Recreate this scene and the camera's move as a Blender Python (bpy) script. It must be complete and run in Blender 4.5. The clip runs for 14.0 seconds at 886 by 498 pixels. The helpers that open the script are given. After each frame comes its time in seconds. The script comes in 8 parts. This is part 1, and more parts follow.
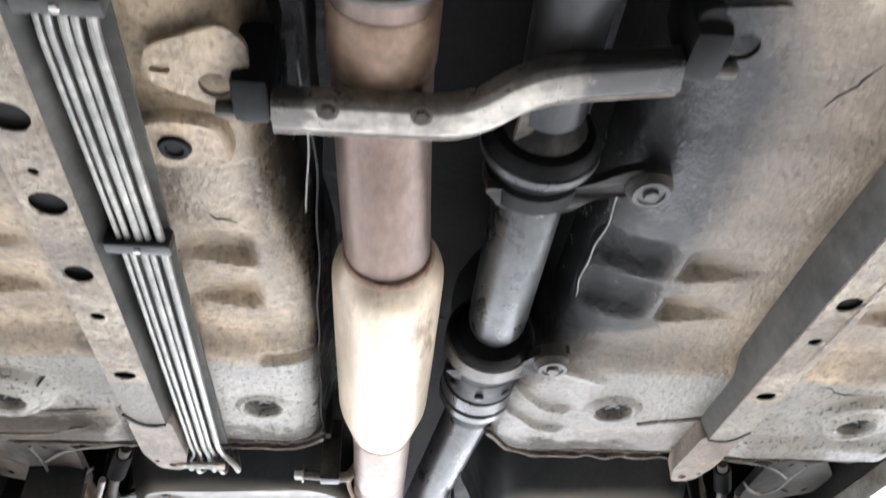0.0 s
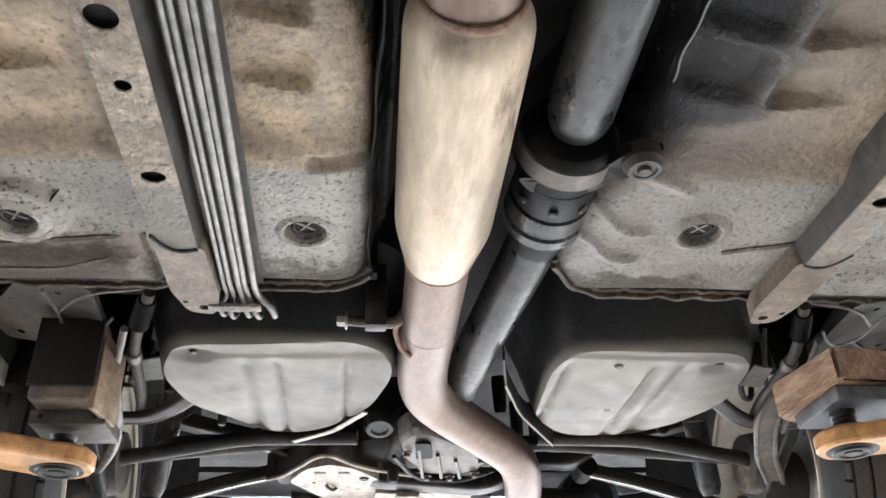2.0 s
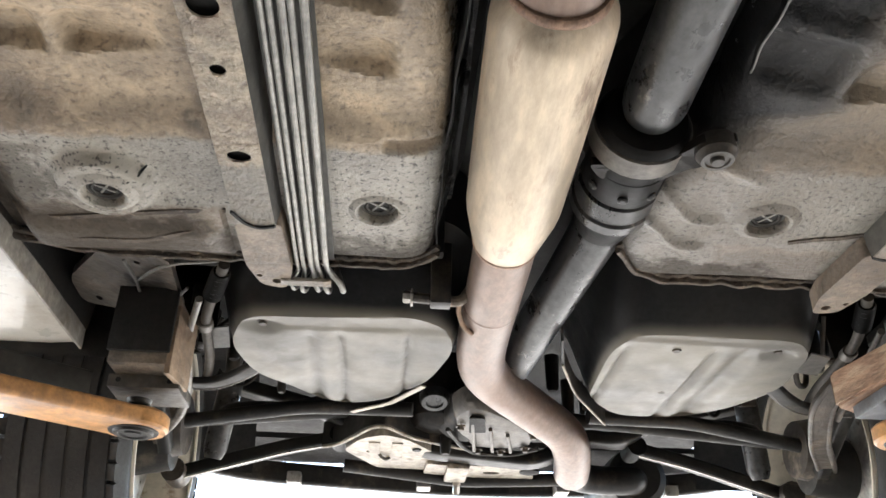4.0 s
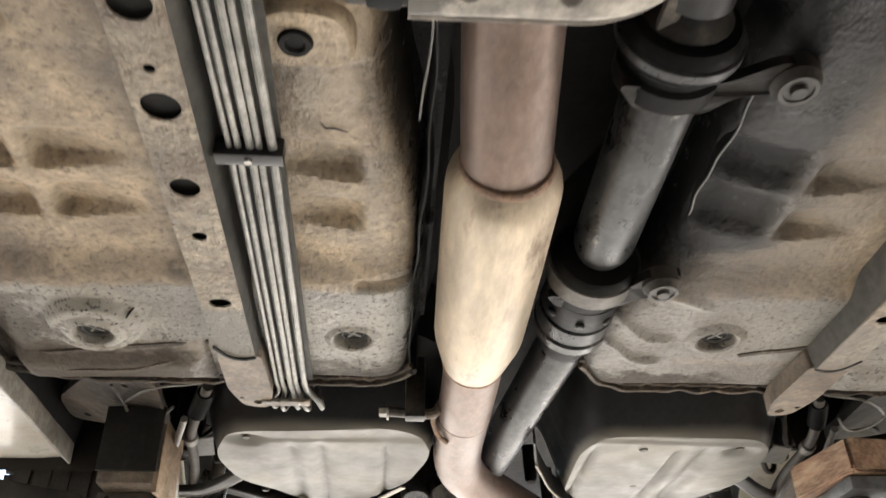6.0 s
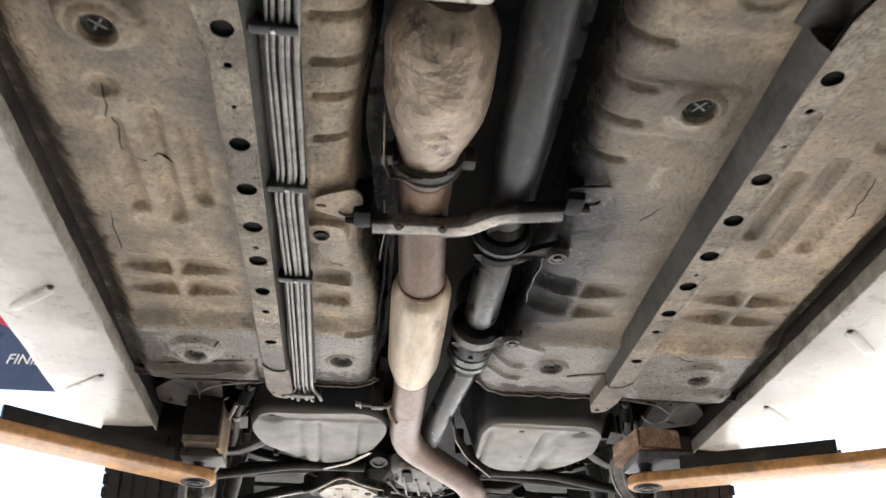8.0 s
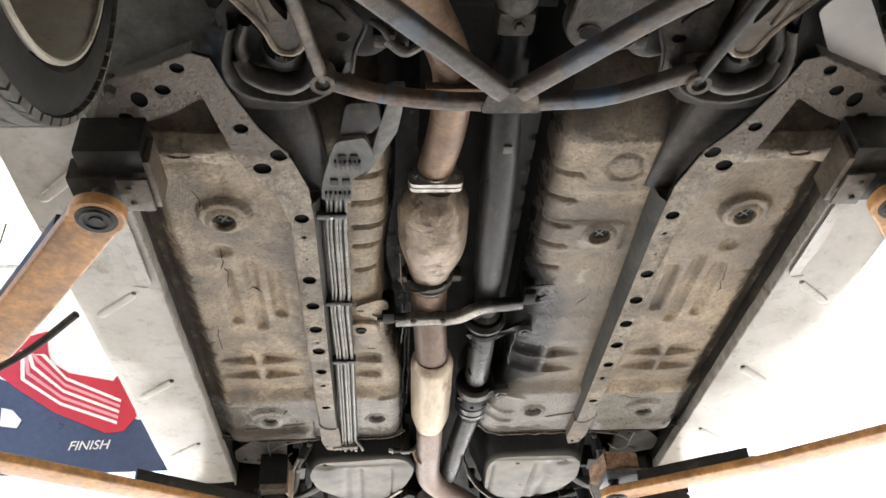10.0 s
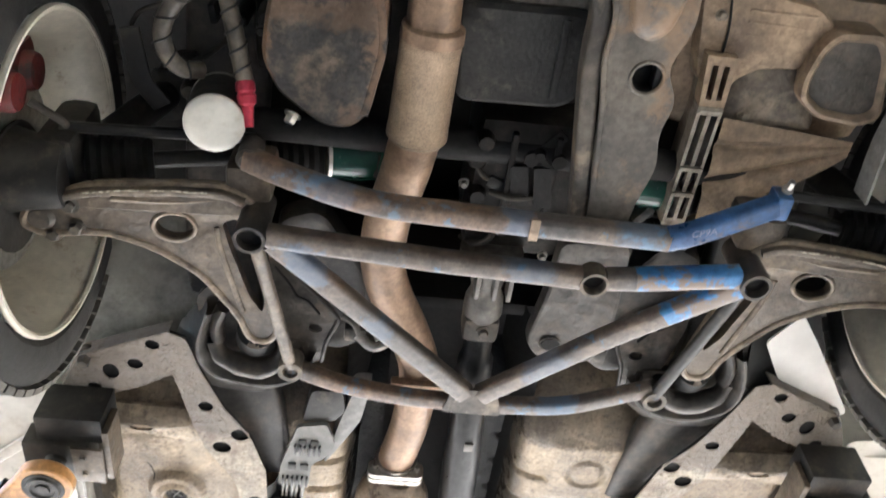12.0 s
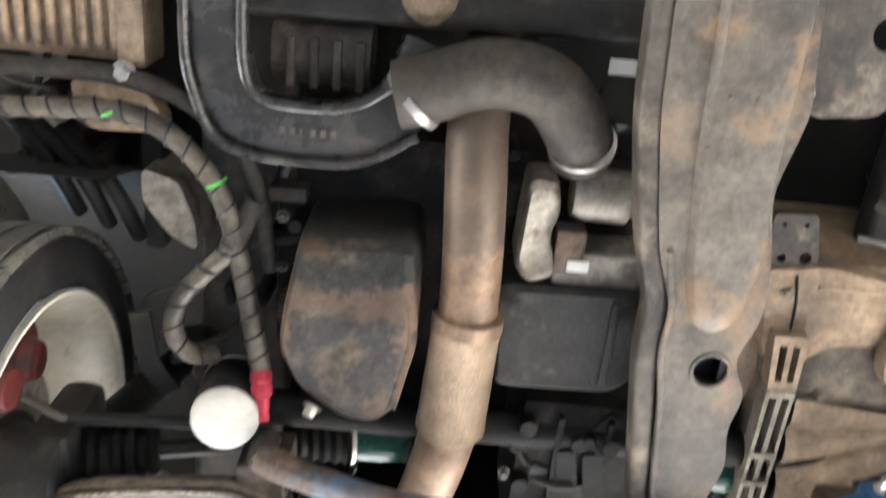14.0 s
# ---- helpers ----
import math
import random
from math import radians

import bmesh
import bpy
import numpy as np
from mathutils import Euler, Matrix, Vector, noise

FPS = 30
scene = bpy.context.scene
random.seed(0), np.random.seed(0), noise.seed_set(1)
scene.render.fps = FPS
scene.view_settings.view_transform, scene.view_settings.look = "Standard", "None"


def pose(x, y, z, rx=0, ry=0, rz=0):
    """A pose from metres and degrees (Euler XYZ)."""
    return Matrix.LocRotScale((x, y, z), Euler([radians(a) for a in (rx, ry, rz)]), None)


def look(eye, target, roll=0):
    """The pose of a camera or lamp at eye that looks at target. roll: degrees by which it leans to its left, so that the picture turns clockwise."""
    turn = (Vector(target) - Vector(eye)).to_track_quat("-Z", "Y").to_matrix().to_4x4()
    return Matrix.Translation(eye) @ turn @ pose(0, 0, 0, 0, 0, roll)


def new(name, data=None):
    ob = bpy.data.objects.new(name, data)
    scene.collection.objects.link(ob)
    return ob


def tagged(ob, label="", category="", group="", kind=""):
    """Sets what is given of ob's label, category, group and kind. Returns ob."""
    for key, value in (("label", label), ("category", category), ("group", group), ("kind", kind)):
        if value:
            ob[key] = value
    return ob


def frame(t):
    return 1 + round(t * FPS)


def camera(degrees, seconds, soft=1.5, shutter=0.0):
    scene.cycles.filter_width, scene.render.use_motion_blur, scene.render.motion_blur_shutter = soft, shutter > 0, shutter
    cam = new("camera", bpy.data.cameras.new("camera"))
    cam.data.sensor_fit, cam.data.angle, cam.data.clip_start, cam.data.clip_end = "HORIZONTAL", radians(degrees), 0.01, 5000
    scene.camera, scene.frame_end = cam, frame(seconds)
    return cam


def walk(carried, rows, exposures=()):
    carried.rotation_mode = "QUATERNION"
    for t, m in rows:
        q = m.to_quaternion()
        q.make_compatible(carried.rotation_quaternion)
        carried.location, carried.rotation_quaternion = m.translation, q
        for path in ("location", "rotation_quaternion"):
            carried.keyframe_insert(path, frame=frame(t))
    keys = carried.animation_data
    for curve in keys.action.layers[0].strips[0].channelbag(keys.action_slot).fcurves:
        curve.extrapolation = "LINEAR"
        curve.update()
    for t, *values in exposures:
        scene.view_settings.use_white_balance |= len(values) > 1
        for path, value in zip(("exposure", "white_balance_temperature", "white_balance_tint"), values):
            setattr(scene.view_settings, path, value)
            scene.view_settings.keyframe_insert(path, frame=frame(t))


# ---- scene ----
cam = camera(55.1, 14.0, 1.5, 0.4)
PATH = [
    (0, (-0.115, 0.173, 1.329), (0.058, 1.796, 2.485), -0.9),
    (0.5, (-0.113, 0.263, 1.298), (0.051, 1.925, 2.399), -0.8),
    (1, (-0.143, 0.326, 1.277), (0.06, 1.999, 2.354), -1.4),
    (1.5, (-0.17, 0.359, 1.271), (0.036, 2.044, 2.328), -1.7),
    (2, (-0.186, 0.388, 1.273), (0.01, 2.088, 2.308), -1.9),
    (2.5, (-0.207, 0.394, 1.258), (-0.032, 2.123, 2.248), -1.2),
    (3, (-0.213, 0.39, 1.261), (-0.053, 2.125, 2.243), -0.2),
    (3.5, (-0.216, 0.383, 1.264), (-0.082, 2.121, 2.246), 0.8),
    (3.7, (-0.223, 0.374, 1.267), (-0.115, 2.118, 2.24), 1.5),
    (5.8, (-0.202, 0.297, 1.301), (-0.132, 1.971, 2.394), 0.5),
    (6, (-0.207, 0.251, 1.314), (-0.08, 1.924, 2.403), -0.7),
    (6.5, (-0.205, 0.127, 1.294), (-0.073, 1.809, 2.368), -1.4),
    (7, (-0.233, -0.129, 1.146), (-0.007, 1.589, 2.146), -1.3),
    (7.5, (-0.211, -0.326, 1.081), (0.002, 1.343, 2.162), 0.7),
    (7.7, (-0.193, -0.41, 1.053), (-0.013, 1.272, 2.12), 1.3),
    (9.8, (-0.237, -1.149, 0.674), (-0.087, 0.453, 1.862), -4.4),
    (10, (-0.24, -1.176, 0.67), (-0.088, 0.426, 1.858), -4.0),
    (10.5, (-0.239, -1.203, 0.676), (-0.053, 0.243, 2.046), -2.4),
    (11, (-0.239, -1.219, 0.667), (-0.078, 0.154, 2.112), -0.7),
    (11.5, (-0.226, -1.235, 0.67), (-0.085, 0.036, 2.208), -0.9),
    (12, (-0.2, -1.243, 0.674), (-0.045, -0.09, 2.301), -0.8),
    (12.5, (-0.189, -1.248, 0.667), (-0.055, -0.219, 2.377), -0.2),
    (13, (-0.2, -1.261, 0.667), (-0.152, -0.25, 2.392), 4.7),
    (13.5, (-0.23, -1.321, 0.774), (-0.215, -0.297, 2.491), 2.4),
    (14, (-0.211, -1.31, 0.861), (-0.172, -0.51, 2.694), 3.0),
]
EXPOSURES = [(0, 3.42, 5650, 10), (1.5, 2.97, 5800, 10), (3, 2.85, 5950, 10), (6, 2.76, 6550, 10), (7, 3.0, 5950, 10), (7.5, 2.46, 6100, 10), (10, 2.73, 6250, 10), (10.5, 2.68, 6150, 10), (11, 3.12, 6100, 10), (11.5, 3.51, 6000, 10), (12, 3.98, 6050, 10), (12.5, 4.4, 6050, 10), (13, 4.46, 6300, 10), (13.5, 4.72, 6250, 10), (14, 4.85, 6050, 10)]
walk(cam, [(t, look(eye, target, roll)) for t, eye, target, roll in PATH], EXPOSURES)

# ---- world and light ----
SUN_ELEVATION, SUN_TURN = 50.0, 16.0
world = bpy.data.worlds.new("sky")
scene.world = world
world.use_nodes = True
sky = world.node_tree.nodes.new("ShaderNodeTexSky")
sky.sky_type, sky.sun_disc = "NISHITA", False
sky.sun_elevation, sky.sun_rotation = radians(SUN_ELEVATION), radians(SUN_TURN)
background = world.node_tree.nodes["Background"]
background.inputs["Strength"].default_value = 0.10
world.node_tree.links.new(sky.outputs[0], background.inputs["Color"])
sun = new("sun", bpy.data.lights.new("sun", "SUN"))
sun.data.energy, sun.data.angle, sun.data.color = 5.0, radians(0.5), (1.0, 0.95, 0.88)
_a, _e = radians(SUN_TURN), radians(SUN_ELEVATION)
sun.matrix_world = look((0, 0, 0), (-math.sin(_a) * math.cos(_e), -math.cos(_a) * math.cos(_e), -math.sin(_e)))


# ---- materials ----
def material(name, base, second, rough=0.6, metal=0.0, broad=5.0, fine=90.0, bump=0.15, spot=None, spots=0.0, spot_scale=25.0,
             stretch=(1, 1, 1), grain=0.25, coat=0.0, edge=0.1, lumps=0.0, spec=0.5, pits=None, depth=0.004, mottle=0.30):
    """Two colours mixed by broad noise, darkened and lightened by fine grain, with spots of a third colour and fine relief."""
    m = bpy.data.materials.new(name)
    m.use_nodes = True
    nt = m.node_tree
    n, li = nt.nodes, nt.links
    bsdf = n["Principled BSDF"]
    where = n.new("ShaderNodeNewGeometry")
    mapping = n.new("ShaderNodeMapping")
    mapping.inputs["Scale"].default_value = stretch
    li.new(where.outputs["Position"], mapping.inputs["Vector"])

    def noise_node(scale, detail, rough_):
        t = n.new("ShaderNodeTexNoise")
        t.inputs["Scale"].default_value, t.inputs["Detail"].default_value, t.inputs["Roughness"].default_value = scale, detail, rough_
        li.new(mapping.outputs[0], t.inputs["Vector"])
        return t.outputs["Fac"]

    def ramp(fac, lo, hi):
        r = n.new("ShaderNodeMapRange")
        r.interpolation_type = "SMOOTHSTEP"
        r.inputs["From Min"].default_value, r.inputs["From Max"].default_value = lo, hi
        li.new(fac, r.inputs["Value"])
        return r.outputs["Result"]

    def mix(fac, a, b, how="MIX"):
        x = n.new("ShaderNodeMix")
        x.data_type, x.blend_type = "RGBA", how
        for socket, value in ((x.inputs["Factor"], fac), (x.inputs["A"], a), (x.inputs["B"], b)):
            if isinstance(value, bpy.types.NodeSocket):
                li.new(value, socket)
            elif isinstance(value, float):
                socket.default_value = value
            else:
                socket.default_value = (*value, 1)
        return x.outputs["Result"]

    wide = noise_node(broad, 8, 0.62)
    small = noise_node(fine, 5, 0.65)
    colour = mix(ramp(wide, 0.5 - 0.22, 0.5 + 0.22), base, second)
    tone = n.new("ShaderNodeMapRange")
    tone.inputs["From Min"].default_value, tone.inputs["From Max"].default_value = 0.3, 0.7
    tone.inputs["To Min"].default_value, tone.inputs["To Max"].default_value = 1 - grain, 1 + grain
    li.new(small, tone.inputs["Value"])
    grey = n.new("ShaderNodeCombineColor")
    for k in range(3):
        li.new(tone.outputs[0], grey.inputs[k])
    colour = mix(1.0, colour, grey.outputs[0], "MULTIPLY")
    patchy = noise_node(broad * 3.7, 6, 0.72)
    if mottle:
        shade = n.new("ShaderNodeMapRange")
        shade.inputs["From Min"].default_value, shade.inputs["From Max"].default_value = 0.34, 0.66
        shade.inputs["To Min"].default_value, shade.inputs["To Max"].default_value = 1 - mottle * 1.15, 1 + mottle
        li.new(patchy, shade.inputs["Value"])
        tint = n.new("ShaderNodeCombineColor")
        for k in range(3):
            li.new(shade.outputs[0], tint.inputs[k])
        colour = mix(1.0, colour, tint.outputs[0], "MULTIPLY")
    if pits:
        pit = n.new("ShaderNodeMath")
        pit.operation = "MULTIPLY"
        li.new(ramp(small, 0.46, 0.34), pit.inputs[0])
        pit.inputs[1].default_value = 0.55
        colour = mix(pit.outputs[0], colour, pits)
    if spot:
        patch = noise_node(spot_scale, 9, 0.7)
        colour = mix(ramp(patch, 0.72 - spots * 0.4 - edge / 2, 0.72 - spots * 0.4 + edge / 2), colour, spot)
    li.new(colour, bsdf.inputs["Base Color"])
    bsdf.inputs["Metallic"].default_value = metal
    gloss = n.new("ShaderNodeMapRange")
    gloss.inputs["From Min"].default_value, gloss.inputs["From Max"].default_value = 0.3, 0.7
    gloss.inputs["To Min"].default_value, gloss.inputs["To Max"].default_value = max(0.05, rough - 0.14), min(1, rough + 0.14)
    li.new(patchy, gloss.inputs["Value"])
    li.new(gloss.outputs[0], bsdf.inputs["Roughness"])
    bsdf.inputs["Coat Weight"].default_value = coat
    bsdf.inputs["Specular IOR Level"].default_value = spec
    if bump:
        b = n.new("ShaderNodeBump")
        b.inputs["Strength"].default_value, b.inputs["Distance"].default_value = bump, depth
        li.new(small, b.inputs["Height"])
        last = b
        if lumps:
            c = n.new("ShaderNodeBump")
            c.inputs["Strength"].default_value, c.inputs["Distance"].default_value = lumps, 0.02
            li.new(noise_node(broad * 3, 4, 0.55), c.inputs["Height"])
            li.new(b.outputs[0], c.inputs["Normal"])
            last = c
        li.new(last.outputs[0], bsdf.inputs["Normal"])
    return m


def lay_patches(m, colour, patches, jag=0.02, scale=30, matt=False):
    """Lays ragged patches of a colour, each (x0, x1, y0, y1, strength), over a material; matt ones also dull its gloss."""
    nt = m.node_tree
    n, li = nt.nodes, nt.links
    bsdf = n["Principled BSDF"]
    place = n.new("ShaderNodeSeparateXYZ")
    li.new(n.new("ShaderNodeNewGeometry").outputs["Position"], place.inputs[0])
    tex = n.new("ShaderNodeTexNoise")
    tex.inputs["Scale"].default_value, tex.inputs["Detail"].default_value, tex.inputs["Roughness"].default_value = scale, 7, 0.7
    li.new(n.new("ShaderNodeNewGeometry").outputs["Position"], tex.inputs["Vector"])

    def do(how, a, b):
        x = n.new("ShaderNodeMath")
        x.operation = how
        for k, v in enumerate((a, b)):
            if isinstance(v, bpy.types.NodeSocket):
                li.new(v, x.inputs[k])
            else:
                x.inputs[k].default_value = v
        return x.outputs[0]

    def soft(v, a, b):
        r = n.new("ShaderNodeMapRange")
        r.interpolation_type = "SMOOTHSTEP"
        r.inputs["From Min"].default_value, r.inputs["From Max"].default_value = a, b
        li.new(v, r.inputs["Value"])
        return r.outputs["Result"]

    wobble = do("MULTIPLY", do("SUBTRACT", tex.outputs["Fac"], 0.5), jag * 6)
    total = None
    for x0, x1, y0, y1, strength in patches:
        px, py = do("ADD", place.outputs["X"], wobble), do("ADD", place.outputs["Y"], wobble)
        s = jag * 0.6
        inside = do("MULTIPLY", do("MULTIPLY", soft(px, x0 - s, x0 + s), soft(px, x1 + s, x1 - s)), do("MULTIPLY", soft(py, y0 - s, y0 + s), soft(py, y1 + s, y1 - s)))
        inside = do("MULTIPLY", inside, strength)
        total = inside if total is None else do("MAXIMUM", total, inside)
    x = n.new("ShaderNodeMix")
    x.data_type = "RGBA"
    li.new(total, x.inputs["Factor"])
    li.new(bsdf.inputs["Base Color"].links[0].from_socket, x.inputs["A"])
    x.inputs["B"].default_value = (*colour, 1)
    li.new(x.outputs["Result"], bsdf.inputs["Base Color"])
    if matt:
        shine = bsdf.inputs["Specular IOR Level"]
        before = shine.links[0].from_socket if shine.links else shine.default_value
        li.new(do("MULTIPLY", before, do("SUBTRACT", 1.0, do("MULTIPLY", total, 0.8))), shine)
        li.new(do("MINIMUM", do("ADD", bsdf.inputs["Roughness"].links[0].from_socket, do("MULTIPLY", total, 0.4)), 1.0), bsdf.inputs["Roughness"])


PAN = material("dusty_underseal", (0.50, 0.39, 0.258), (0.245, 0.19, 0.13), 0.42, fine=120, bump=0.55, depth=0.008, pits=(0.13, 0.10, 0.07), spot=(0.105, 0.083, 0.060), spots=0.30, spot_scale=4.2, edge=0.42, broad=4.2, grain=0.20, lumps=0.3)


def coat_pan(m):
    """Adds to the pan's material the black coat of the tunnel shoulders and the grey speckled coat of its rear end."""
    nt = m.node_tree
    n, li = nt.nodes, nt.links
    bsdf = n["Principled BSDF"]
    place = n.new("ShaderNodeSeparateXYZ")
    li.new(n.new("ShaderNodeNewGeometry").outputs["Position"], place.inputs[0])

    def rough_noise(scale):
        t = n.new("ShaderNodeTexNoise")
        t.inputs["Scale"].default_value, t.inputs["Detail"].default_value, t.inputs["Roughness"].default_value = scale, 8, 0.7
        li.new(n.new("ShaderNodeNewGeometry").outputs["Position"], t.inputs["Vector"])
        return t.outputs["Fac"]

    def do(how, a, b):
        x = n.new("ShaderNodeMath")
        x.operation = how
        for k, v in enumerate((a, b)):
            if isinstance(v, bpy.types.NodeSocket):
                li.new(v, x.inputs[k])
            else:
                x.inputs[k].default_value = v
        return x.outputs[0]

    def ramp(v, a, b, lo=0.0, hi=1.0):
        r = n.new("ShaderNodeMapRange")
        r.interpolation_type = "SMOOTHSTEP"
        for key, val in (("From Min", a), ("From Max", b), ("To Min", lo), ("To Max", hi)):
            r.inputs[key].default_value = val
        li.new(v, r.inputs["Value"])
        return r.outputs["Result"]

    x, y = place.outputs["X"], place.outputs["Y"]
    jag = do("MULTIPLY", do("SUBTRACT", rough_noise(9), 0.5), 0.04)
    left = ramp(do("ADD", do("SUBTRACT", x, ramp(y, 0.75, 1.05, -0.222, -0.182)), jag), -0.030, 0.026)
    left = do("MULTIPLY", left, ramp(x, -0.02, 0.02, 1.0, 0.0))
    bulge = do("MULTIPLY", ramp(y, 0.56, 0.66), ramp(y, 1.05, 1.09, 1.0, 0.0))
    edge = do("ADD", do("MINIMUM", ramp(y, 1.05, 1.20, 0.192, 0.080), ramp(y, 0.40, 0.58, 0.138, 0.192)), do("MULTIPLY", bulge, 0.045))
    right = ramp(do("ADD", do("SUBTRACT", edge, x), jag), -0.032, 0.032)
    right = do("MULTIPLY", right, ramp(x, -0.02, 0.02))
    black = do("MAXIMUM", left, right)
    grey = ramp(do("ADD", y, do("MULTIPLY", jag, 1.6)), 1.140, 1.156)
    speck = ramp(rough_noise(150), 0.54, 0.61)
    cloud = ramp(rough_noise(7), 0.35, 0.65)
    link = bsdf.inputs["Base Color"].links[0]
    colour = link.from_socket

    def mix(fac, a, b):
        s = n.new("ShaderNodeMix")
        s.data_type = "RGBA"
        li.new(fac, s.inputs["Factor"])
        for key, v in (("A", a), ("B", b)):
            if isinstance(v, bpy.types.NodeSocket):
                li.new(v, s.inputs[key])
            else:
                s.inputs[key].default_value = (*v, 1)
        return s.outputs["Result"]

    pale = mix(cloud, (0.33, 0.308, 0.262), (0.20, 0.185, 0.158))
    colour = mix(grey, colour, mix(speck, pale, (0.062, 0.056, 0.047)))
    # Darker tone on the right pan beside the tunnel, from mid-length rearwards.
    inner_tone = do("MULTIPLY", do("MULTIPLY", ramp(x, 0.18, 0.42, 1.0, 0.0), ramp(x, -0.02, 0.02)), ramp(y, 0.42, 0.66))
    inner_tone = do("MULTIPLY", inner_tone, ramp(rough_noise(5), 0.30, 0.62, 0.55, 1.0))
    colour = mix(do("MULTIPLY", inner_tone, 0.82), colour, mix(speck, (0.140, 0.120, 0.094), (0.080, 0.069, 0.055)))
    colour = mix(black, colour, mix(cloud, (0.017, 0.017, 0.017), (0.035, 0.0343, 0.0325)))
    li.new(colour, bsdf.inputs["Base Color"])
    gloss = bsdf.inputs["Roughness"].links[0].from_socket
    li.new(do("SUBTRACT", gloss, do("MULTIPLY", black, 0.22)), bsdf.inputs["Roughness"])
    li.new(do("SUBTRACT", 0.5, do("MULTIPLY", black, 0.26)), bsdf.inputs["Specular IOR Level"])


FLANGE = material("grey_dusty_flange", (0.36, 0.34, 0.30), (0.22, 0.205, 0.175), 0.5, fine=90, bump=0.3, spot=(0.12, 0.085, 0.06), spots=0.26, spot_scale=18, edge=0.2, broad=9)
WEAR = material("chipped_pale_edge", (0.09, 0.072, 0.052), (0.15, 0.12, 0.085), 0.5, fine=120, bump=0.3, spot=(0.50, 0.45, 0.36), spots=0.5, spot_scale=60, edge=0.12, broad=20)
PLUG = material("dusty_black_rubber", (0.028, 0.0262, 0.0235), (0.058, 0.052, 0.043), 0.55, fine=140, bump=0.3, grain=0.3, broad=14)
ARM_EDGE = material("worn_brown_edge", (0.26, 0.205, 0.145), (0.135, 0.105, 0.076), 0.45, metal=0.1, fine=80, bump=0.35, spot=(0.06, 0.047, 0.036), spots=0.33, spot_scale=20, edge=0.2, broad=14, mottle=0.4)
RAIL = material("chipped_underseal", (0.50, 0.43, 0.325), (0.33, 0.27, 0.20), 0.5, fine=125, bump=1.0, depth=0.013, pits=(0.20, 0.15, 0.105), spot=(0.17, 0.12, 0.085), spots=0.33, spot_scale=12, edge=0.3, grain=0.2, broad=11, lumps=0.4)
# Dark grey; on the inner rail flanks the tone paints their shade.
RAIL_SIDE = material("dark_grey_steel", (0.050, 0.050, 0.047), (0.10, 0.096, 0.086), 0.5, fine=60, bump=0.15, broad=6, spot=(0.11, 0.105, 0.092), spots=0.2, spot_scale=10, edge=0.3, spec=0.2)
# Black underseal; inside the rails it stands in for shade.
DARK = material("black_underseal_and_shade", (0.011, 0.011, 0.011), (0.023, 0.0215, 0.019), 0.7, fine=80, bump=0.3, spec=0.25)
BLACK_STEEL = material("black_painted_steel", (0.014, 0.014, 0.014), (0.030, 0.028, 0.024), 0.44, fine=70, bump=0.18, spot=(0.10, 0.082, 0.063), spots=0.2, spot_scale=16, edge=0.28, spec=0.3)
GRIMY = material("grimy_steel", (0.105, 0.09, 0.072), (0.035, 0.031, 0.027), 0.5, fine=70, bump=0.3, spot=(0.24, 0.195, 0.145), spots=0.27, spot_scale=14, edge=0.2, broad=9, spec=0.35)
HORN = material("dusty_dark_pressing", (0.050, 0.045, 0.039), (0.024, 0.022, 0.020), 0.42, fine=80, bump=0.3, spot=(0.12, 0.095, 0.07), spots=0.24, spot_scale=13, edge=0.3, broad=8, spec=0.35)
SUBFRAME = material("grey_brown_pressing", (0.088, 0.077, 0.063), (0.040, 0.035, 0.030), 0.46, fine=80, bump=0.3, spot=(0.17, 0.13, 0.093), spots=0.26, spot_scale=11, edge=0.3, broad=9, lumps=0.25, spec=0.35)
RAIL_FOOT = material("grimy_rail_foot", (0.25, 0.205, 0.155), (0.125, 0.098, 0.073), 0.55, fine=110, bump=0.7, spot=(0.07, 0.052, 0.038), spots=0.32, spot_scale=16, edge=0.25, broad=13)
GREY_CAST = material("grey_cast_housing", (0.165, 0.152, 0.132), (0.078, 0.071, 0.062), 0.5, metal=0.25, fine=90, bump=0.25, spot=(0.06, 0.05, 0.042), spots=0.3, spot_scale=15, edge=0.2, broad=11)
GREY_SHIELD = material("dusty_grey_shield", (0.105, 0.092, 0.077), (0.060, 0.053, 0.045), 0.48, fine=60, bump=0.15, spot=(0.15, 0.11, 0.078), spots=0.25, spot_scale=12, edge=0.3, lumps=0.4, broad=8)
GREASE = material("black_brown_grease", (0.020, 0.0175, 0.015), (0.009, 0.0085, 0.008), 0.5, fine=80, bump=0.35, spot=(0.060, 0.050, 0.040), spots=0.25, spot_scale=16, edge=0.3, spec=0.15, broad=10)
BROWN = material("brown_dusty_steel", (0.172, 0.134, 0.094), (0.070, 0.055, 0.041), 0.46, metal=0.1, fine=80, bump=0.35, spot=(0.028, 0.023, 0.019), spots=0.31, spot_scale=11, edge=0.3, broad=9, lumps=0.25)
WELD = material("heat_marked_weld", (0.20, 0.125, 0.085), (0.30, 0.20, 0.14), 0.5, metal=0.4, fine=160, bump=0.6, grain=0.4)
PIPE = material("heat_tinted_exhaust_steel", (0.225, 0.172, 0.142), (0.160, 0.118, 0.098), 0.44, metal=0.55, fine=110, bump=0.08, spot=(0.17, 0.105, 0.07), spots=0.27, spot_scale=7, edge=0.35, stretch=(1, 0.5, 1), grain=0.2)
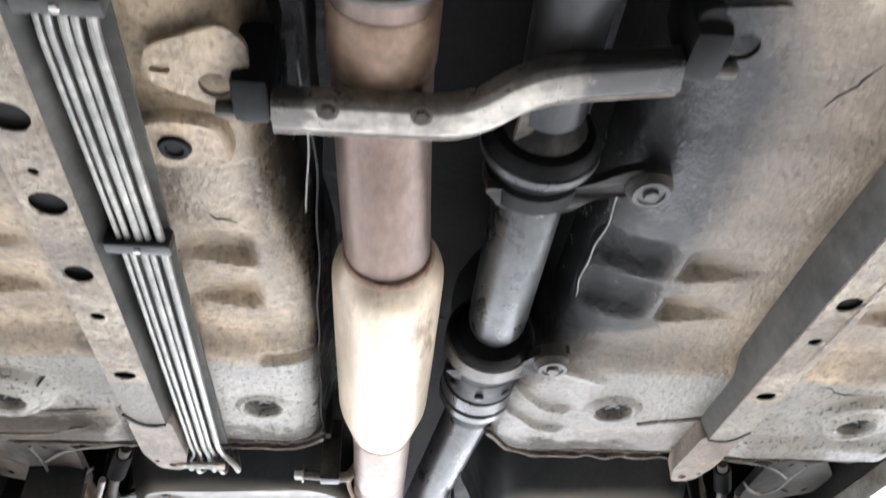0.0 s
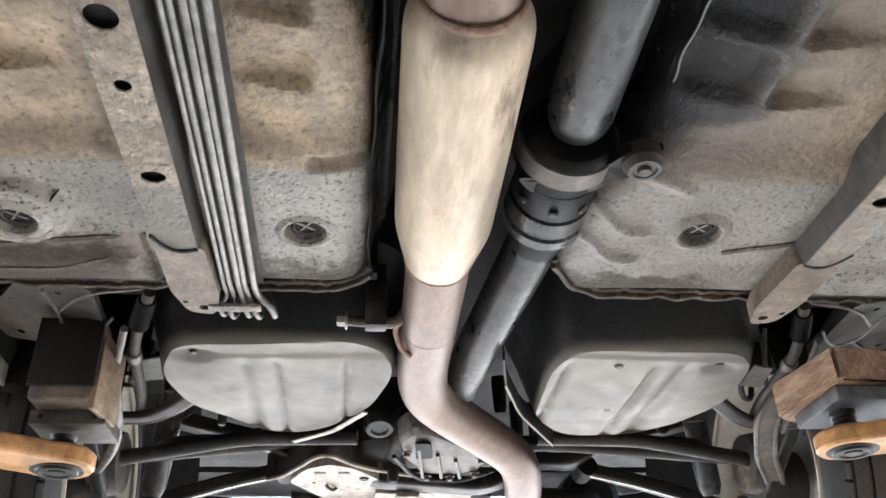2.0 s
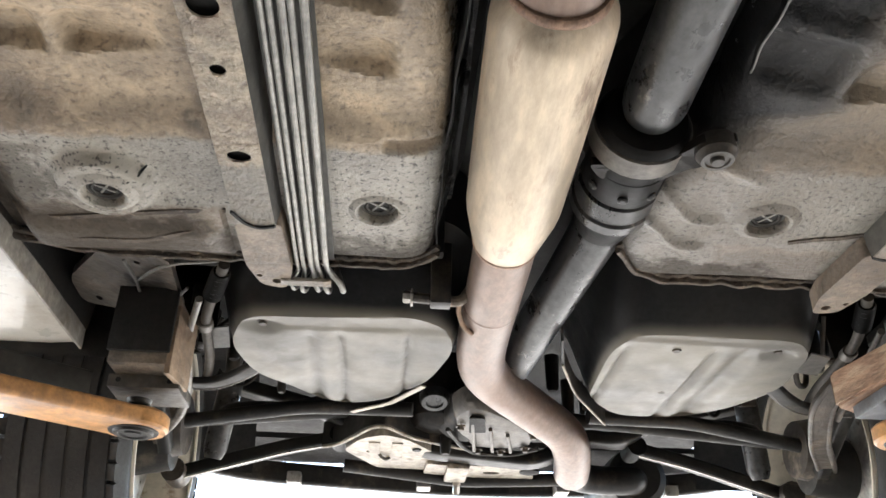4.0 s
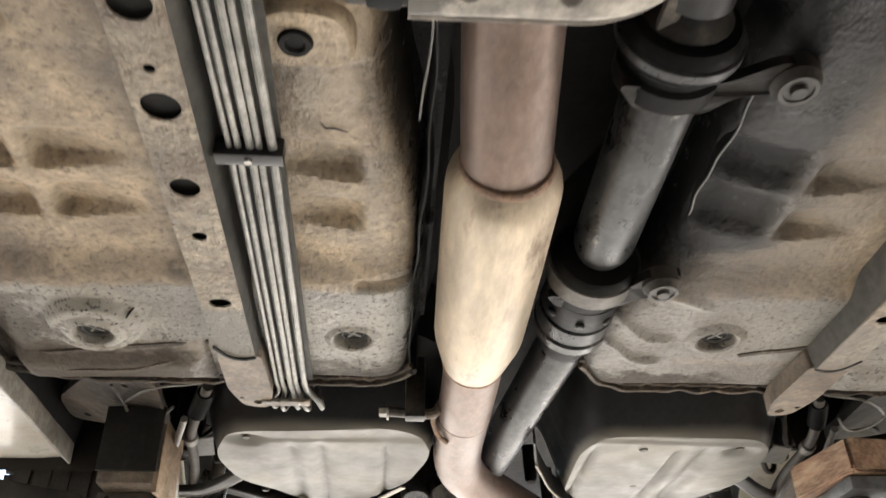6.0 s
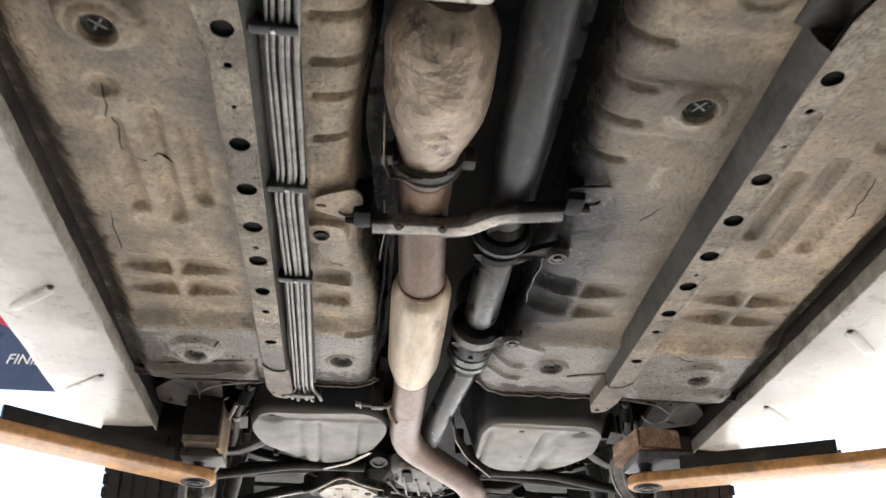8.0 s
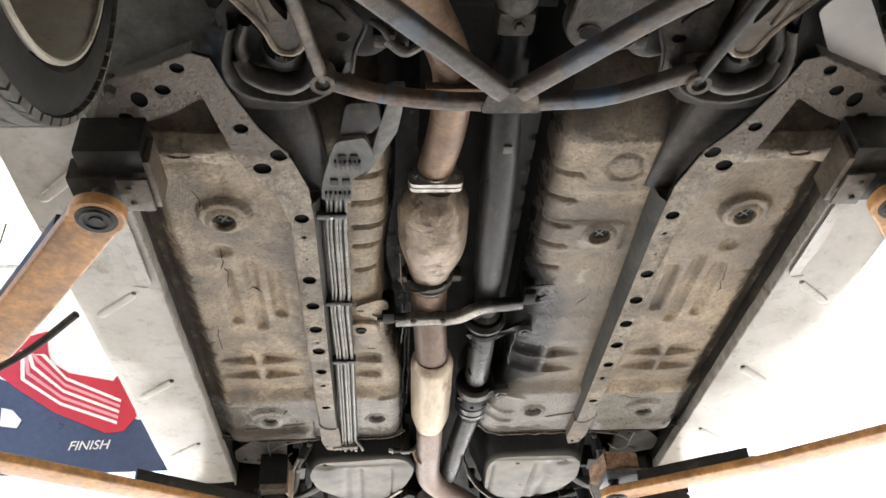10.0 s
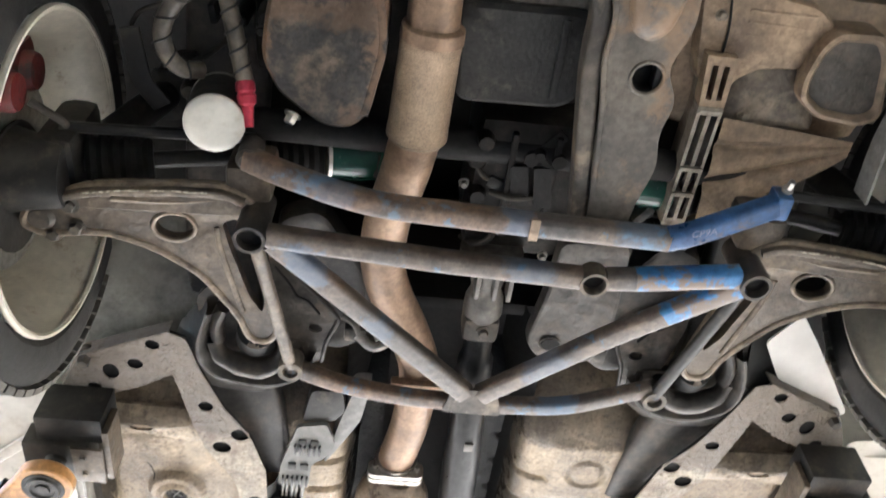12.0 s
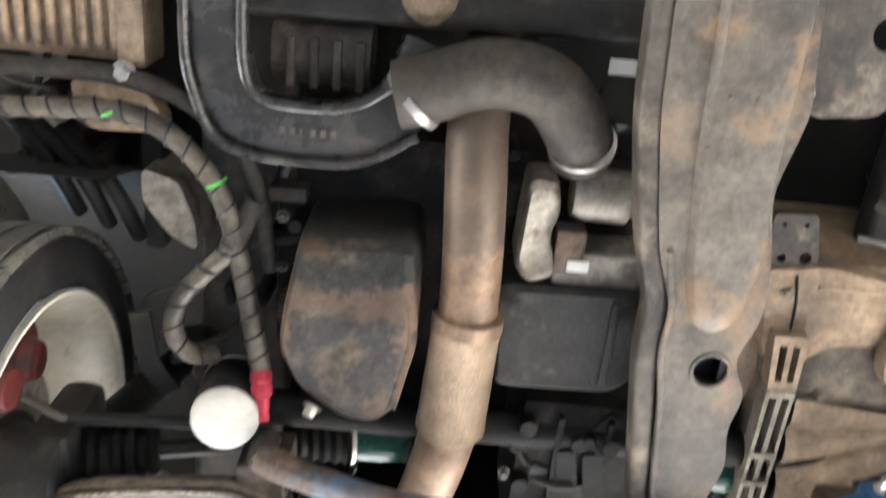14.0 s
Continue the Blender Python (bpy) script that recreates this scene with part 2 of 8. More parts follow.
RUSTY_PIPE = material("rust_brown_pipe", (0.345, 0.232, 0.152), (0.235, 0.157, 0.106), 0.48, metal=0.35, fine=90, bump=0.15, spot=(0.14, 0.092, 0.062), spots=0.27, spot_scale=8, edge=0.35, broad=6)
RESONATOR = material("champagne_stainless", (0.46, 0.385, 0.285), (0.37, 0.305, 0.225), 0.47, metal=0.5, fine=60, bump=0.1, spot=(0.21, 0.155, 0.11), spots=0.26, spot_scale=26, edge=0.14, stretch=(1, 0.25, 1), grain=0.18)
SHIELD = material("dusty_heat_shield", (0.36, 0.285, 0.21), (0.22, 0.17, 0.125), 0.46, metal=0.4, fine=60, bump=0.15, spot=(0.085, 0.058, 0.042), spots=0.25, spot_scale=14, lumps=0.5, broad=8)
SHAFT = material("grey_shaft_steel", (0.080, 0.081, 0.080), (0.034, 0.034, 0.034), 0.34, metal=0.45, fine=80, bump=0.12, spot=(0.23, 0.215, 0.195), spots=0.20, spot_scale=24, edge=0.1, grain=0.35, broad=9, stretch=(1, 0.6, 1))
# Darker copy of the shaft steel, with the front length's shade painted in.
SHAFT_SHADED = material("shaded_shaft_steel", (0.032, 0.032, 0.0315), (0.015, 0.015, 0.015), 0.38, metal=0.1, fine=80, bump=0.12, spot=(0.09, 0.083, 0.076), spots=0.22, spot_scale=22, edge=0.15, grain=0.35, broad=9, stretch=(1, 0.6, 1), spec=0.25)
STEEL = material("worn_bright_steel", (0.50, 0.48, 0.44), (0.33, 0.31, 0.28), 0.38, metal=0.8, fine=90, bump=0.12, spot=(0.14, 0.10, 0.075), spots=0.22, spot_scale=40)
WORN = material("worn_black_bracket_paint", (0.06, 0.055, 0.05), (0.11, 0.10, 0.088), 0.34, metal=0.65, fine=80, bump=0.12, spot=(0.40, 0.365, 0.31), spots=0.40, spot_scale=8, edge=0.35)
RUBBER = material("black_rubber", (0.007, 0.007, 0.0071), (0.014, 0.0133, 0.012), 0.5, fine=60, bump=0.12, spec=0.1)
TYRE = material("tyre_rubber", (0.016, 0.016, 0.016), (0.036, 0.033, 0.029), 0.6, fine=120, bump=0.25, spec=0.35)
TREAD = material("dusty_tyre_tread", (0.13, 0.118, 0.098), (0.066, 0.061, 0.053), 0.8, fine=100, bump=0.3)
TANK_MIX = material("black_tank_plastic_dusty_lit_below", (0.008, 0.0083, 0.0087), (0.015, 0.015, 0.0145), 0.45, fine=110, bump=0.12, broad=6, spec=0.25)


def dust_and_lit_base(m, pale, grey, z_full, z_none):
    """Road dust on the lowest part of a thing, thinning upwards with a ragged edge; also paints in light from below."""
    nt = m.node_tree
    n, li = nt.nodes, nt.links
    bsdf = n["Principled BSDF"]
    geo = n.new("ShaderNodeNewGeometry")
    place = n.new("ShaderNodeSeparateXYZ")
    li.new(geo.outputs["Position"], place.inputs[0])
    tex = n.new("ShaderNodeTexNoise")
    tex.inputs["Scale"].default_value, tex.inputs["Detail"].default_value, tex.inputs["Roughness"].default_value = 7, 6, 0.55
    li.new(geo.outputs["Position"], tex.inputs["Vector"])
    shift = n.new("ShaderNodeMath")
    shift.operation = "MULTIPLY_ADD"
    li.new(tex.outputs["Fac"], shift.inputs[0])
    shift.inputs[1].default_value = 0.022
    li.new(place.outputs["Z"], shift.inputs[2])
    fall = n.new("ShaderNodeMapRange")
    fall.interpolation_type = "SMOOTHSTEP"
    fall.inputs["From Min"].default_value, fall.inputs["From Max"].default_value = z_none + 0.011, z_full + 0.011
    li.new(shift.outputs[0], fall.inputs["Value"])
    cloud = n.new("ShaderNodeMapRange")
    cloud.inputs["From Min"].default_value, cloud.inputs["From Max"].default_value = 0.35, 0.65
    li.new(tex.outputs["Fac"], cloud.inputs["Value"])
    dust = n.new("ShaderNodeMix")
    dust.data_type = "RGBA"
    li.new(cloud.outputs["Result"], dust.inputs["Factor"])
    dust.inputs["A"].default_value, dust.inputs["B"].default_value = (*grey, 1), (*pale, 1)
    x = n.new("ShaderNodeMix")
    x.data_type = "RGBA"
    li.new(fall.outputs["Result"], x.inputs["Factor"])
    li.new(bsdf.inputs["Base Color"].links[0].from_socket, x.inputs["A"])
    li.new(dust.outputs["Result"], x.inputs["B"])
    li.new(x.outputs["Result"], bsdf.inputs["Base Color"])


# Dusty base against black walls also puts light from below into the colour.
dust_and_lit_base(TANK_MIX, (0.215, 0.199, 0.160), (0.118, 0.113, 0.098), 1.8050, 1.8290)
TUBES = material("dusty_zinc_tube", (0.29, 0.28, 0.25), (0.15, 0.147, 0.135), 0.42, metal=0.45, fine=80, bump=0.1, broad=9)
PLASTIC = material("grey_plastic", (0.15, 0.148, 0.14), (0.22, 0.212, 0.195), 0.5, fine=60, bump=0.1)
CLIP = material("black_clip_plastic", (0.014, 0.014, 0.015), (0.032, 0.030, 0.027), 0.4, fine=60, bump=0.1)
WHITE = material("dusty_white_paint", (0.56, 0.545, 0.495), (0.47, 0.45, 0.395), 0.34, fine=70, bump=0.03, spot=(0.30, 0.25, 0.185), spots=0.18, spot_scale=9, edge=0.3, grain=0.06, coat=0.2, mottle=0.08)
CREAM = material("cream_wheel_paint", (0.62, 0.58, 0.48), (0.52, 0.475, 0.385), 0.38, fine=60, bump=0.04, spot=(0.25, 0.17, 0.1), spots=0.16, spot_scale=22, edge=0.2, grain=0.1, mottle=0.08)
RED = material("red_caliper_paint", (0.105, 0.012, 0.011), (0.050, 0.008, 0.007), 0.5, fine=60, bump=0.3, spot=(0.02, 0.014, 0.012), spots=0.36, spot_scale=30, mottle=0.4)
PINK = material("red_anodised_fitting", (0.62, 0.06, 0.10), (0.45, 0.04, 0.07), 0.3, metal=0.4, fine=60, bump=0.05, mottle=0.08)
BLUE = material("chipped_blue_paint", (0.055, 0.205, 0.43), (0.026, 0.115, 0.28), 0.38, fine=70, bump=0.2, spot=(0.145, 0.112, 0.088), spots=0.53, spot_scale=15, edge=0.07, broad=6)
BLUE_DEEP = material("deep_blue_paint", (0.018, 0.062, 0.165), (0.032, 0.098, 0.235), 0.36, fine=70, bump=0.12, spot=(0.11, 0.085, 0.07), spots=0.33, spot_scale=14, edge=0.12, broad=7)
BLUE_WORN = material("mostly_worn_blue_paint", (0.138, 0.104, 0.079), (0.064, 0.059, 0.055), 0.44, fine=70, bump=0.35, spot=(0.070, 0.125, 0.190), spots=0.29, spot_scale=17, edge=0.07, broad=9, mottle=0.4)
RUST_BAR = material("rusty_blue_bar", (0.180, 0.112, 0.070), (0.078, 0.064, 0.054), 0.5, fine=70, bump=0.45, spot=(0.095, 0.130, 0.175), spots=0.31, spot_scale=16, edge=0.08, broad=14, mottle=0.4)
CAST = material("dusty_cast_aluminium", (0.43, 0.315, 0.208), (0.23, 0.165, 0.11), 0.5, metal=0.2, fine=90, bump=0.4, spot=(0.10, 0.068, 0.046), spots=0.31, spot_scale=8, edge=0.3, broad=6, lumps=0.4)
CAST_LIGHT = material("pale_cast_aluminium", (0.44, 0.40, 0.33), (0.25, 0.22, 0.18), 0.48, metal=0.35, fine=90, bump=0.25, spot=(0.10, 0.075, 0.055), spots=0.30, spot_scale=15, edge=0.2, broad=11)
SUMP = material("dark_sump_paint", (0.044, 0.040, 0.036), (0.020, 0.0195, 0.0185), 0.45, fine=120, bump=0.35, spot=(0.17, 0.13, 0.095), spots=0.24, spot_scale=14, edge=0.3, broad=7, grain=0.4, spec=0.25)
BEAM = material("dusty_dark_beam", (0.142, 0.122, 0.098), (0.062, 0.056, 0.049), 0.46, fine=100, bump=0.35, spot=(0.25, 0.165, 0.10), spots=0.26, spot_scale=9, edge=0.16, broad=6, spec=0.35)
BLOCK = material("dark_stippled_casting", (0.026, 0.0255, 0.024), (0.040, 0.038, 0.035), 0.5, fine=140, bump=0.6, spot=(0.09, 0.08, 0.068), spots=0.22, spot_scale=25, edge=0.2, spec=0.2)
SPLASH = material("dusty_grey_splash_panel", (0.29, 0.285, 0.245), (0.15, 0.149, 0.132), 0.45, fine=70, bump=0.1, spot=(0.34, 0.32, 0.27), spots=0.24, spot_scale=6, edge=0.4, broad=4)
SEAM = material("crusty_seam_sealer", (0.05, 0.039, 0.030), (0.12, 0.092, 0.066), 0.7, fine=130, bump=1.0, depth=0.008, spot=(0.30, 0.24, 0.175), spots=0.24, spot_scale=45, edge=0.15, broad=16)
DIRTY_CAST = material("oily_dirty_casting", (0.13, 0.105, 0.078), (0.06, 0.05, 0.04), 0.5, fine=90, bump=0.4, spot=(0.36, 0.29, 0.21), spots=0.30, spot_scale=9, edge=0.3, broad=8, lumps=0.4)
GLOSS_BLACK = material("glossy_black_paint", (0.022, 0.0215, 0.021), (0.040, 0.037, 0.034), 0.26, fine=60, bump=0.06, spot=(0.10, 0.085, 0.07), spots=0.15, spot_scale=20, edge=0.3)
FLEX = material("braided_flex_steel", (0.38, 0.285, 0.195), (0.28, 0.205, 0.14), 0.5, metal=0.5, fine=350, bump=0.7, grain=0.35)
HOSE = material("dusty_black_hose", (0.048, 0.043, 0.036), (0.070, 0.062, 0.052), 0.65, fine=80, bump=0.15, spec=0.2)
WRAP = material("dusty_wrapped_hose", (0.18, 0.15, 0.112), (0.04, 0.037, 0.032), 0.42, fine=60, bump=0.2, broad=11)
FILTER_WHITE = material("white_filter_paint", (0.68, 0.66, 0.60), (0.60, 0.57, 0.50), 0.4, fine=60, bump=0.05, spot=(0.42, 0.35, 0.25), spots=0.14, spot_scale=22, edge=0.25, grain=0.06, mottle=0.08)
GREEN = material("dark_green_enamel", (0.008, 0.05, 0.035), (0.012, 0.07, 0.045), 0.2, fine=60, bump=0.03, mottle=0.08)
GREEN_TIE = material("green_cable_tie", (0.12, 0.62, 0.10), (0.09, 0.5, 0.08), 0.5, bump=0.05, mottle=0.08)
ORANGE = material("worn_orange_paint", (0.60, 0.32, 0.125), (0.50, 0.25, 0.085), 0.42, fine=70, bump=0.08, spot=(0.20, 0.11, 0.06), spots=0.25, spot_scale=10, edge=0.25)
WOOD = material("weathered_hardwood", (0.36, 0.225, 0.145), (0.20, 0.118, 0.075), 0.75, fine=60, bump=0.5, spot=(0.50, 0.37, 0.25), spots=0.36, spot_scale=14, stretch=(3, 0.6, 3), edge=0.2, grain=0.4)
STEEL_BLUE = material("blue_grey_steel_plate", (0.16, 0.17, 0.185), (0.10, 0.105, 0.115), 0.42, metal=0.2, fine=70, bump=0.12, spot=(0.06, 0.055, 0.05), spots=0.25, spot_scale=12, edge=0.3, broad=9)
CONCRETE = material("pale_concrete", (0.50, 0.47, 0.42), (0.42, 0.395, 0.36), 0.7, broad=1.2, fine=40, bump=0.15, spot=(0.22, 0.21, 0.2), spots=0.2, spot_scale=2.5, edge=0.3, mottle=0.08)
# Dark tone invented for the unseen floor, to cut bounce from below.
FLOOR = material("dark_low_bounce_floor", (0.20, 0.19, 0.175), (0.13, 0.125, 0.115), 0.6, broad=1.2, fine=40, bump=0.15, spot=(0.05, 0.048, 0.045), spots=0.3, spot_scale=2.5, edge=0.3)
CREAM_WALL = material("cream_plaster", (0.72, 0.69, 0.60), (0.64, 0.61, 0.53), 0.8, broad=1.5, fine=40, bump=0.15, grain=0.08, mottle=0.08)
GREY_WALL = material("pale_grey_plaster", (0.52, 0.51, 0.48), (0.44, 0.43, 0.41), 0.8, broad=1.5, fine=40, bump=0.15, grain=0.1, mottle=0.08)
ROOFING = material("cream_painted_roof_sheet", (0.52, 0.49, 0.42), (0.46, 0.43, 0.37), 0.5, broad=1.5, fine=30, bump=0.05, grain=0.04, mottle=0.08)
PRINT_DARK = material("dark_blue_print", (0.035, 0.05, 0.10), (0.05, 0.065, 0.12), 0.4, broad=1, fine=20, bump=0.02, mottle=0.08)
PRINT_RED = material("red_print", (0.50, 0.02, 0.035), (0.36, 0.015, 0.03), 0.4, broad=1, fine=20, bump=0.02, grain=0.06, mottle=0.08)
PRINT_DULL = material("dull_bluish_print", (0.19, 0.23, 0.34), (0.12, 0.15, 0.26), 0.6, fine=200, bump=0.05, grain=0.3)
PRINT_PINK = material("pink_print", (0.72, 0.30, 0.32), (0.62, 0.22, 0.25), 0.4, broad=1, fine=20, bump=0.02, grain=0.06, mottle=0.08)
PRINT_WHITE = material("white_print", (0.78, 0.76, 0.71), (0.72, 0.70, 0.66), 0.4, broad=1, fine=20, bump=0.02, grain=0.04, mottle=0.08)


lay_patches(RAIL, (0.120, 0.092, 0.066), [(-0.8, 0.8, -0.3, 0.04, 0.78), (-0.45, -0.36, 0.46, 0.56, 0.5), (0.36, 0.45, 0.60, 0.66, 0.5), (-0.45, -0.36, 0.84, 0.89, 0.45), (0.36, 0.45, 0.93, 1.05, 0.45)], 0.02)
# Darker bands at the pan's sides, rail lines, front and rear.
lay_patches(PAN, (0.055, 0.044, 0.034), [(-0.76, -0.715, 0.0, 1.45, 0.55), (0.715, 0.76, 0.0, 1.45, 0.55), (-0.76, -0.48, 1.29, 1.325, 0.5), (-0.455, -0.435, 0.1, 1.3, 0.4), (0.435, 0.455, 0.1, 1.3, 0.4), (-0.76, 0.76, -0.2, 0.06, 0.55), (0.20, 0.36, 1.33, 1.40, 0.5)], 0.02)
lay_patches(PAN, (0.115, 0.088, 0.063), [(0.08, 0.37, 0.25, 0.86, 0.45), (0.08, 0.37, 0.8, 1.16, 0.3), (0.46, 0.74, 0.10, 0.60, 0.3), (-0.74, -0.62, 0.55, 1.1, 0.35)], 0.035, 9)
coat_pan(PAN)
lay_patches(PAN, (0.21, 0.165, 0.118), [(-0.76, -0.44, 1.285, 1.45, 0.75), (0.20, 0.36, 1.315, 1.45, 0.6)], 0.012)
lay_patches(PAN, (0.055, 0.044, 0.034), [(-0.76, -0.20, 1.385, 1.45, 0.75), (0.12, 0.78, 1.40, 1.45, 0.7), (-0.76, -0.48, 1.29, 1.33, 0.55), (0.20, 0.36, 1.33, 1.40, 0.5), (-0.76, -0.44, 1.335, 1.39, 0.45)], 0.02)
lay_patches(RAIL, (0.23, 0.22, 0.195), [(-0.46, -0.33, 1.14, 1.5, 0.75), (0.33, 0.46, 1.14, 1.5, 0.5)], 0.012)
lay_patches(PAN, (0.036, 0.031, 0.025), [(-0.47, -0.15, 1.345, 1.46, 0.62), (-0.80, -0.47, 1.300, 1.46, 0.60), (-0.76, -0.700, -0.1, 1.46, 0.75), (0.700, 0.76, -0.1, 1.46, 0.75), (0.05, 0.30, 1.365, 1.46, 0.7), (0.30, 0.80, 1.385, 1.46, 0.6), (-0.74, -0.64, 1.16, 1.33, 0.55), (-0.72, -0.60, 0.02, 0.14, 0.5), (0.40, 0.62, 0.00, 0.06, 0.5)], 0.030, 22, True)
lay_patches(PAN, (0.55, 0.47, 0.355), [(0.255, 0.275, 0.50, 0.57, 0.5), (0.235, 0.29, 0.395, 0.415, 0.45), (-0.29, -0.24, 0.80, 0.86, 0.3), (-0.62, -0.56, 0.44, 0.50, 0.3), (0.55, 0.60, 0.85, 0.93, 0.3), (-0.55, -0.50, 0.10, 0.2, 0.3)], 0.014)
lay_patches(RUSTY_PIPE, (0.095, 0.08, 0.066), [(-0.25, -0.08, -1.25, -0.91, 0.65)], 0.012)
lay_patches(WORN, (0.03, 0.029, 0.028), [(0.045, 0.16, 0.55, 0.70, 0.9), (-0.21, -0.17, 0.6, 0.72, 0.8)], 0.012)
lay_patches(BLUE_WORN, (0.085, 0.150, 0.235), [(-0.335, -0.275, -0.49, -0.41, 0.5), (-0.205, -0.165, -0.335, -0.285, 0.4), (0.0, 0.07, -0.50, -0.465, 0.35), (0.08, 0.15, -0.28, -0.20, 0.35), (0.12, 0.19, -0.16, -0.10, 0.6), (0.16, 0.22, -0.59, -0.54, 0.4)], 0.014)
lay_patches(RUST_BAR, (0.085, 0.150, 0.235), [(-0.02, 0.03, -0.60, -0.54, 0.5), (-0.30, -0.24, -0.62, -0.54, 0.3)], 0.012)
lay_patches(CAST, (0.085, 0.066, 0.048), [(0.42, 0.62, -0.92, -0.70, 0.45), (0.20, 0.30, -0.66, -0.5, 0.4), (0.33, 0.40, -0.80, -0.66, 0.35)], 0.03, 12)
lay_patches(SUMP, (0.19, 0.115, 0.068), [(-0.375, -0.225, -0.85, -0.815, 0.32), (-0.232, -0.212, -0.86, -0.70, 0.6), (-0.36, -0.325, -0.915, -0.885, 0.35), (-0.40, -0.372, -0.85, -0.74, 0.7), (-0.27, -0.24, -0.70, -0.66, 0.4)], 0.014)
lay_patches(BEAM, (0.27, 0.165, 0.09), [(0.125, 0.175, -0.90, -0.855, 0.6), (0.155, 0.175, -0.98, -0.74, 0.5), (0.085, 0.115, -0.93, -0.86, 0.45), (0.138, 0.163, -1.21, -1.10, 0.55), (0.095, 0.15, -1.115, -1.095, 0.45), (0.02, 0.06, -1.12, -1.06, 0.3)], 0.016)


# ---- building helpers ----
from mathutils import geometry


def finish(name, bm, mat, parent=None, label="", smooth=35.0):
    bmesh.ops.recalc_face_normals(bm, faces=bm.faces)
    for e in bm.edges:
        if len(e.link_faces) == 2 and e.calc_face_angle(0) > radians(smooth):
            e.smooth = False
    for face in bm.faces:
        face.smooth = True
    me = bpy.data.meshes.new(name)
    bm.to_mesh(me)
    bm.free()
    me.materials.append(mat)
    ob = new(name, me)
    if parent is not None:
        ob.parent = parent
    if label:
        ob["label"] = label
    return ob


def part(name, bm, mat, parent, label=""):
    return finish(name, bm, mat, parent, label)


def thing(name, label, category, group="", kind=""):
    return tagged(new(name), label, category, group, kind)


def box(lo, hi, bevel=0.004, turn=0.0, bm=None):
    bm = bm or bmesh.new()
    lo, hi = Vector(lo), Vector(hi)
    c, s = (lo + hi) / 2, hi - lo
    made = bmesh.ops.create_cube(bm, size=1.0, matrix=Matrix.Translation(c) @ pose(0, 0, 0, 0, 0, turn) @ Matrix.Diagonal((*s, 1)))
    if bevel:
        edges = list({e for v in made["verts"] for e in v.link_edges})
        bmesh.ops.bevel(bm, geom=edges, offset=bevel, segments=2, affect="EDGES", profile=0.6)
    return bm


def plate(outline, z0, z1, holes=(), lift=None, bm=None):
    """A flat plate with through holes between two heights; lift(x, y) is added to both."""
    bm = bm or bmesh.new()
    rings = [[Vector((x, y, 0)) for x, y in outline]] + [[Vector((x, y, 0)) for x, y in h] for h in holes]
    tris = geometry.tessellate_polygon(rings)
    flat = [v for r in rings for v in r]
    add = lift or (lambda x, y: 0.0)
    low = [bm.verts.new((v.x, v.y, z0 + add(v.x, v.y))) for v in flat]
    top = [bm.verts.new((v.x, v.y, z1 + add(v.x, v.y))) for v in flat]
    for a, b, c in tris:
        if len({a, b, c}) == 3:
            bm.faces.new((low[a], low[b], low[c]))
            bm.faces.new((top[c], top[b], top[a]))
    k = 0
    for r in rings:
        for i in range(len(r)):
            a, b = k + i, k + (i + 1) % len(r)
            bm.faces.new((low[a], low[b], top[b], top[a]))
        k += len(r)
    return bm


def circle(x, y, r, n=20, ry=None, turn=0.0):
    c, s = math.cos(radians(turn)), math.sin(radians(turn))
    out = []
    for i in range(n):
        a = 2 * math.pi * i / n
        u, v = r * math.cos(a), (ry or r) * math.sin(a)
        out.append((x + u * c - v * s, y + u * s + v * c))
    return out


def rounded(points, r, steps=5):
    """A closed outline with its corners rounded off."""
    out = []
    n = len(points)
    for i in range(n):
        p, q, s = Vector(points[i - 1]), Vector(points[i]), Vector(points[(i + 1) % n])
        a = q + (p - q).normalized() * min(r, (p - q).length * 0.45)
        b = q + (s - q).normalized() * min(r, (s - q).length * 0.45)
        for k in range(steps + 1):
            t = k / steps
            out.append(tuple((a * (1 - t) ** 2 + q * 2 * t * (1 - t) + b * t * t)))
    return out


def bend(points, r=0.05, steps=6):
    """An open path with its corners rounded off."""
    pts = [Vector(p) for p in points]
    out = [pts[0]]
    for p, q, s in zip(pts, pts[1:], pts[2:]):
        a = q + (p - q).normalized() * min(r, (p - q).length * 0.48)
        b = q + (s - q).normalized() * min(r, (s - q).length * 0.48)
        for k in range(steps + 1):
            t = k / steps
            out.append(a * (1 - t) ** 2 + q * 2 * t * (1 - t) + b * t * t)
    return out + [pts[-1]]


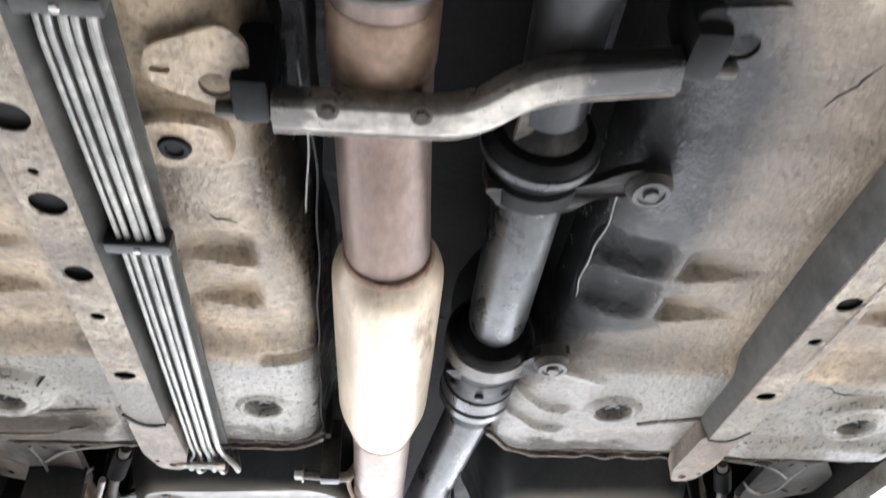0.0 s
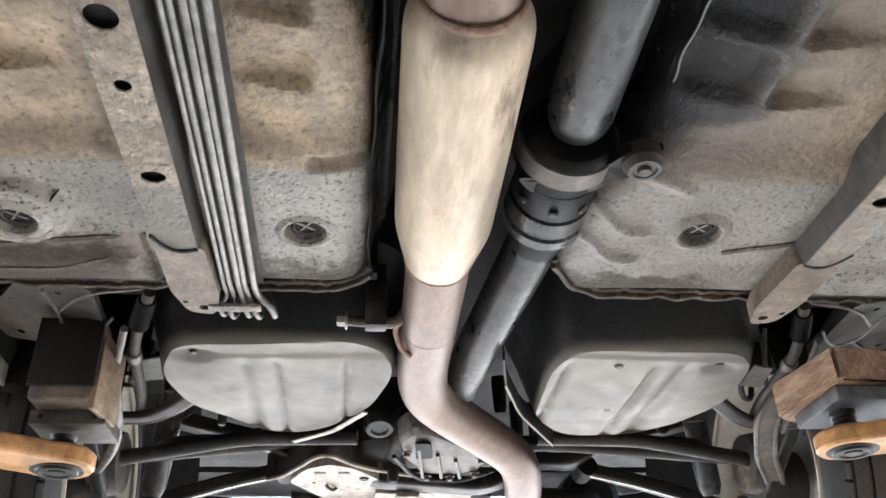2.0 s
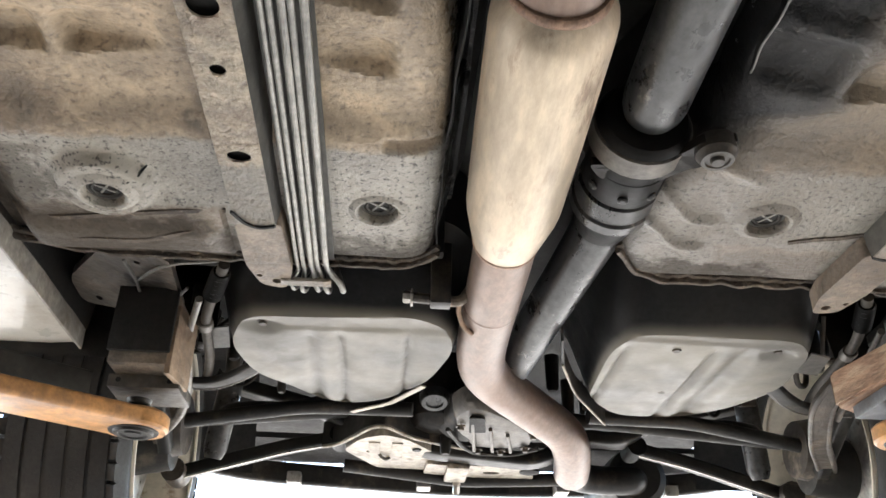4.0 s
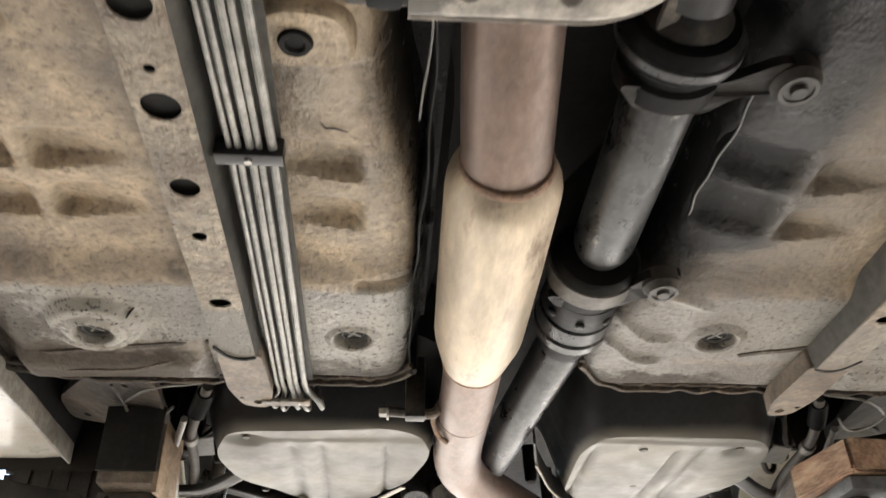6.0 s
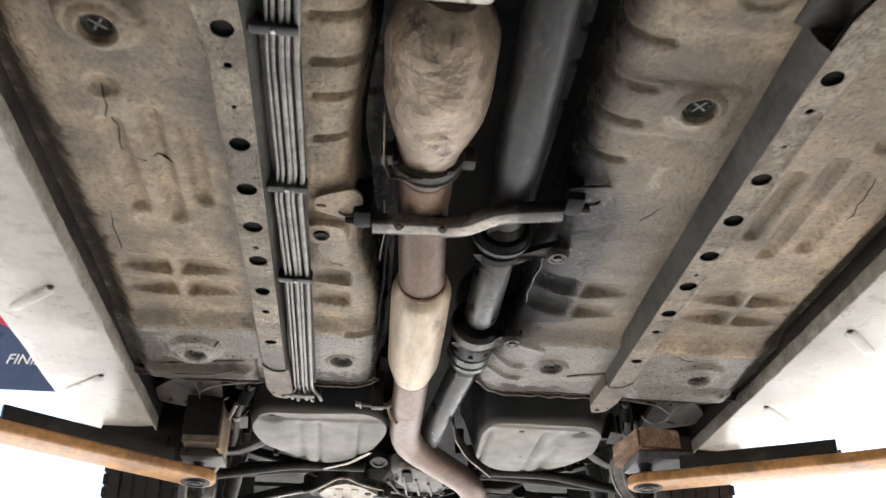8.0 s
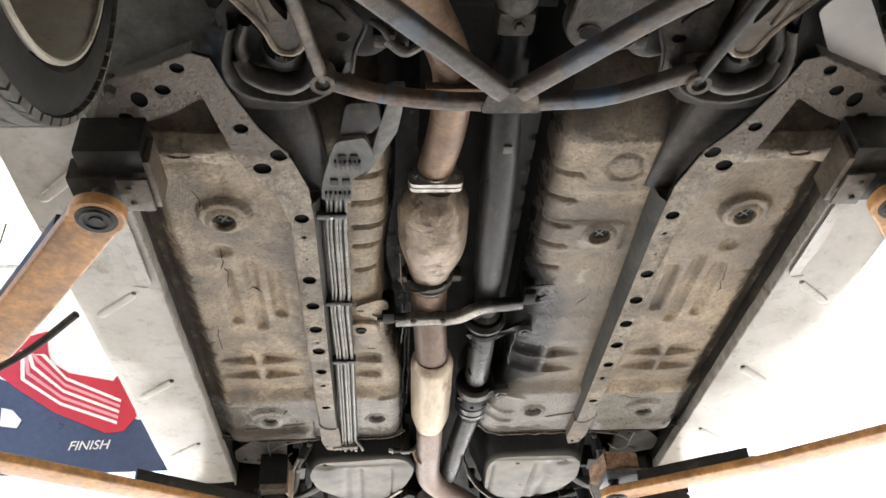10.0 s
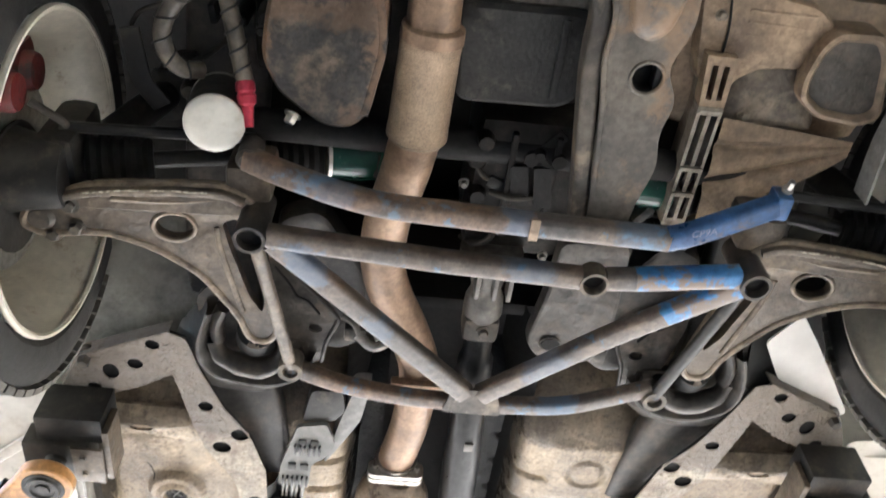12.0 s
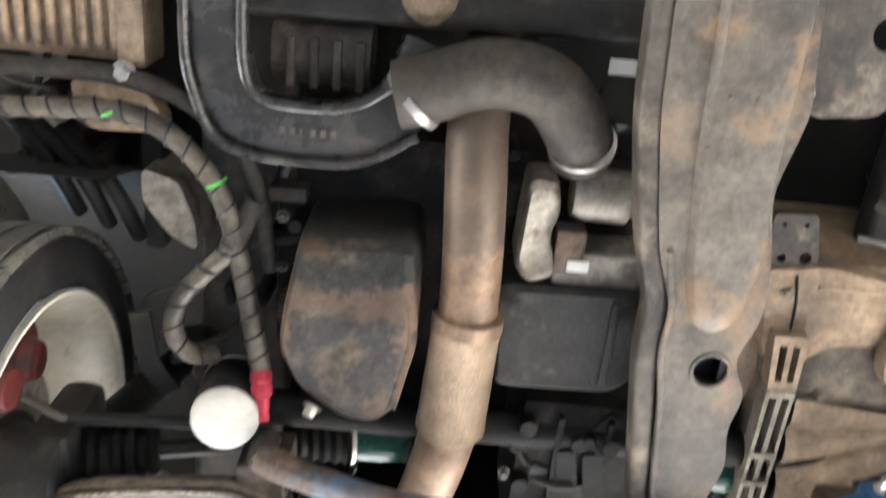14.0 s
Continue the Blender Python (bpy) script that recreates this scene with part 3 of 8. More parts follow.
def sweep(path, profile, radii=None, caps=True, bm=None, up=None):
    """Carries a closed 2D profile along a path; radii scale it at each point."""
    bm = bm or bmesh.new()
    pts = [Vector(p) for p in path]
    pts = [p for i, p in enumerate(pts) if i == 0 or (p - pts[i - 1]).length > 1e-6]
    radii = radii or [1.0] * len(pts)
    way = (pts[1] - pts[0]).normalized()
    ref = Vector(up) if up else (Vector((0, 0, 1)) if abs(way.z) < 0.9 else Vector((0, 1, 0)))
    rows = []
    side = way.cross(ref).normalized()
    for i, p in enumerate(pts):
        a = (p - pts[i - 1]).normalized() if i else way
        b = (pts[i + 1] - p).normalized() if i + 1 < len(pts) else a
        t = (a + b).normalized()
        if up:
            side = t.cross(ref).normalized()
        else:
            side = (side - t * side.dot(t)).normalized()
        high = side.cross(t).normalized()
        rows.append([bm.verts.new(p + (side * u + high * v) * radii[i]) for u, v in profile])
    n = len(profile)
    for r, s in zip(rows, rows[1:]):
        for k in range(n):
            bm.faces.new((r[k], r[(k + 1) % n], s[(k + 1) % n], s[k]))
    if caps:
        bm.faces.new(list(reversed(rows[0])))
        bm.faces.new(rows[-1])
    return bm


def ring_profile(r, n=18):
    return [(r * math.cos(2 * math.pi * i / n), r * math.sin(2 * math.pi * i / n)) for i in range(n)]


def tube(points, r, n=16, corner=0.05, bm=None, caps=True):
    return sweep(bend(points, corner) if len(points) > 2 else points, ring_profile(r, n), bm=bm, caps=caps)


def flat_bar(points, w, h, corner=0.04, bm=None, up=(0, 0, 1)):
    prof = rounded([(-w / 2, -h / 2), (w / 2, -h / 2), (w / 2, h / 2), (-w / 2, h / 2)], min(w, h) * 0.28, 3)
    return sweep(bend(points, corner) if len(points) > 2 else points, prof, bm=bm, up=up)


def lathe(start, end, profile, n=28, bm=None, caps=True):
    """Turns (distance along, radius) pairs about the line from start to end; distances are metres from start."""
    bm = bm or bmesh.new()
    a, b = Vector(start), Vector(end)
    t = (b - a).normalized()
    u = t.orthogonal().normalized()
    v = t.cross(u)
    rows = []
    for d, r in profile:
        c = a + t * d
        if r < 1e-5:
            rows.append([bm.verts.new(c)])
        else:
            rows.append([bm.verts.new(c + (u * math.cos(2 * math.pi * k / n) + v * math.sin(2 * math.pi * k / n)) * r) for k in range(n)])
    for r, s in zip(rows, rows[1:]):
        if len(r) == 1 and len(s) == 1:
            continue
        for k in range(n):
            if len(r) == 1:
                bm.faces.new((r[0], s[(k + 1) % n], s[k]))
            elif len(s) == 1:
                bm.faces.new((r[k], r[(k + 1) % n], s[0]))
            else:
                bm.faces.new((r[k], r[(k + 1) % n], s[(k + 1) % n], s[k]))
    if caps and len(rows[0]) > 1:
        bm.faces.new(list(reversed(rows[0])))
    if caps and len(rows[-1]) > 1:
        bm.faces.new(rows[-1])
    return bm


def bolt(at, way, r=0.008, h=0.007, bm=None):
    """A hexagon head on a round flange."""
    a, w = Vector(at), Vector(way).normalized()
    bm = lathe(a, a + w, [(0, r * 1.45), (h * 0.25, r * 1.45), (h * 0.3, r)], 16, bm)
    return lathe(a + w * h * 0.25, a + w, [(0, r), (h * 0.8, r), (h, r * 0.8)], 6, bm)


def roughen(ob, amount, scale=18.0):
    """Dents a mesh part along its normals, as castings and beaten pressings are."""
    me = ob.data
    normals = [Vector(v.normal) for v in me.vertices]
    for v, w in zip(me.vertices, normals):
        v.co += w * amount * (noise.noise(v.co * scale) + 0.5 * noise.noise(v.co * scale * 2.7 + Vector((3, 1, 7))))
    return ob


def sheet(xs, ys, height, bm=None):
    """A pressed sheet over a grid."""
    bm = bm or bmesh.new()
    gx, gy = np.meshgrid(xs, ys)
    gz = height(gx, gy)
    rows = [[bm.verts.new((float(gx[j, i]), float(gy[j, i]), float(gz[j, i]))) for i in range(len(xs))] for j in range(len(ys))]
    for j in range(len(ys) - 1):
        for i in range(len(xs) - 1):
            bm.faces.new((rows[j][i], rows[j][i + 1], rows[j + 1][i + 1], rows[j + 1][i]))
    return bm


def mound(outline, rows, cx, cy, bm=None):
    """A closed outline lofted through (scale, height) rows and capped at the last."""
    bm = bm or bmesh.new()
    rings = [[bm.verts.new((cx + (x - cx) * s, cy + (y - cy) * s, z)) for x, y in outline] for s, z in rows]
    n = len(outline)
    for a, b in zip(rings, rings[1:]):
        for k in range(n):
            bm.faces.new((a[k], a[(k + 1) % n], b[(k + 1) % n], b[k]))
    bm.faces.new(rings[-1])
    return bm


def lettering(words, size, depth, mat, owner):
    """Words as a mesh, standing in the plane of their own x and y."""
    font = bpy.data.curves.new("lettering", "FONT")
    font.body, font.size, font.extrude, font.align_x, font.shear = words, size, depth, "LEFT", 0.2
    flat = new("lettering", font)
    me = bpy.data.meshes.new_from_object(flat.evaluated_get(bpy.context.evaluated_depsgraph_get()))
    bpy.data.objects.remove(flat)
    me.materials.append(mat)
    ob = new("lettering", me)
    ob.parent = owner
    return ob


def clutter(regions, seed, owner):
    """Small dark bosses, webs and wires filling (x0, x1, y0, y1, z, count) regions of a crowded bay."""
    random.seed(seed)
    for x0, x1, y0, y1, z0, n in regions:
        for k in range(n):
            x, y, z = random.uniform(x0, x1), random.uniform(y0, y1), z0 + random.uniform(-0.01, 0.02)
            m = random.choice((GREASE, BLACK_STEEL, HORN, GREASE))
            r = random.uniform(0.007, 0.016)
            if k % 3 == 0:
                part("casting_boss", lathe((x, y, z), (x, y, z + 0.08), [(0, 0.0), (0, r * 0.7), (0.006, r), (0.08, r * 1.2)], 14), m, owner)
            elif k % 3 == 1:
                part("casting_web", box((x - r * 1.8, y - r * 0.7, z), (x + r * 1.8, y + r * 0.7, z + 0.08), 0.004, random.uniform(0, 180)), m, owner)
            else:
                a = random.uniform(0, 6.28)
                dx, dy = 0.06 * math.cos(a), 0.06 * math.sin(a)
                part("wiring", tube([(x - dx, y - dy, z + 0.05), (x - dx * 0.4, y + dy * 0.2, z), (x + dx * 0.5, y + dy * 0.6, z + 0.005), (x + dx, y + dy, z + 0.06)], random.uniform(0.003, 0.006), 8, 0.03), HOSE, owner)


def step(a, b, v):
    t = np.clip((v - a) / (b - a), 0, 1)
    return t * t * (3 - 2 * t)


# ---- the workshop; unseen floor, front and right walls are added to shape the light ----
tagged(finish("floor", box((-5.2, -6.2, -0.12), (3.4, 4.8, 0.0), 0), FLOOR), "unseen dark workshop floor, added to cut bounce light", "floor", kind="structure")
tagged(finish("ground", box((-400, -400, -0.5), (400, 400, -0.125), 0), CONCRETE), "pale sunlit paving outside the workshop", "ground", kind="structure")
tagged(finish("wall_front", box((-5.2, -6.2, 0), (3.4, -6.0, 5.2), 0), GREY_WALL), "unseen pale grey wall, added to bounce light from the front", "wall", kind="structure")
_bm = plate([(-5.2, -6.2), (3.4, -6.2), (3.4, 1.8), (2.2, 1.8), (2.2, 4.8), (-3.7, 4.8), (-3.7, -0.5), (-5.2, -0.5)], 5.2, 5.35)
tagged(finish("ceiling", _bm, ROOFING), "grey sheet roof of the open workshop", "ceiling", kind="structure")
tagged(finish("wall_left", box((-5.2, -6.0, 0), (-5.0, -0.5, 5.2), 0), CREAM_WALL), "cream plastered workshop wall", "wall", kind="structure")
tagged(finish("wall_right", box((3.2, -6.0, 0), (3.4, 0.8, 5.2), 0), CREAM_WALL), "unseen cream wall, cut short to let in light from the right", "wall", kind="structure")


# ---- the car: underbody ----
Z0 = 1.852
car = thing("car", "white car raised on a lift, dusty worn underbody", "car")


def wedge(x, y, x_thick, x_thin, cy, h, power=0.8, tip=1.26):
    """A pressed recess that deepens gently towards the rear, ends there in a steep wall and tapers to one side."""
    u = (x - x_thin) / (x_thick - x_thin)
    end = np.clip(u, 0, 1) ** power * (1 - step(0.95, tip, u))
    v = y - cy + 0.016 * (1 - np.clip(u, 0, 1))
    floor = 0.7 * step(-0.068, -0.040, v) + 0.3 * step(-0.045, -0.010, v)
    return h * end * floor * (1 - step(-0.010, 0.003, v))


def bar(x, y, x0, x1, y0, y1, h, soft=0.012):
    return h * step(x0 - soft, x0 + soft, x) * (1 - step(x1 - soft, x1 + soft, x)) * step(y0 - soft, y0 + soft, y) * (1 - step(y1 - soft, y1 + soft, y))


def dish(x, y, cx, cy):
    """The sunken middle of a plug seat, on a low wide boss where the plug stands in the open floor."""
    d = np.hypot(x - cx, y - cy)
    wide = np.hypot(x - cx, (y - cy + 0.006) * 1.05)
    boss = 0.015 * (1 - step(0.050, 0.063, wide)) if abs(cx) > 0.5 else 0.0
    return 0.020 * (1 - step(0.024, 0.034, d)) - boss


def ripple(x, y):
    return 0.0016 * np.sin(7.3 * x + 3.1 * y) * np.sin(5.1 * y - 2.0 * x) + 0.0009 * np.sin(23 * x + 1.7) * np.sin(19 * y)


PLUGS = [(-0.578, 1.241), (0.586, 1.244), (-0.252, 1.277), (0.238, 1.251), (0.273, 0.364), (-0.572, 0.285), (0.59, 0.285)]


def pan_height(x, y):
    z = np.full_like(x, Z0) + ripple(x, y)
    z -= 0.019 * step(1.09, 1.15, y)
    for side in (-1, 1):
        s = x * side
        for cy in (0.950, 1.035):
            z += wedge(s, y, 0.560, 0.462, cy, 0.021, 0.7, 1.16) + wedge(s, y, 0.594, 0.690, cy, 0.021, 0.7, 1.16)
        for cx, y0, y1 in ((0.49, 0.50, 0.70), (0.545, 0.46, 0.76), (0.605, 0.49, 0.73)):
            z += bar(s, y, cx - 0.013, cx + 0.013, y0, y1, 0.014, 0.009)
        z -= bar(s, y, 0.46, 0.72, 1.325, 1.385, 0.012, 0.016)
        z -= 0.006 * step(1.26, 1.30, y + 0.12 * (s - 0.45)) * (s > 0.45)
        z += 0.010 * (1 - step(0.012, 0.030, np.hypot(s - 0.60, y - 0.415))) + 0.030 * step(0.685, 0.735, s)
    for cy in (0.940, 1.030):
        z += wedge(x, y, -0.250, -0.320, cy + 0.014, 0.019, 0.5, 1.3)
        z += wedge(x, y, 0.250, 0.332, cy + 0.013, 0.021)
    for y0, y1 in ((0.892, 0.942), (0.968, 1.032)):
        z += bar(x, y, 0.140, 0.220, y0, y1, 0.019, 0.013)
    z -= 0.007 * np.exp(-((y - 1.142 - 0.5 * (x - 0.15)) / 0.010) ** 2) * step(0.125, 0.145, x) * (1 - step(0.19, 0.215, x))
    for cy in (0.16, 0.246, 0.331, 0.405, 0.50):
        z += bar(x, y, -0.30, -0.2, cy - 0.006, cy + 0.006, 0.010, 0.006)
        z += bar(x, y, 0.10, 0.20, cy - 0.006, cy + 0.006, 0.008, 0.006)
    for cy in (1.262, 1.326):
        yc = y + 0.055 * (1 - step(0.085, 0.15, x))
        z -= bar(x, yc, 0.085, 0.175, cy - 0.012, cy + 0.002, 0.007, 0.007)
    z += bar(x, y, -0.245, -0.15, 1.135, 1.15, 0.010, 0.006)
    z -= bar(x, y, 0.15, 0.35, 0.715, 0.86, 0.005, 0.02)
    z -= bar(x, y, 0.12, 0.33, 0.32, 0.43, 0.006, 0.010) + bar(x, y, 0.20, 0.345, 0.05, 0.215, 0.006, 0.012)
    z -= bar(x, y, -0.325, -0.19, 0.705, 0.785, 0.010, 0.010)
    for cx, cy in PLUGS:
        z += dish(x, y, cx, cy)
    d = np.hypot(x - 0.283, y - 0.13)
    z += 0.005 * step(0.028, 0.034, d) * (1 - step(0.04, 0.046, d))
    z += 0.16 * step(0.06, -0.16, y) ** 1.0
    left, right = tunnel_sides(y)
    wide = 0.105 - 0.060 * step(1.07, 1.15, y) - 0.035 * (1 - step(0.55, 0.80, y))
    roll = np.clip((right + wide - x) / wide, 0, 1) * (x > 0) + np.clip((x - left + 0.062) / 0.072, 0, 1) * (x < 0)
    z += 0.052 * (1 - np.sqrt(1 - np.minimum(roll, 0.999) ** 2))
    z += 0.06 * step(-0.012, 0.014, x - left) * (x < 0) + 0.06 * step(-0.012, 0.014, right - x) * (x > 0)
    z += 0.012 * step(1.395, 1.42, y)
    return z


def tunnel_sides(y):
    left = -0.215 + 0.045 * step(0.75, 1.05, y) - 0.02 * step(0.3, 0.55, y) * (1 - step(0.58, 0.75, y))
    right = 0.125 - 0.065 * step(1.05, 1.28, y) + 0.055 * step(1.34, 1.46, y)
    return left, right


YS = np.arange(-0.17, 1.4301, 0.0042)

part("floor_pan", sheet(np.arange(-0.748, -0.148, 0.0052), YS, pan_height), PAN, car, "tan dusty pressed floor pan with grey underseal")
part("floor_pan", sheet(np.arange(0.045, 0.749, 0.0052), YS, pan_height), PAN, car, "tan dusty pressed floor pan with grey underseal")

# sealed seam along the rear edge of the floor
for _side, _x0, _x1 in ((-1, -0.75, -0.165), (1, 0.072, 0.77)):
    _pts = []
    for _x in np.arange(_x0, _x1, 0.005):
        _x = float(_x)
        _y = 1.430 + 0.005 * noise.noise(Vector((_x * 40, 1, 2))) - 0.04 * max(0, (abs(_x) - 0.62) / 0.13) ** 1.5
        _y -= 0.085 * max(0, (0.16 - _x) / 0.09) ** 2 if _side > 0 else 0.05 * max(0, (_x + 0.235) / 0.07) ** 2
        _pts.append((_x, _y, 1.8385 + 0.004 * noise.noise(Vector((_x * 35, 5, 2)))))
    part("seam_flange", flat_bar(_pts, 0.007, 0.010, 0.002), SEAM, car, "ragged sealed seam with surface rust")
    _pts = [(p[0], p[1] - 0.008 + 0.005 * noise.noise(Vector((p[0] * 55, 7, 2))), 1.8435 + 0.003 * noise.noise(Vector((p[0] * 80, 3, 9)))) for p in _pts]
    part("seam_bead", flat_bar(_pts, 0.009, 0.007, 0.002), SEAM, car)

for _pts in ([(-0.72, 1.322), (-0.667, 1.318), (-0.60, 1.308), (-0.55, 1.298), (-0.494, 1.290), (-0.445, 1.294)], [(-0.70, 1.375), (-0.63, 1.35), (-0.56, 1.352), (-0.50, 1.33), (-0.45, 1.335)], [(0.285, 1.298), (0.315, 1.286), (0.345, 1.281), (0.372, 1.270)]):
    _pts = [(x, y, float(pan_height(np.array(x), np.array(y))) + 0.0005) for x, y in _pts]
    part("lap_edge", sweep(bend(_pts, 0.02), [(-0.004, -0.0025), (0.004, -0.0025), (0.004, 0.004), (-0.004, 0.004)], up=(0, 0, 1)), SEAM, car, "lapped sheet edge with cracked sealer")
random.seed(3)
for _x, _y, _dx, _dy, _n in ((-0.60, 0.42, -0.01, 0.16, 9), (-0.63, 0.20, 0.03, 0.10, 7), (-0.58, 0.58, 0.05, 0.01, 5), (-0.66, 0.75, -0.01, 0.12, 7), (0.62, 0.50, 0.02, 0.12, 7), (0.30, 0.62, -0.03, 0.05, 5), (-0.28, 0.86, 0.03, 0.02, 4), (0.50, 1.16, 0.06, 0.02, 5), (-0.52, 1.20, -0.05, 0.03, 5)):
    _pts = []
    for _k in range(_n):
        _px, _py = _x + _dx * _k / (_n - 1) + random.uniform(-0.006, 0.006), _y + _dy * _k / (_n - 1) + random.uniform(-0.004, 0.004)
        _pts.append((_px, _py, float(pan_height(np.array(_px), np.array(_py))) - 0.0002))
    part("underseal_crack", sweep(_pts, [(-0.001, -0.0006), (0.001, -0.0006), (0.001, 0.004), (-0.001, 0.004)], [0.4] + [1.0] * (_n - 2) + [0.4]), DARK, car, "dark crack in the underseal")

# drain plugs
for _x, _y in PLUGS:
    _zr = float(pan_height(np.array(_x + 0.039), np.array(_y)))
    _z = _zr + 0.010
    part("plug_seat", lathe((_x, _y, _zr - 0.006), (_x, _y, _zr + 0.1), [(0.024, 0.0225), (0.010, 0.0235), (0.002, 0.0262), (0.0, 0.0295), (0.0015, 0.0335), (0.0055, 0.040), (0.0085, 0.045)], 40, caps=False), PAN, car, "raised pressed ring round a floor plug")
    _plug = part("drain_plug", lathe((_x, _y, _z - 0.006), (_x, _y, _z + 0.1), [(0.006, 0.0135), (0.001, 0.0140), (0.0, 0.0155), (0.003, 0.0165), (0.004, 0.0180), (0.001, 0.0190), (0.001, 0.0215), (0.005, 0.023), (0.014, 0.0235)], 28), PLUG, car, "round ribbed rubber floor plug")
    part("plug_centre", lathe((_x, _y, _z - 0.003), (_x, _y, _z + 0.01), [(0, 0.0), (0, 0.0135), (0.003, 0.0145)], 20), DARK, _plug)
    _bm = box((_x - 0.013, _y - 0.0012, _z - 0.0045), (_x + 0.013, _y + 0.0012, _z - 0.0025), 0, 35)
    part("plug_cross", box((_x - 0.0012, _y - 0.013, _z - 0.0045), (_x + 0.0012, _y + 0.013, _z - 0.0025), 0, 35, _bm), TUBES, _plug)

# tunnel with its black sides and the floor above the tanks
_rows = []
_bm = bmesh.new()
for _y in np.arange(-0.2, 1.47, 0.05):
    _l, _r = tunnel_sides(np.array(_y))
    _l, _r = float(_l), float(_r)
    _rows.append([_bm.verts.new((x, _y, z)) for x, z in ((_l - 0.02, 1.90), (_l + 0.012, 1.95), (_l + 0.04, 2.05), (-0.04, 2.08), (_r - 0.04, 2.05), (_r - 0.012, 1.95), (_r + 0.02, 1.90))])
for _a, _b in zip(_rows, _rows[1:]):
    for _i in range(6):
        _bm.faces.new((_a[_i], _a[_i + 1], _b[_i + 1], _b[_i]))
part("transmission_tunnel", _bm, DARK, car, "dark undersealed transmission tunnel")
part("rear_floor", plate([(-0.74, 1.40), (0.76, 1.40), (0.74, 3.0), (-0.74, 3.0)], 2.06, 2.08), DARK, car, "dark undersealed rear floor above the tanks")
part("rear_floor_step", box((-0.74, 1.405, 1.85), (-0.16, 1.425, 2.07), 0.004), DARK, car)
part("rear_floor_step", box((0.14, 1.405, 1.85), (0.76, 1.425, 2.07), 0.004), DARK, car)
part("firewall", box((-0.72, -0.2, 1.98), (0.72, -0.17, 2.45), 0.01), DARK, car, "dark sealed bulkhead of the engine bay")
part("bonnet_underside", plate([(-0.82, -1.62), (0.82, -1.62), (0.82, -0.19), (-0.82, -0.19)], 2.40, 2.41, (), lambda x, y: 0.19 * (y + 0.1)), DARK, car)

# tunnel heat shields: thin crinkled edges hanging beside the exhaust
_pts = [(-0.172 + 0.003 * math.sin(9 * y) + 0.0015 * math.sin(41 * y), y, 1.895 + 0.005 * math.sin(17 * y)) for y in np.arange(0.60, 1.42, 0.02)]
part("heat_shield", flat_bar(_pts, 0.0025, 0.07, 0.005), DARK, car, "thin dark crinkled tunnel heat shield")
_lip = [(0.137 + 0.0025 * math.sin(31 * y) + 0.0015 * math.sin(87 * y), y, 1.880 + 0.003 * math.sin(19 * y)) for y in np.arange(0.80, 1.13, 0.012)]
_hs = part("heat_shield", flat_bar([(x, y, z + 0.04) for x, y, z in _lip], 0.0022, 0.08, 0.005), DARK, car, "thin dark crinkled tunnel heat shield")
part("shield_edge", tube(_lip, 0.0014, 6, 0.004), PLASTIC, _hs, "pale bare edge of the heat shield")
_lip = [(-0.178 + 0.003 * math.sin(27 * y), y, 1.862 + 0.004 * math.sin(17 * y)) for y in np.arange(0.66, 0.88, 0.015)]
part("shield_edge", tube(_lip, 0.0013, 6, 0.004), PLASTIC, _hs)

# ---- frame rails ----
HOLES = [(0.461, 0.016), (0.573, 0.0165), (0.684, 0.017), (0.794, 0.017), (0.904, 0.0145), (0.985, 0.008), (1.125, 0.0105), (0.235, 0.0155), (0.30, 0.006), (0.75, 0.005), (0.38, 0.004)]
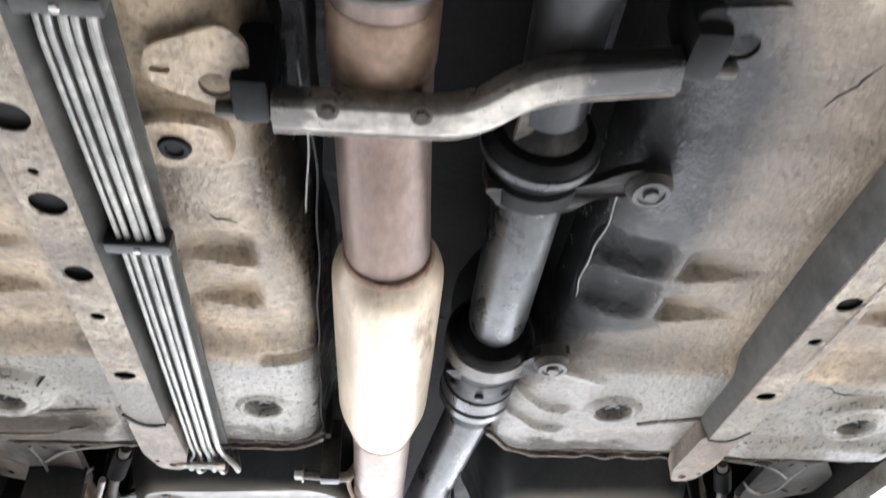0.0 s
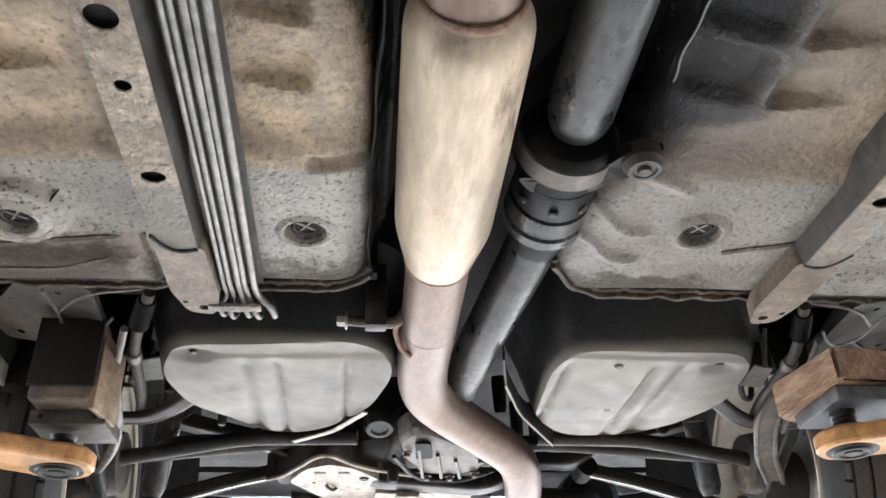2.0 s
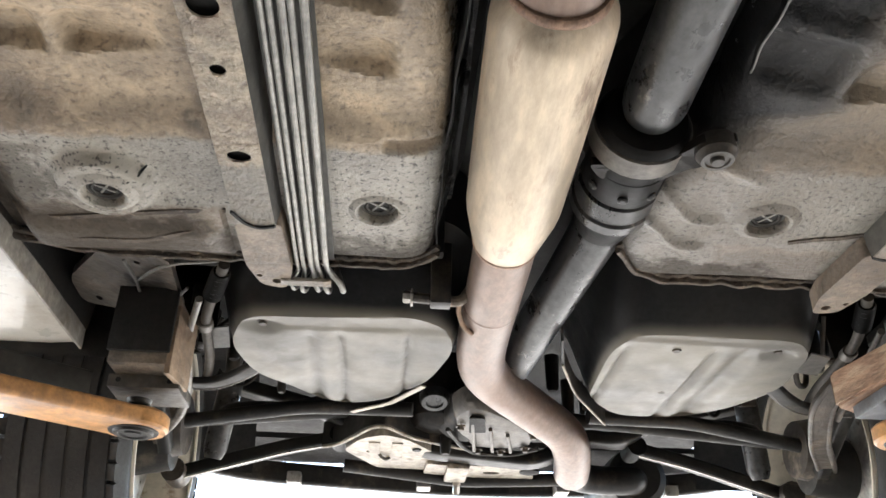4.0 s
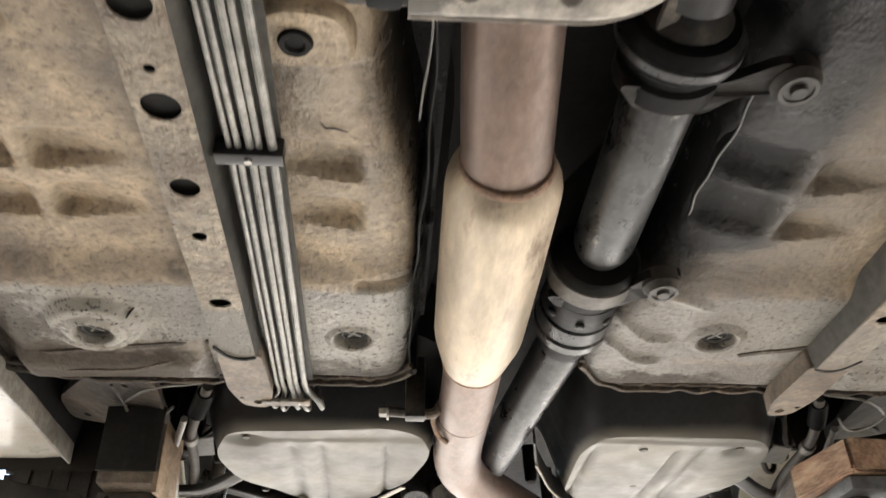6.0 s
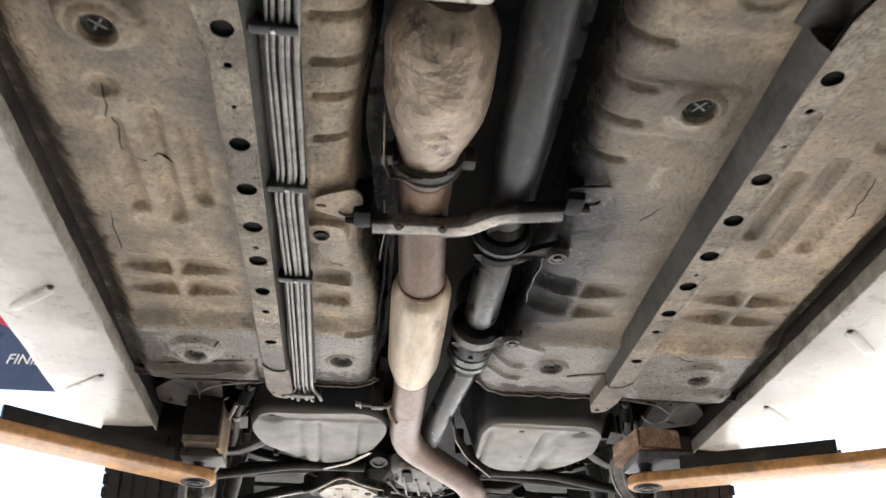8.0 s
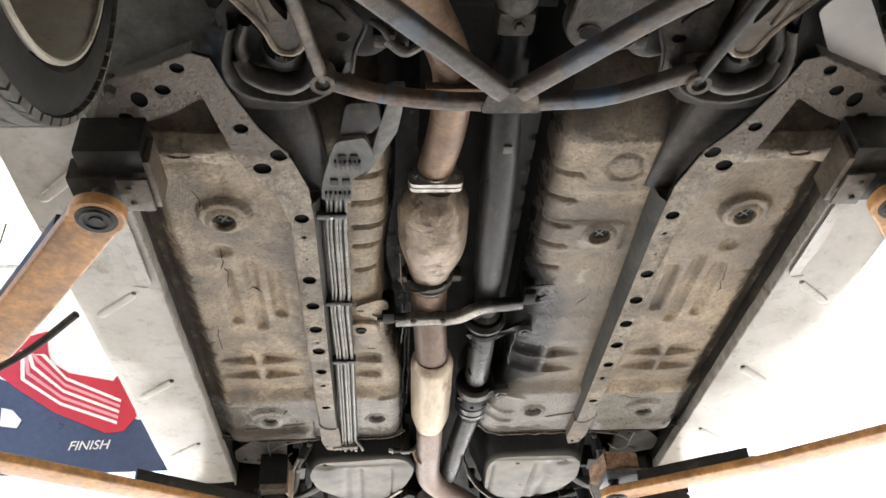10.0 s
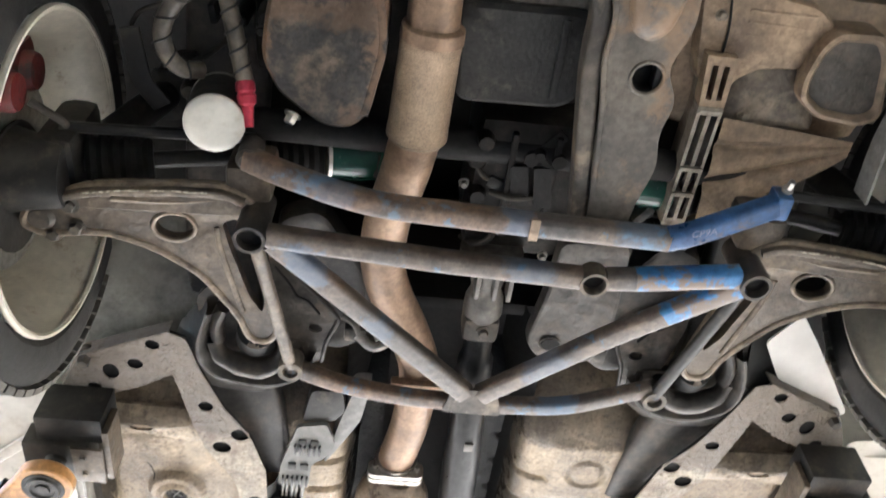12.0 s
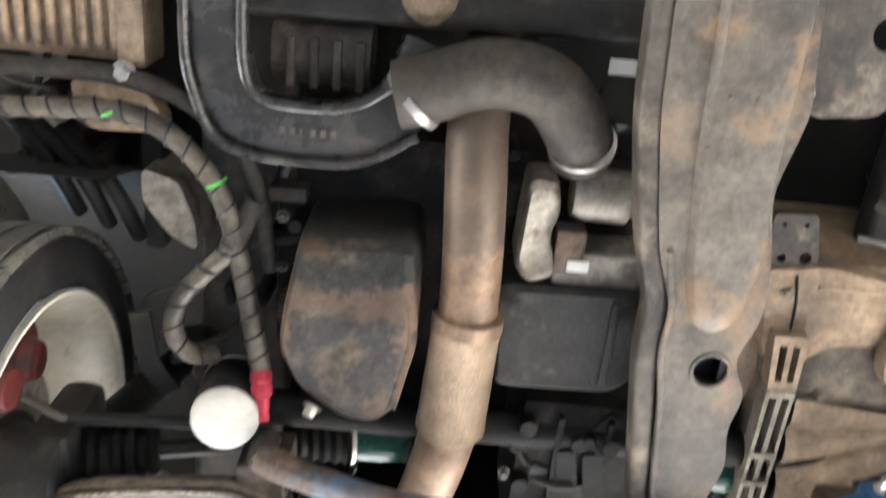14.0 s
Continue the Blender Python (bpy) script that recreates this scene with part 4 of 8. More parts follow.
for _side in (-1, 1):
    _outer = [(0.424, 1.27), (0.424, 0.25), (0.440, 0.17), (0.492, 0.085), (0.515, 0.015), (0.545, -0.115), (0.605, -0.075), (0.735, -0.02), (0.748, -0.055), (0.712, -0.135), (0.548, -0.21)]
    _inner = [(0.520, -0.20), (0.495, -0.12), (0.455, -0.03), (0.405, 0.05), (0.378, 0.14), (0.374, 0.25), (0.376, 1.27)]
    _out = [(_side * x, y) for x, y in _outer + _inner]
    _h = [circle(_side * 0.4, y, r if y < 1.1 else r * 1.25, 20, r) for y, r in HOLES]
    _h += [circle(_side * x, y, r, 18, r * k) for x, y, r, k in ((0.463, 0.075, 0.018, 0.9), (0.427, 0.037, 0.018, 0.9), (0.490, -0.034, 0.014, 0.9), (0.612, -0.128, 0.014, 0.9), (0.657, -0.105, 0.015, 1.25), (0.578, -0.178, 0.013, 0.9), (0.690, -0.063, 0.013, 0.8))]
    _rail = part("frame_rail", plate(_out, 1.799, 1.8015, _h, lambda x, y: 0.0012 * math.sin(13 * y + 5 * x)), RAIL, car, "long pressed rail with round holes, chipped underseal")
    _edge = [(_side * x, y, 1.803) for x, y in _outer[1:]]
    part("rail_lip", tube(_edge, 0.0035, 8, 0.012), RAIL, _rail)
    _edge = [(_side * x, y, 1.812) for x, y in _outer[4:]]
    part("rail_flange", sweep(bend(_edge, 0.012), [(-0.0015, -0.010), (0.0015, -0.010), (0.0015, 0.022), (-0.0015, 0.022)], up=(0, 0, 1)), RAIL, _rail)
    # added black sheet paints the shade seen through the rail holes
    part("rail_shade_sheet", plate(_out, 1.8075, 1.809), DARK, _rail, "dark sheet standing in for shade inside the hollow rail")
    # slanting sides up to the pan; the inner one's shade is painted grey
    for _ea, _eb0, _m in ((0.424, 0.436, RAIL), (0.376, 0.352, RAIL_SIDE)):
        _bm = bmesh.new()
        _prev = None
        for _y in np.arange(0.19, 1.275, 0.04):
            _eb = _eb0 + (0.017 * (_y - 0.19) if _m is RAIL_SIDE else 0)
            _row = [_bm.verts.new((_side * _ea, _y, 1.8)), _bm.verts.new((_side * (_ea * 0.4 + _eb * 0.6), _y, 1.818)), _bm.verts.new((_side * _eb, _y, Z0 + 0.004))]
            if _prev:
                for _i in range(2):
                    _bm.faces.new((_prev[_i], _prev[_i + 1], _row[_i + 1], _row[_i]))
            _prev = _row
        part("rail_side", _bm, _m, _rail, "rail flank, its shade painted grey" if _m is RAIL_SIDE else "")
    # rear foot of the rail
    _foot = [(_side * x, y) for x, y in ((0.427, 1.27), (0.427, 1.38), (0.412, 1.438), (0.378, 1.446), (0.366, 1.395), (0.370, 1.27))]
    _bm = plate(rounded(_foot, 0.012, 3), 1.803, 1.832, [circle(_side * 0.39, 1.425, 0.007, 14), circle(_side * 0.412, 1.41, 0.004, 10)])
    part("rail_foot", _bm, RAIL_FOOT, _rail, "overlapping rear foot of the rail")
    _gap = [(_side * 0.425, 1.240, 1.7985), (_side * 0.412, 1.266, 1.7985), (_side * 0.395, 1.276, 1.7985), (_side * 0.376, 1.268, 1.7985)]
    part("rail_joint", sweep(bend(_gap, 0.01), [(-0.002, -0.001), (0.002, -0.001), (0.002, 0.003), (-0.002, 0.003)], up=(0, 0, 1)), DARK, _rail, "dark open joint of the rail")
    # kicked-up dark front leg
    _leg = [(_side * x, y, z) for x, y, z in ((0.40, 0.19, 1.862), (0.412, 0.02, 1.852), (0.462, -0.13, 1.872), (0.475, -0.32, 1.94), (0.46, -0.75, 1.98), (0.46, -1.35, 1.98))]
    part("front_leg", flat_bar(_leg, 0.135, 0.045, 0.08), HORN, _rail, "dark kicked-up front frame leg")
    # outrigger and gusset pressings
    _gus = [(_side * x, y) for x, y in ((0.50, 0.02), (0.72, 0.015), (0.73, 0.10), (0.60, 0.075), (0.51, 0.10))]
    part("outrigger", plate(rounded(_gus, 0.02, 3), 1.826, 1.832, [circle(_side * 0.62, 0.055, 0.022, 14, 0.008)], lambda x, y: 0.25 * (0.05 - y) - 0.012 * math.cos((y - 0.05) * 60)), PAN, car, "folded dusty outrigger pressing")
    part("toe_board", plate([(_side * x, y) for x, y in ((0.36, -0.16), (0.75, -0.16), (0.75, 0.03), (0.36, 0.03))], 1.885, 1.90, (), lambda x, y: -0.25 * y), PAN, car)

# sills: body-coloured, with pinch weld
for _side in (-1, 1):
    _bm = bmesh.new()
    _prof = [(0.750, 1.890), (0.750, 1.822), (0.80, 1.818), (0.935, 1.818), (0.958, 1.824), (0.968, 1.845), (0.955, 1.91), (0.915, 1.96), (0.76, 1.97)]
    _rows = []
    for _y in np.arange(-0.02, 1.78, 0.06):
        _dz = 0.0015 * math.sin(21 * _y)
        _rows.append([_bm.verts.new((_side * x, _y, z + _dz)) for x, z in _prof])
    for _a, _b in zip(_rows, _rows[1:]):
        for _i in range(len(_prof)):
            _j = (_i + 1) % len(_prof)
            _bm.faces.new((_a[_i], _a[_j], _b[_j], _b[_i]))
    _bm.faces.new(_rows[0])
    _bm.faces.new(list(reversed(_rows[-1])))
    _sill = part("sill", _bm, WHITE, car, "white painted sill skirt with dusty pinch weld")
    _pw = [(_side * (0.7455 + 0.0012 * noise.noise(Vector((y * 9, _side, 3)))), float(y), 1.8245 + 0.0015 * noise.noise(Vector((y * 14, _side, 8)))) for y in np.arange(-0.02, 1.745, 0.03)]
    roughen(part("pinch_weld", flat_bar(_pw, 0.0045, 0.036, 0.01), FLANGE, _sill, "grey dusty pinch weld along the sill"), 0.0012, 30)
    part("inner_sill", flat_bar([(p[0] + _side * 0.002, p[1], 1.872) for p in _pw], 0.004, 0.058, 0.01), HORN, _sill, "dark brown inner sill wall")
    _sill.data.materials.append(BROWN)
    for _p in _sill.data.polygons:
        if _side * _p.center[0] < 0.7555 and _p.center[2] > 1.81:
            _p.material_index = 1
    for _y in (0.10, 0.54, 0.98, 1.40):
        _bm = mound(rounded([(_side * 0.818, _y - 0.022), (_side * 0.922, _y + 0.072), (_side * 0.930, _y + 0.094), (_side * 0.915, _y + 0.100), (_side * 0.808, _y + 0.004)], 0.012, 3), [(1.0, 1.820), (0.94, 1.8165), (0.82, 1.8145), (0.5, 1.814), (0.1, 1.814)], _side * 0.868, _y + 0.04)
        part("skirt_rib", _bm, WHITE, _sill, "shallow pressed rib across the skirt")
        part("skirt_rivet", lathe((_side * 0.816, _y - 0.012, 1.8135), (_side * 0.816, _y - 0.012, 1.9), [(0, 0.0), (0, 0.005), (0.004, 0.0065)], 12), CLIP, _sill)
    _wing = [(_side * x, y) for x, y in ((0.765, -0.07), (0.92, -0.06), (0.972, 0.09), (0.955, 0.26), (0.91, 0.50), (0.765, 0.50))]
    part("wing_edge", plate(rounded(_wing, 0.02, 3), 1.811, 1.8145, [circle(_side * 0.84, 0.0, 0.004, 10), circle(_side * 0.90, 0.12, 0.004, 10)], lambda x, y: 0.25 * max(0, abs(x) - 0.80)), WHITE, _sill, "dusty white lower wing edge")
    # brackets beside the exhaust hanger on the floor
_bm = plate(rounded([(-0.298, 0.638), (-0.235, 0.612), (-0.216, 0.63), (-0.218, 0.704), (-0.243, 0.698), (-0.298, 0.672)], 0.01, 3), 1.836, 1.842, [circle(-0.245, 0.672, 0.0135, 18), circle(-0.287, 0.658, 0.009, 14, 0.004)], lambda x, y: 0.10 * (0.66 - y) if y < 0.66 else 0)
part("hanger_plate", _bm, PAN, car, "tan folded plate with a bolt hole")
_bm = plate(rounded([(0.125, 0.565), (0.195, 0.555), (0.205, 0.62), (0.15, 0.645), (0.125, 0.62)], 0.01, 3), 1.838, 1.844, [circle(0.169, 0.598, 0.0135, 18)])
part("hanger_plate", _bm, PAN, car, "tan folded plate with a bolt hole")
_bm = mound(rounded([(-0.322, 0.722), (-0.305, 0.708), (-0.255, 0.710), (-0.238, 0.73), (-0.238, 0.775), (-0.31, 0.778), (-0.322, 0.76)], 0.02, 4), [(1.0, 1.856), (0.98, 1.842), (0.93, 1.835), (0.84, 1.832), (0.5, 1.833), (0.1, 1.833)], -0.28, 0.745)
part("jacking_plate", _bm, PAN, car, "grey pressed plate with a round plug")
part("plug_centre", lathe((-0.288, 0.746, 1.829), (-0.288, 0.746, 1.9), [(0.003, 0.0), (0.003, 0.007), (0.0, 0.009), (0.0, 0.013), (0.004, 0.015)], 22), RUBBER, car)

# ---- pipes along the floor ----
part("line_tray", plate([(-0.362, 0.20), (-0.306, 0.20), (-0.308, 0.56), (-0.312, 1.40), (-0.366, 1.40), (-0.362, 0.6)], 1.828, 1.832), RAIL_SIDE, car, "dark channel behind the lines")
for _k, _x in enumerate((-0.354, -0.346, -0.335, -0.327, -0.315)):
    _r = (0.0030, 0.0034, 0.0044, 0.0036, 0.0046)[_k]
    _path = [(_x + 0.012, 0.14, 1.815), (_x + 0.004, 0.30, 1.813), (_x + 0.004, 0.545, 1.813), (_x - 0.004, 0.60, 1.813), (_x, 0.86, 1.813), (_x - 0.007, 1.385, 1.815), (_x - 0.006, 1.42, 1.82), (_x + 0.008 * (_k - 2) - 0.004, 1.44, 1.80 if _k % 2 else 1.812), (_x + 0.008 * (_k - 2), 1.47, 1.81), (_x, 1.49, 1.86)]
    part("fuel_line" if _k < 2 else "brake_line", tube(_path, _r, 10, 0.02), TUBES, car, "slim dusty metal line along the floor")
for _y in (0.235, 0.865, 0.575):
    _c = part("line_clip", box((-0.368, _y - 0.008, 1.803), (-0.305, _y + 0.008, 1.826), 0.003), CLIP if _y != 0.575 else RAIL_SIDE, car, "black plastic clip holding the lines")
    part("clip_screw", bolt((-0.337, _y, 1.804), (0, 0, -1), 0.004, 0.003), STEEL, _c)
_c = part("line_bracket", box((-0.385, 1.415, 1.80), (-0.315, 1.432, 1.806), 0.002), RAIL, car)
_guard = plate(rounded([(-0.355, 0.180), (-0.350, 0.125), (-0.320, 0.018), (-0.262, 0.006), (-0.245, 0.060), (-0.262, 0.098), (-0.289, 0.118), (-0.293, 0.180)], 0.010, 3), 1.805, 1.815, [], lambda x, y: 0.05 * (0.18 - y))
_g = part("line_guard", _guard, PLASTIC, car, "grey ribbed plastic guard over the lines")
for _y in (0.165, 0.075):
    for _k in range(6):
        _x = -0.347 + 0.0095 * _k + (0.175 - _y) * 0.25
        part("guard_finger", box((_x - 0.0022, _y - 0.012, 1.797 + 0.05 * (0.18 - _y)), (_x + 0.0022, _y + 0.012, 1.806 + 0.05 * (0.18 - _y)), 0.001), CLIP, _g)
for _x, _y in ((-0.327, 0.125), (-0.303, 0.125), (-0.308, 0.058), (-0.285, 0.058)):
    part("guard_window", box((_x - 0.008, _y - 0.009, 1.801 + 0.05 * (0.18 - _y)), (_x + 0.008, _y + 0.009, 1.8055 + 0.05 * (0.18 - _y)), 0.002), RAIL_SIDE, _g)
part("front_line_cover", mound(rounded([(-0.315, 0.016), (-0.298, -0.075), (-0.236, -0.080), (-0.228, -0.02), (-0.252, 0.010)], 0.012, 3), [(1.0, 1.850), (0.98, 1.832), (0.93, 1.824), (0.6, 1.822), (0.1, 1.822)], -0.268, -0.03), BLACK_STEEL, car, "black cover plate ahead of the lines")
part("tunnel_flank", mound(rounded([(-0.256, 0.075), (-0.240, 0.0), (-0.218, -0.085), (-0.184, -0.088), (-0.196, 0.0), (-0.236, 0.085), (-0.270, 0.15)], 0.01, 3), [(1.0, 1.870), (0.96, 1.838), (0.86, 1.826), (0.1, 1.824)], -0.225, 0.01), PLASTIC, car)

# ---- exhaust ----
ZE = 1.875
_path = [(-0.113, 0.56, 1.880), (-0.111, 0.69, 1.876), (-0.102, 0.82, 1.845), (-0.094, 0.91, 1.832)]
_mid = part("exhaust_pipe", tube(_path, 0.0445, 32, 0.1), PIPE, car, "heat-tinted brown steel exhaust pipe")
part("weld_bead", lathe((-0.0950, 0.884, 1.8323), (-0.0945, 0.896, 1.832), [(0, 0.0450), (0.002, 0.0472), (0.005, 0.0482), (0.009, 0.0475), (0.011, 0.0455)], 40), WELD, _mid, "brown heat-marked weld bead")
part("resonator", lathe((-0.0948, 0.888, 1.832), (-0.0850, 1.322, 1.827), [(0, 0.0445), (0.004, 0.0475), (0.020, 0.0568), (0.030, 0.0590), (0.045, 0.0597), (0.20, 0.0597), (0.335, 0.0585), (0.352, 0.0570), (0.405, 0.0480), (0.424, 0.0440), (0.434, 0.0425)], 56), RESONATOR, car, "pale champagne stainless straight-through silencer")
_path = [(-0.0855, 1.30, 1.827), (-0.083, 1.383, 1.826), (-0.082, 1.484, 1.826), (-0.079, 1.70, 1.824), (-0.060, 1.80, 1.822), (0.045, 1.955, 1.820), (0.150, 2.095, 1.812), (0.186, 2.22, 1.800), (0.205, 2.335, 1.795)]
_tail = part("exhaust_pipe", tube(_path, 0.0418, 32, 0.085), PIPE, car, "heat-tinted brown steel exhaust pipe")
part("weld_bead", lathe((-0.0853, 1.314, 1.827), (-0.0851, 1.324, 1.827), [(0, 0.0428), (0.003, 0.0445), (0.008, 0.0440), (0.010, 0.042)], 40), WELD, _tail)
part("pipe_seam", lathe((-0.082, 1.505, 1.826), (-0.082, 1.513, 1.826), [(0, 0.0419), (0.002, 0.0427), (0.006, 0.0427), (0.008, 0.0419)], 36), PIPE, _tail)
_hook = tube([(-0.124, 1.475, 1.822), (-0.132, 1.505, 1.812), (-0.122, 1.535, 1.797), (-0.106, 1.545, 1.790)], 0.004, 8, 0.01)
part("hanger_stub", _hook, RUSTY_PIPE, _tail)
_mf = part("rear_muffler", lathe((0.39, 2.42, 1.815), (0.40, 2.76, 1.83), [(0, 0.0), (0, 0.055), (0.012, 0.072), (0.03, 0.076), (0.31, 0.076), (0.33, 0.06), (0.34, 0.0)], 32), BLACK_STEEL, car, "dark round rear silencer")
part("silencer_inlet", tube([(0.203, 2.315, 1.797), (0.222, 2.375, 1.795), (0.29, 2.395, 1.795), (0.365, 2.40, 1.798), (0.39, 2.45, 1.81)], 0.034, 22, 0.05), BLACK_STEEL, _mf)

# catalytic converter between two flanges
_cat = part("catalytic_converter", lathe((-0.1175, 0.205, ZE), (-0.114, 0.575, ZE), [(0, 0.042), (0.01, 0.052), (0.03, 0.066), (0.05, 0.076), (0.07, 0.081), (0.09, 0.083), (0.12, 0.084), (0.15, 0.083), (0.18, 0.082), (0.21, 0.080), (0.24, 0.075), (0.27, 0.066), (0.305, 0.056), (0.325, 0.050)], 48), SHIELD, car, "dusty dented catalytic converter shell")
for _v in _cat.data.vertices:
    _v.co.x = -0.115 + (_v.co.x + 0.115) * 0.95
    _v.co.z += noise.noise(_v.co * 15) * 0.011 - abs(noise.noise(_v.co * 9 + Vector((5, 2, 1)))) * 0.012
    _v.co.x += noise.noise(_v.co * 14 + Vector((3, 1, 2))) * 0.008
for _x, _y, _z in ((-0.168, 0.515, 1.828), (-0.080, 0.53, 1.825), (-0.065, 0.36, 1.818), (-0.10, 0.47, 1.806)):
    part("shield_hole", lathe((_x, _y, _z), (_x, _y, _z + 0.06), [(0, 0.0), (0, 0.005), (0.02, 0.005)], 10), DARK, _cat)
part("shield_lip", sweep([(-0.19, 0.42, 1.855), (-0.186, 0.52, 1.838), (-0.175, 0.548, 1.826), (-0.15, 0.545, 1.818), (-0.12, 0.535, 1.815)], [(-0.001, -0.014), (0.001, -0.014), (0.001, 0.014), (-0.001, 0.014)]), SHIELD, _cat, "curled lower edge of the shield")
for _d in (0.0, 0.014):
    _bm = plate(rounded([(-0.058, -0.022), (0.058, -0.022), (0.058, 0.022), (-0.058, 0.022)], 0.018, 4), 0, 0.010, [circle(-0.044, 0, 0.0055, 12), circle(0.044, 0, 0.0055, 12)])
    bmesh.ops.transform(_bm, matrix=pose(-0.1175, 0.170 + _d, ZE - 0.026, 90, 0, 0), verts=_bm.verts)
    part("flange", _bm, STEEL, _cat, "bright two-bolt exhaust flange")
part("flange_collar", lathe((-0.1175, 0.154, ZE), (-0.1175, 0.19, ZE), [(0, 0.045), (0.03, 0.047)], 28), STEEL, _cat)
for _x in (-0.1615, -0.0735):
    part("flange_bolt", bolt((_x, 0.159, ZE - 0.026), (0, -1, 0), 0.006, 0.006), STEEL, _cat)
part("outlet_collar", lathe((-0.1145, 0.528, ZE), (-0.1138, 0.575, ZE + 0.004), [(0, 0.052), (0.003, 0.060), (0.012, 0.0615), (0.018, 0.057), (0.026, 0.057), (0.030, 0.0605), (0.036, 0.0600), (0.046, 0.047)], 40), GRIMY, _cat, "dark clamped outlet collar")
for _x in (-0.178, -0.050):
    part("collar_lug", box((_x - 0.014, 0.534, ZE - 0.020), (_x + 0.014, 0.560, ZE + 0.012), 0.005), GRIMY, _cat)
# downpipe with its braided section
_path = [(-0.150, -1.12, 1.95), (-0.166, -1.06, 1.85), (-0.160, -0.98, 1.805), (-0.153, -0.88, 1.80), (-0.152, -0.80, 1.797)]
part("downpipe", tube(_path, 0.037, 26, 0.05), RUSTY_PIPE, car, "rust-brown exhaust downpipe")
_ring = [(0, 0.040), (0.004, 0.043), (0.018, 0.044), (0.02, 0.0435), (0.14, 0.045), (0.15, 0.046), (0.158, 0.046), (0.166, 0.040)]
_fx = part("flex_section", lathe((-0.1515, -0.808, 1.797), (-0.1575, -0.645, 1.795), _ring, 30), FLEX, car, "dusty braided flexible exhaust section")
part("flex_collar", lathe((-0.151, -0.822, 1.797), (-0.152, -0.79, 1.797), [(0, 0.038), (0.004, 0.0445), (0.022, 0.0455)], 30), RUSTY_PIPE, _fx)
_path = [(-0.157, -0.655, 1.797), (-0.168, -0.57, 1.812), (-0.192, -0.455, 1.835), (-0.186, -0.335, 1.852), (-0.120, -0.195, 1.862), (-0.092, -0.105, 1.865), (-0.100, 0.05, 1.867), (-0.116, 0.14, 1.872), (-0.1175, 0.165, ZE)]
_dp = part("downpipe", tube(_path, 0.0385, 26, 0.07), RUSTY_PIPE, car, "rust-brown exhaust downpipe")
part("flange", box((-0.150, -0.118, 1.815), (-0.040, -0.106, 1.835), 0.003), RUSTY_PIPE, _dp)

# exhaust cross bracket with rubber hangers
_path = [(-0.198, 0.679, 1.823), (-0.035, 0.676, 1.822), (0.012, 0.632, 1.826), (0.122, 0.616, 1.829)]
_xb = part("exhaust_bracket", flat_bar(_path, 0.034, 0.024, 0.035), WORN, car, "bent steel exhaust cross bracket, worn shiny")
part("bracket_lip", flat_bar([(p[0], p[1] + 0.017, p[2] + 0.004) for p in _path], 0.005, 0.03, 0.035), BROWN, _xb)
for _x in (-0.153, -0.078):
    part("bracket_bolt", bolt((_x, 0.666, 1.811), (0, -0.3, -1), 0.0065, 0.007), GRIMY, _xb)
for _x, _y in ((-0.216, 0.682), (0.138, 0.604)):
    part("rubber_hanger", box((_x - 0.017, _y - 0.03, 1.822), (_x + 0.017, _y + 0.022, 1.90), 0.012), RUBBER, _xb, "black rubber exhaust hanger")
    part("hanger_pin", tube([(_x - 0.030, _y + 0.012, 1.832), (_x + 0.030, _y + 0.012, 1.832)], 0.007, 10), GRIMY, _xb)
part("pipe_sleeve", lathe((-0.1125, 0.600, 1.8785), (-0.1115, 0.668, 1.8765), [(0, 0.0450), (0.006, 0.0468), (0.06, 0.0468), (0.068, 0.0450)], 32), RUSTY_PIPE, _mid)

# ---- propeller shaft ----
ZP = 1.872
_s1 = part("propshaft", lathe((0.002, -0.26, 1.868), (0.042, 0.72, ZP), [(0, 0.026), (0.10, 0.027), (0.11, 0.034), (0.32, 0.035), (0.38, 0.039), (0.80, 0.0395), (0.86, 0.032), (0.97, 0.032)], 28), SHAFT_SHADED, car, "worn steel front propeller shaft, darkened for shade")
part("balance_weight", box((0.012, 0.05, 1.830), (0.030, 0.07, 1.836), 0.001), GREY_CAST, _s1)
_s2 = part("propshaft", lathe((0.044, 0.80, ZP), (0.049, 1.11, ZP), [(0, 0.032), (0.01, 0.0365), (0.275, 0.0365), (0.288, 0.0345), (0.30, 0.030)], 36), SHAFT, car, "grey steel centre propeller shaft")
_s3 = part("propshaft", lathe((0.0485, 1.330, 1.870), (-0.028, 2.12, 1.862), [(0, 0.031), (0.004, 0.0345), (0.012, 0.0358), (0.72, 0.0358), (0.76, 0.038), (0.79, 0.038)], 36), SHAFT, car, "grey steel rear propeller shaft")
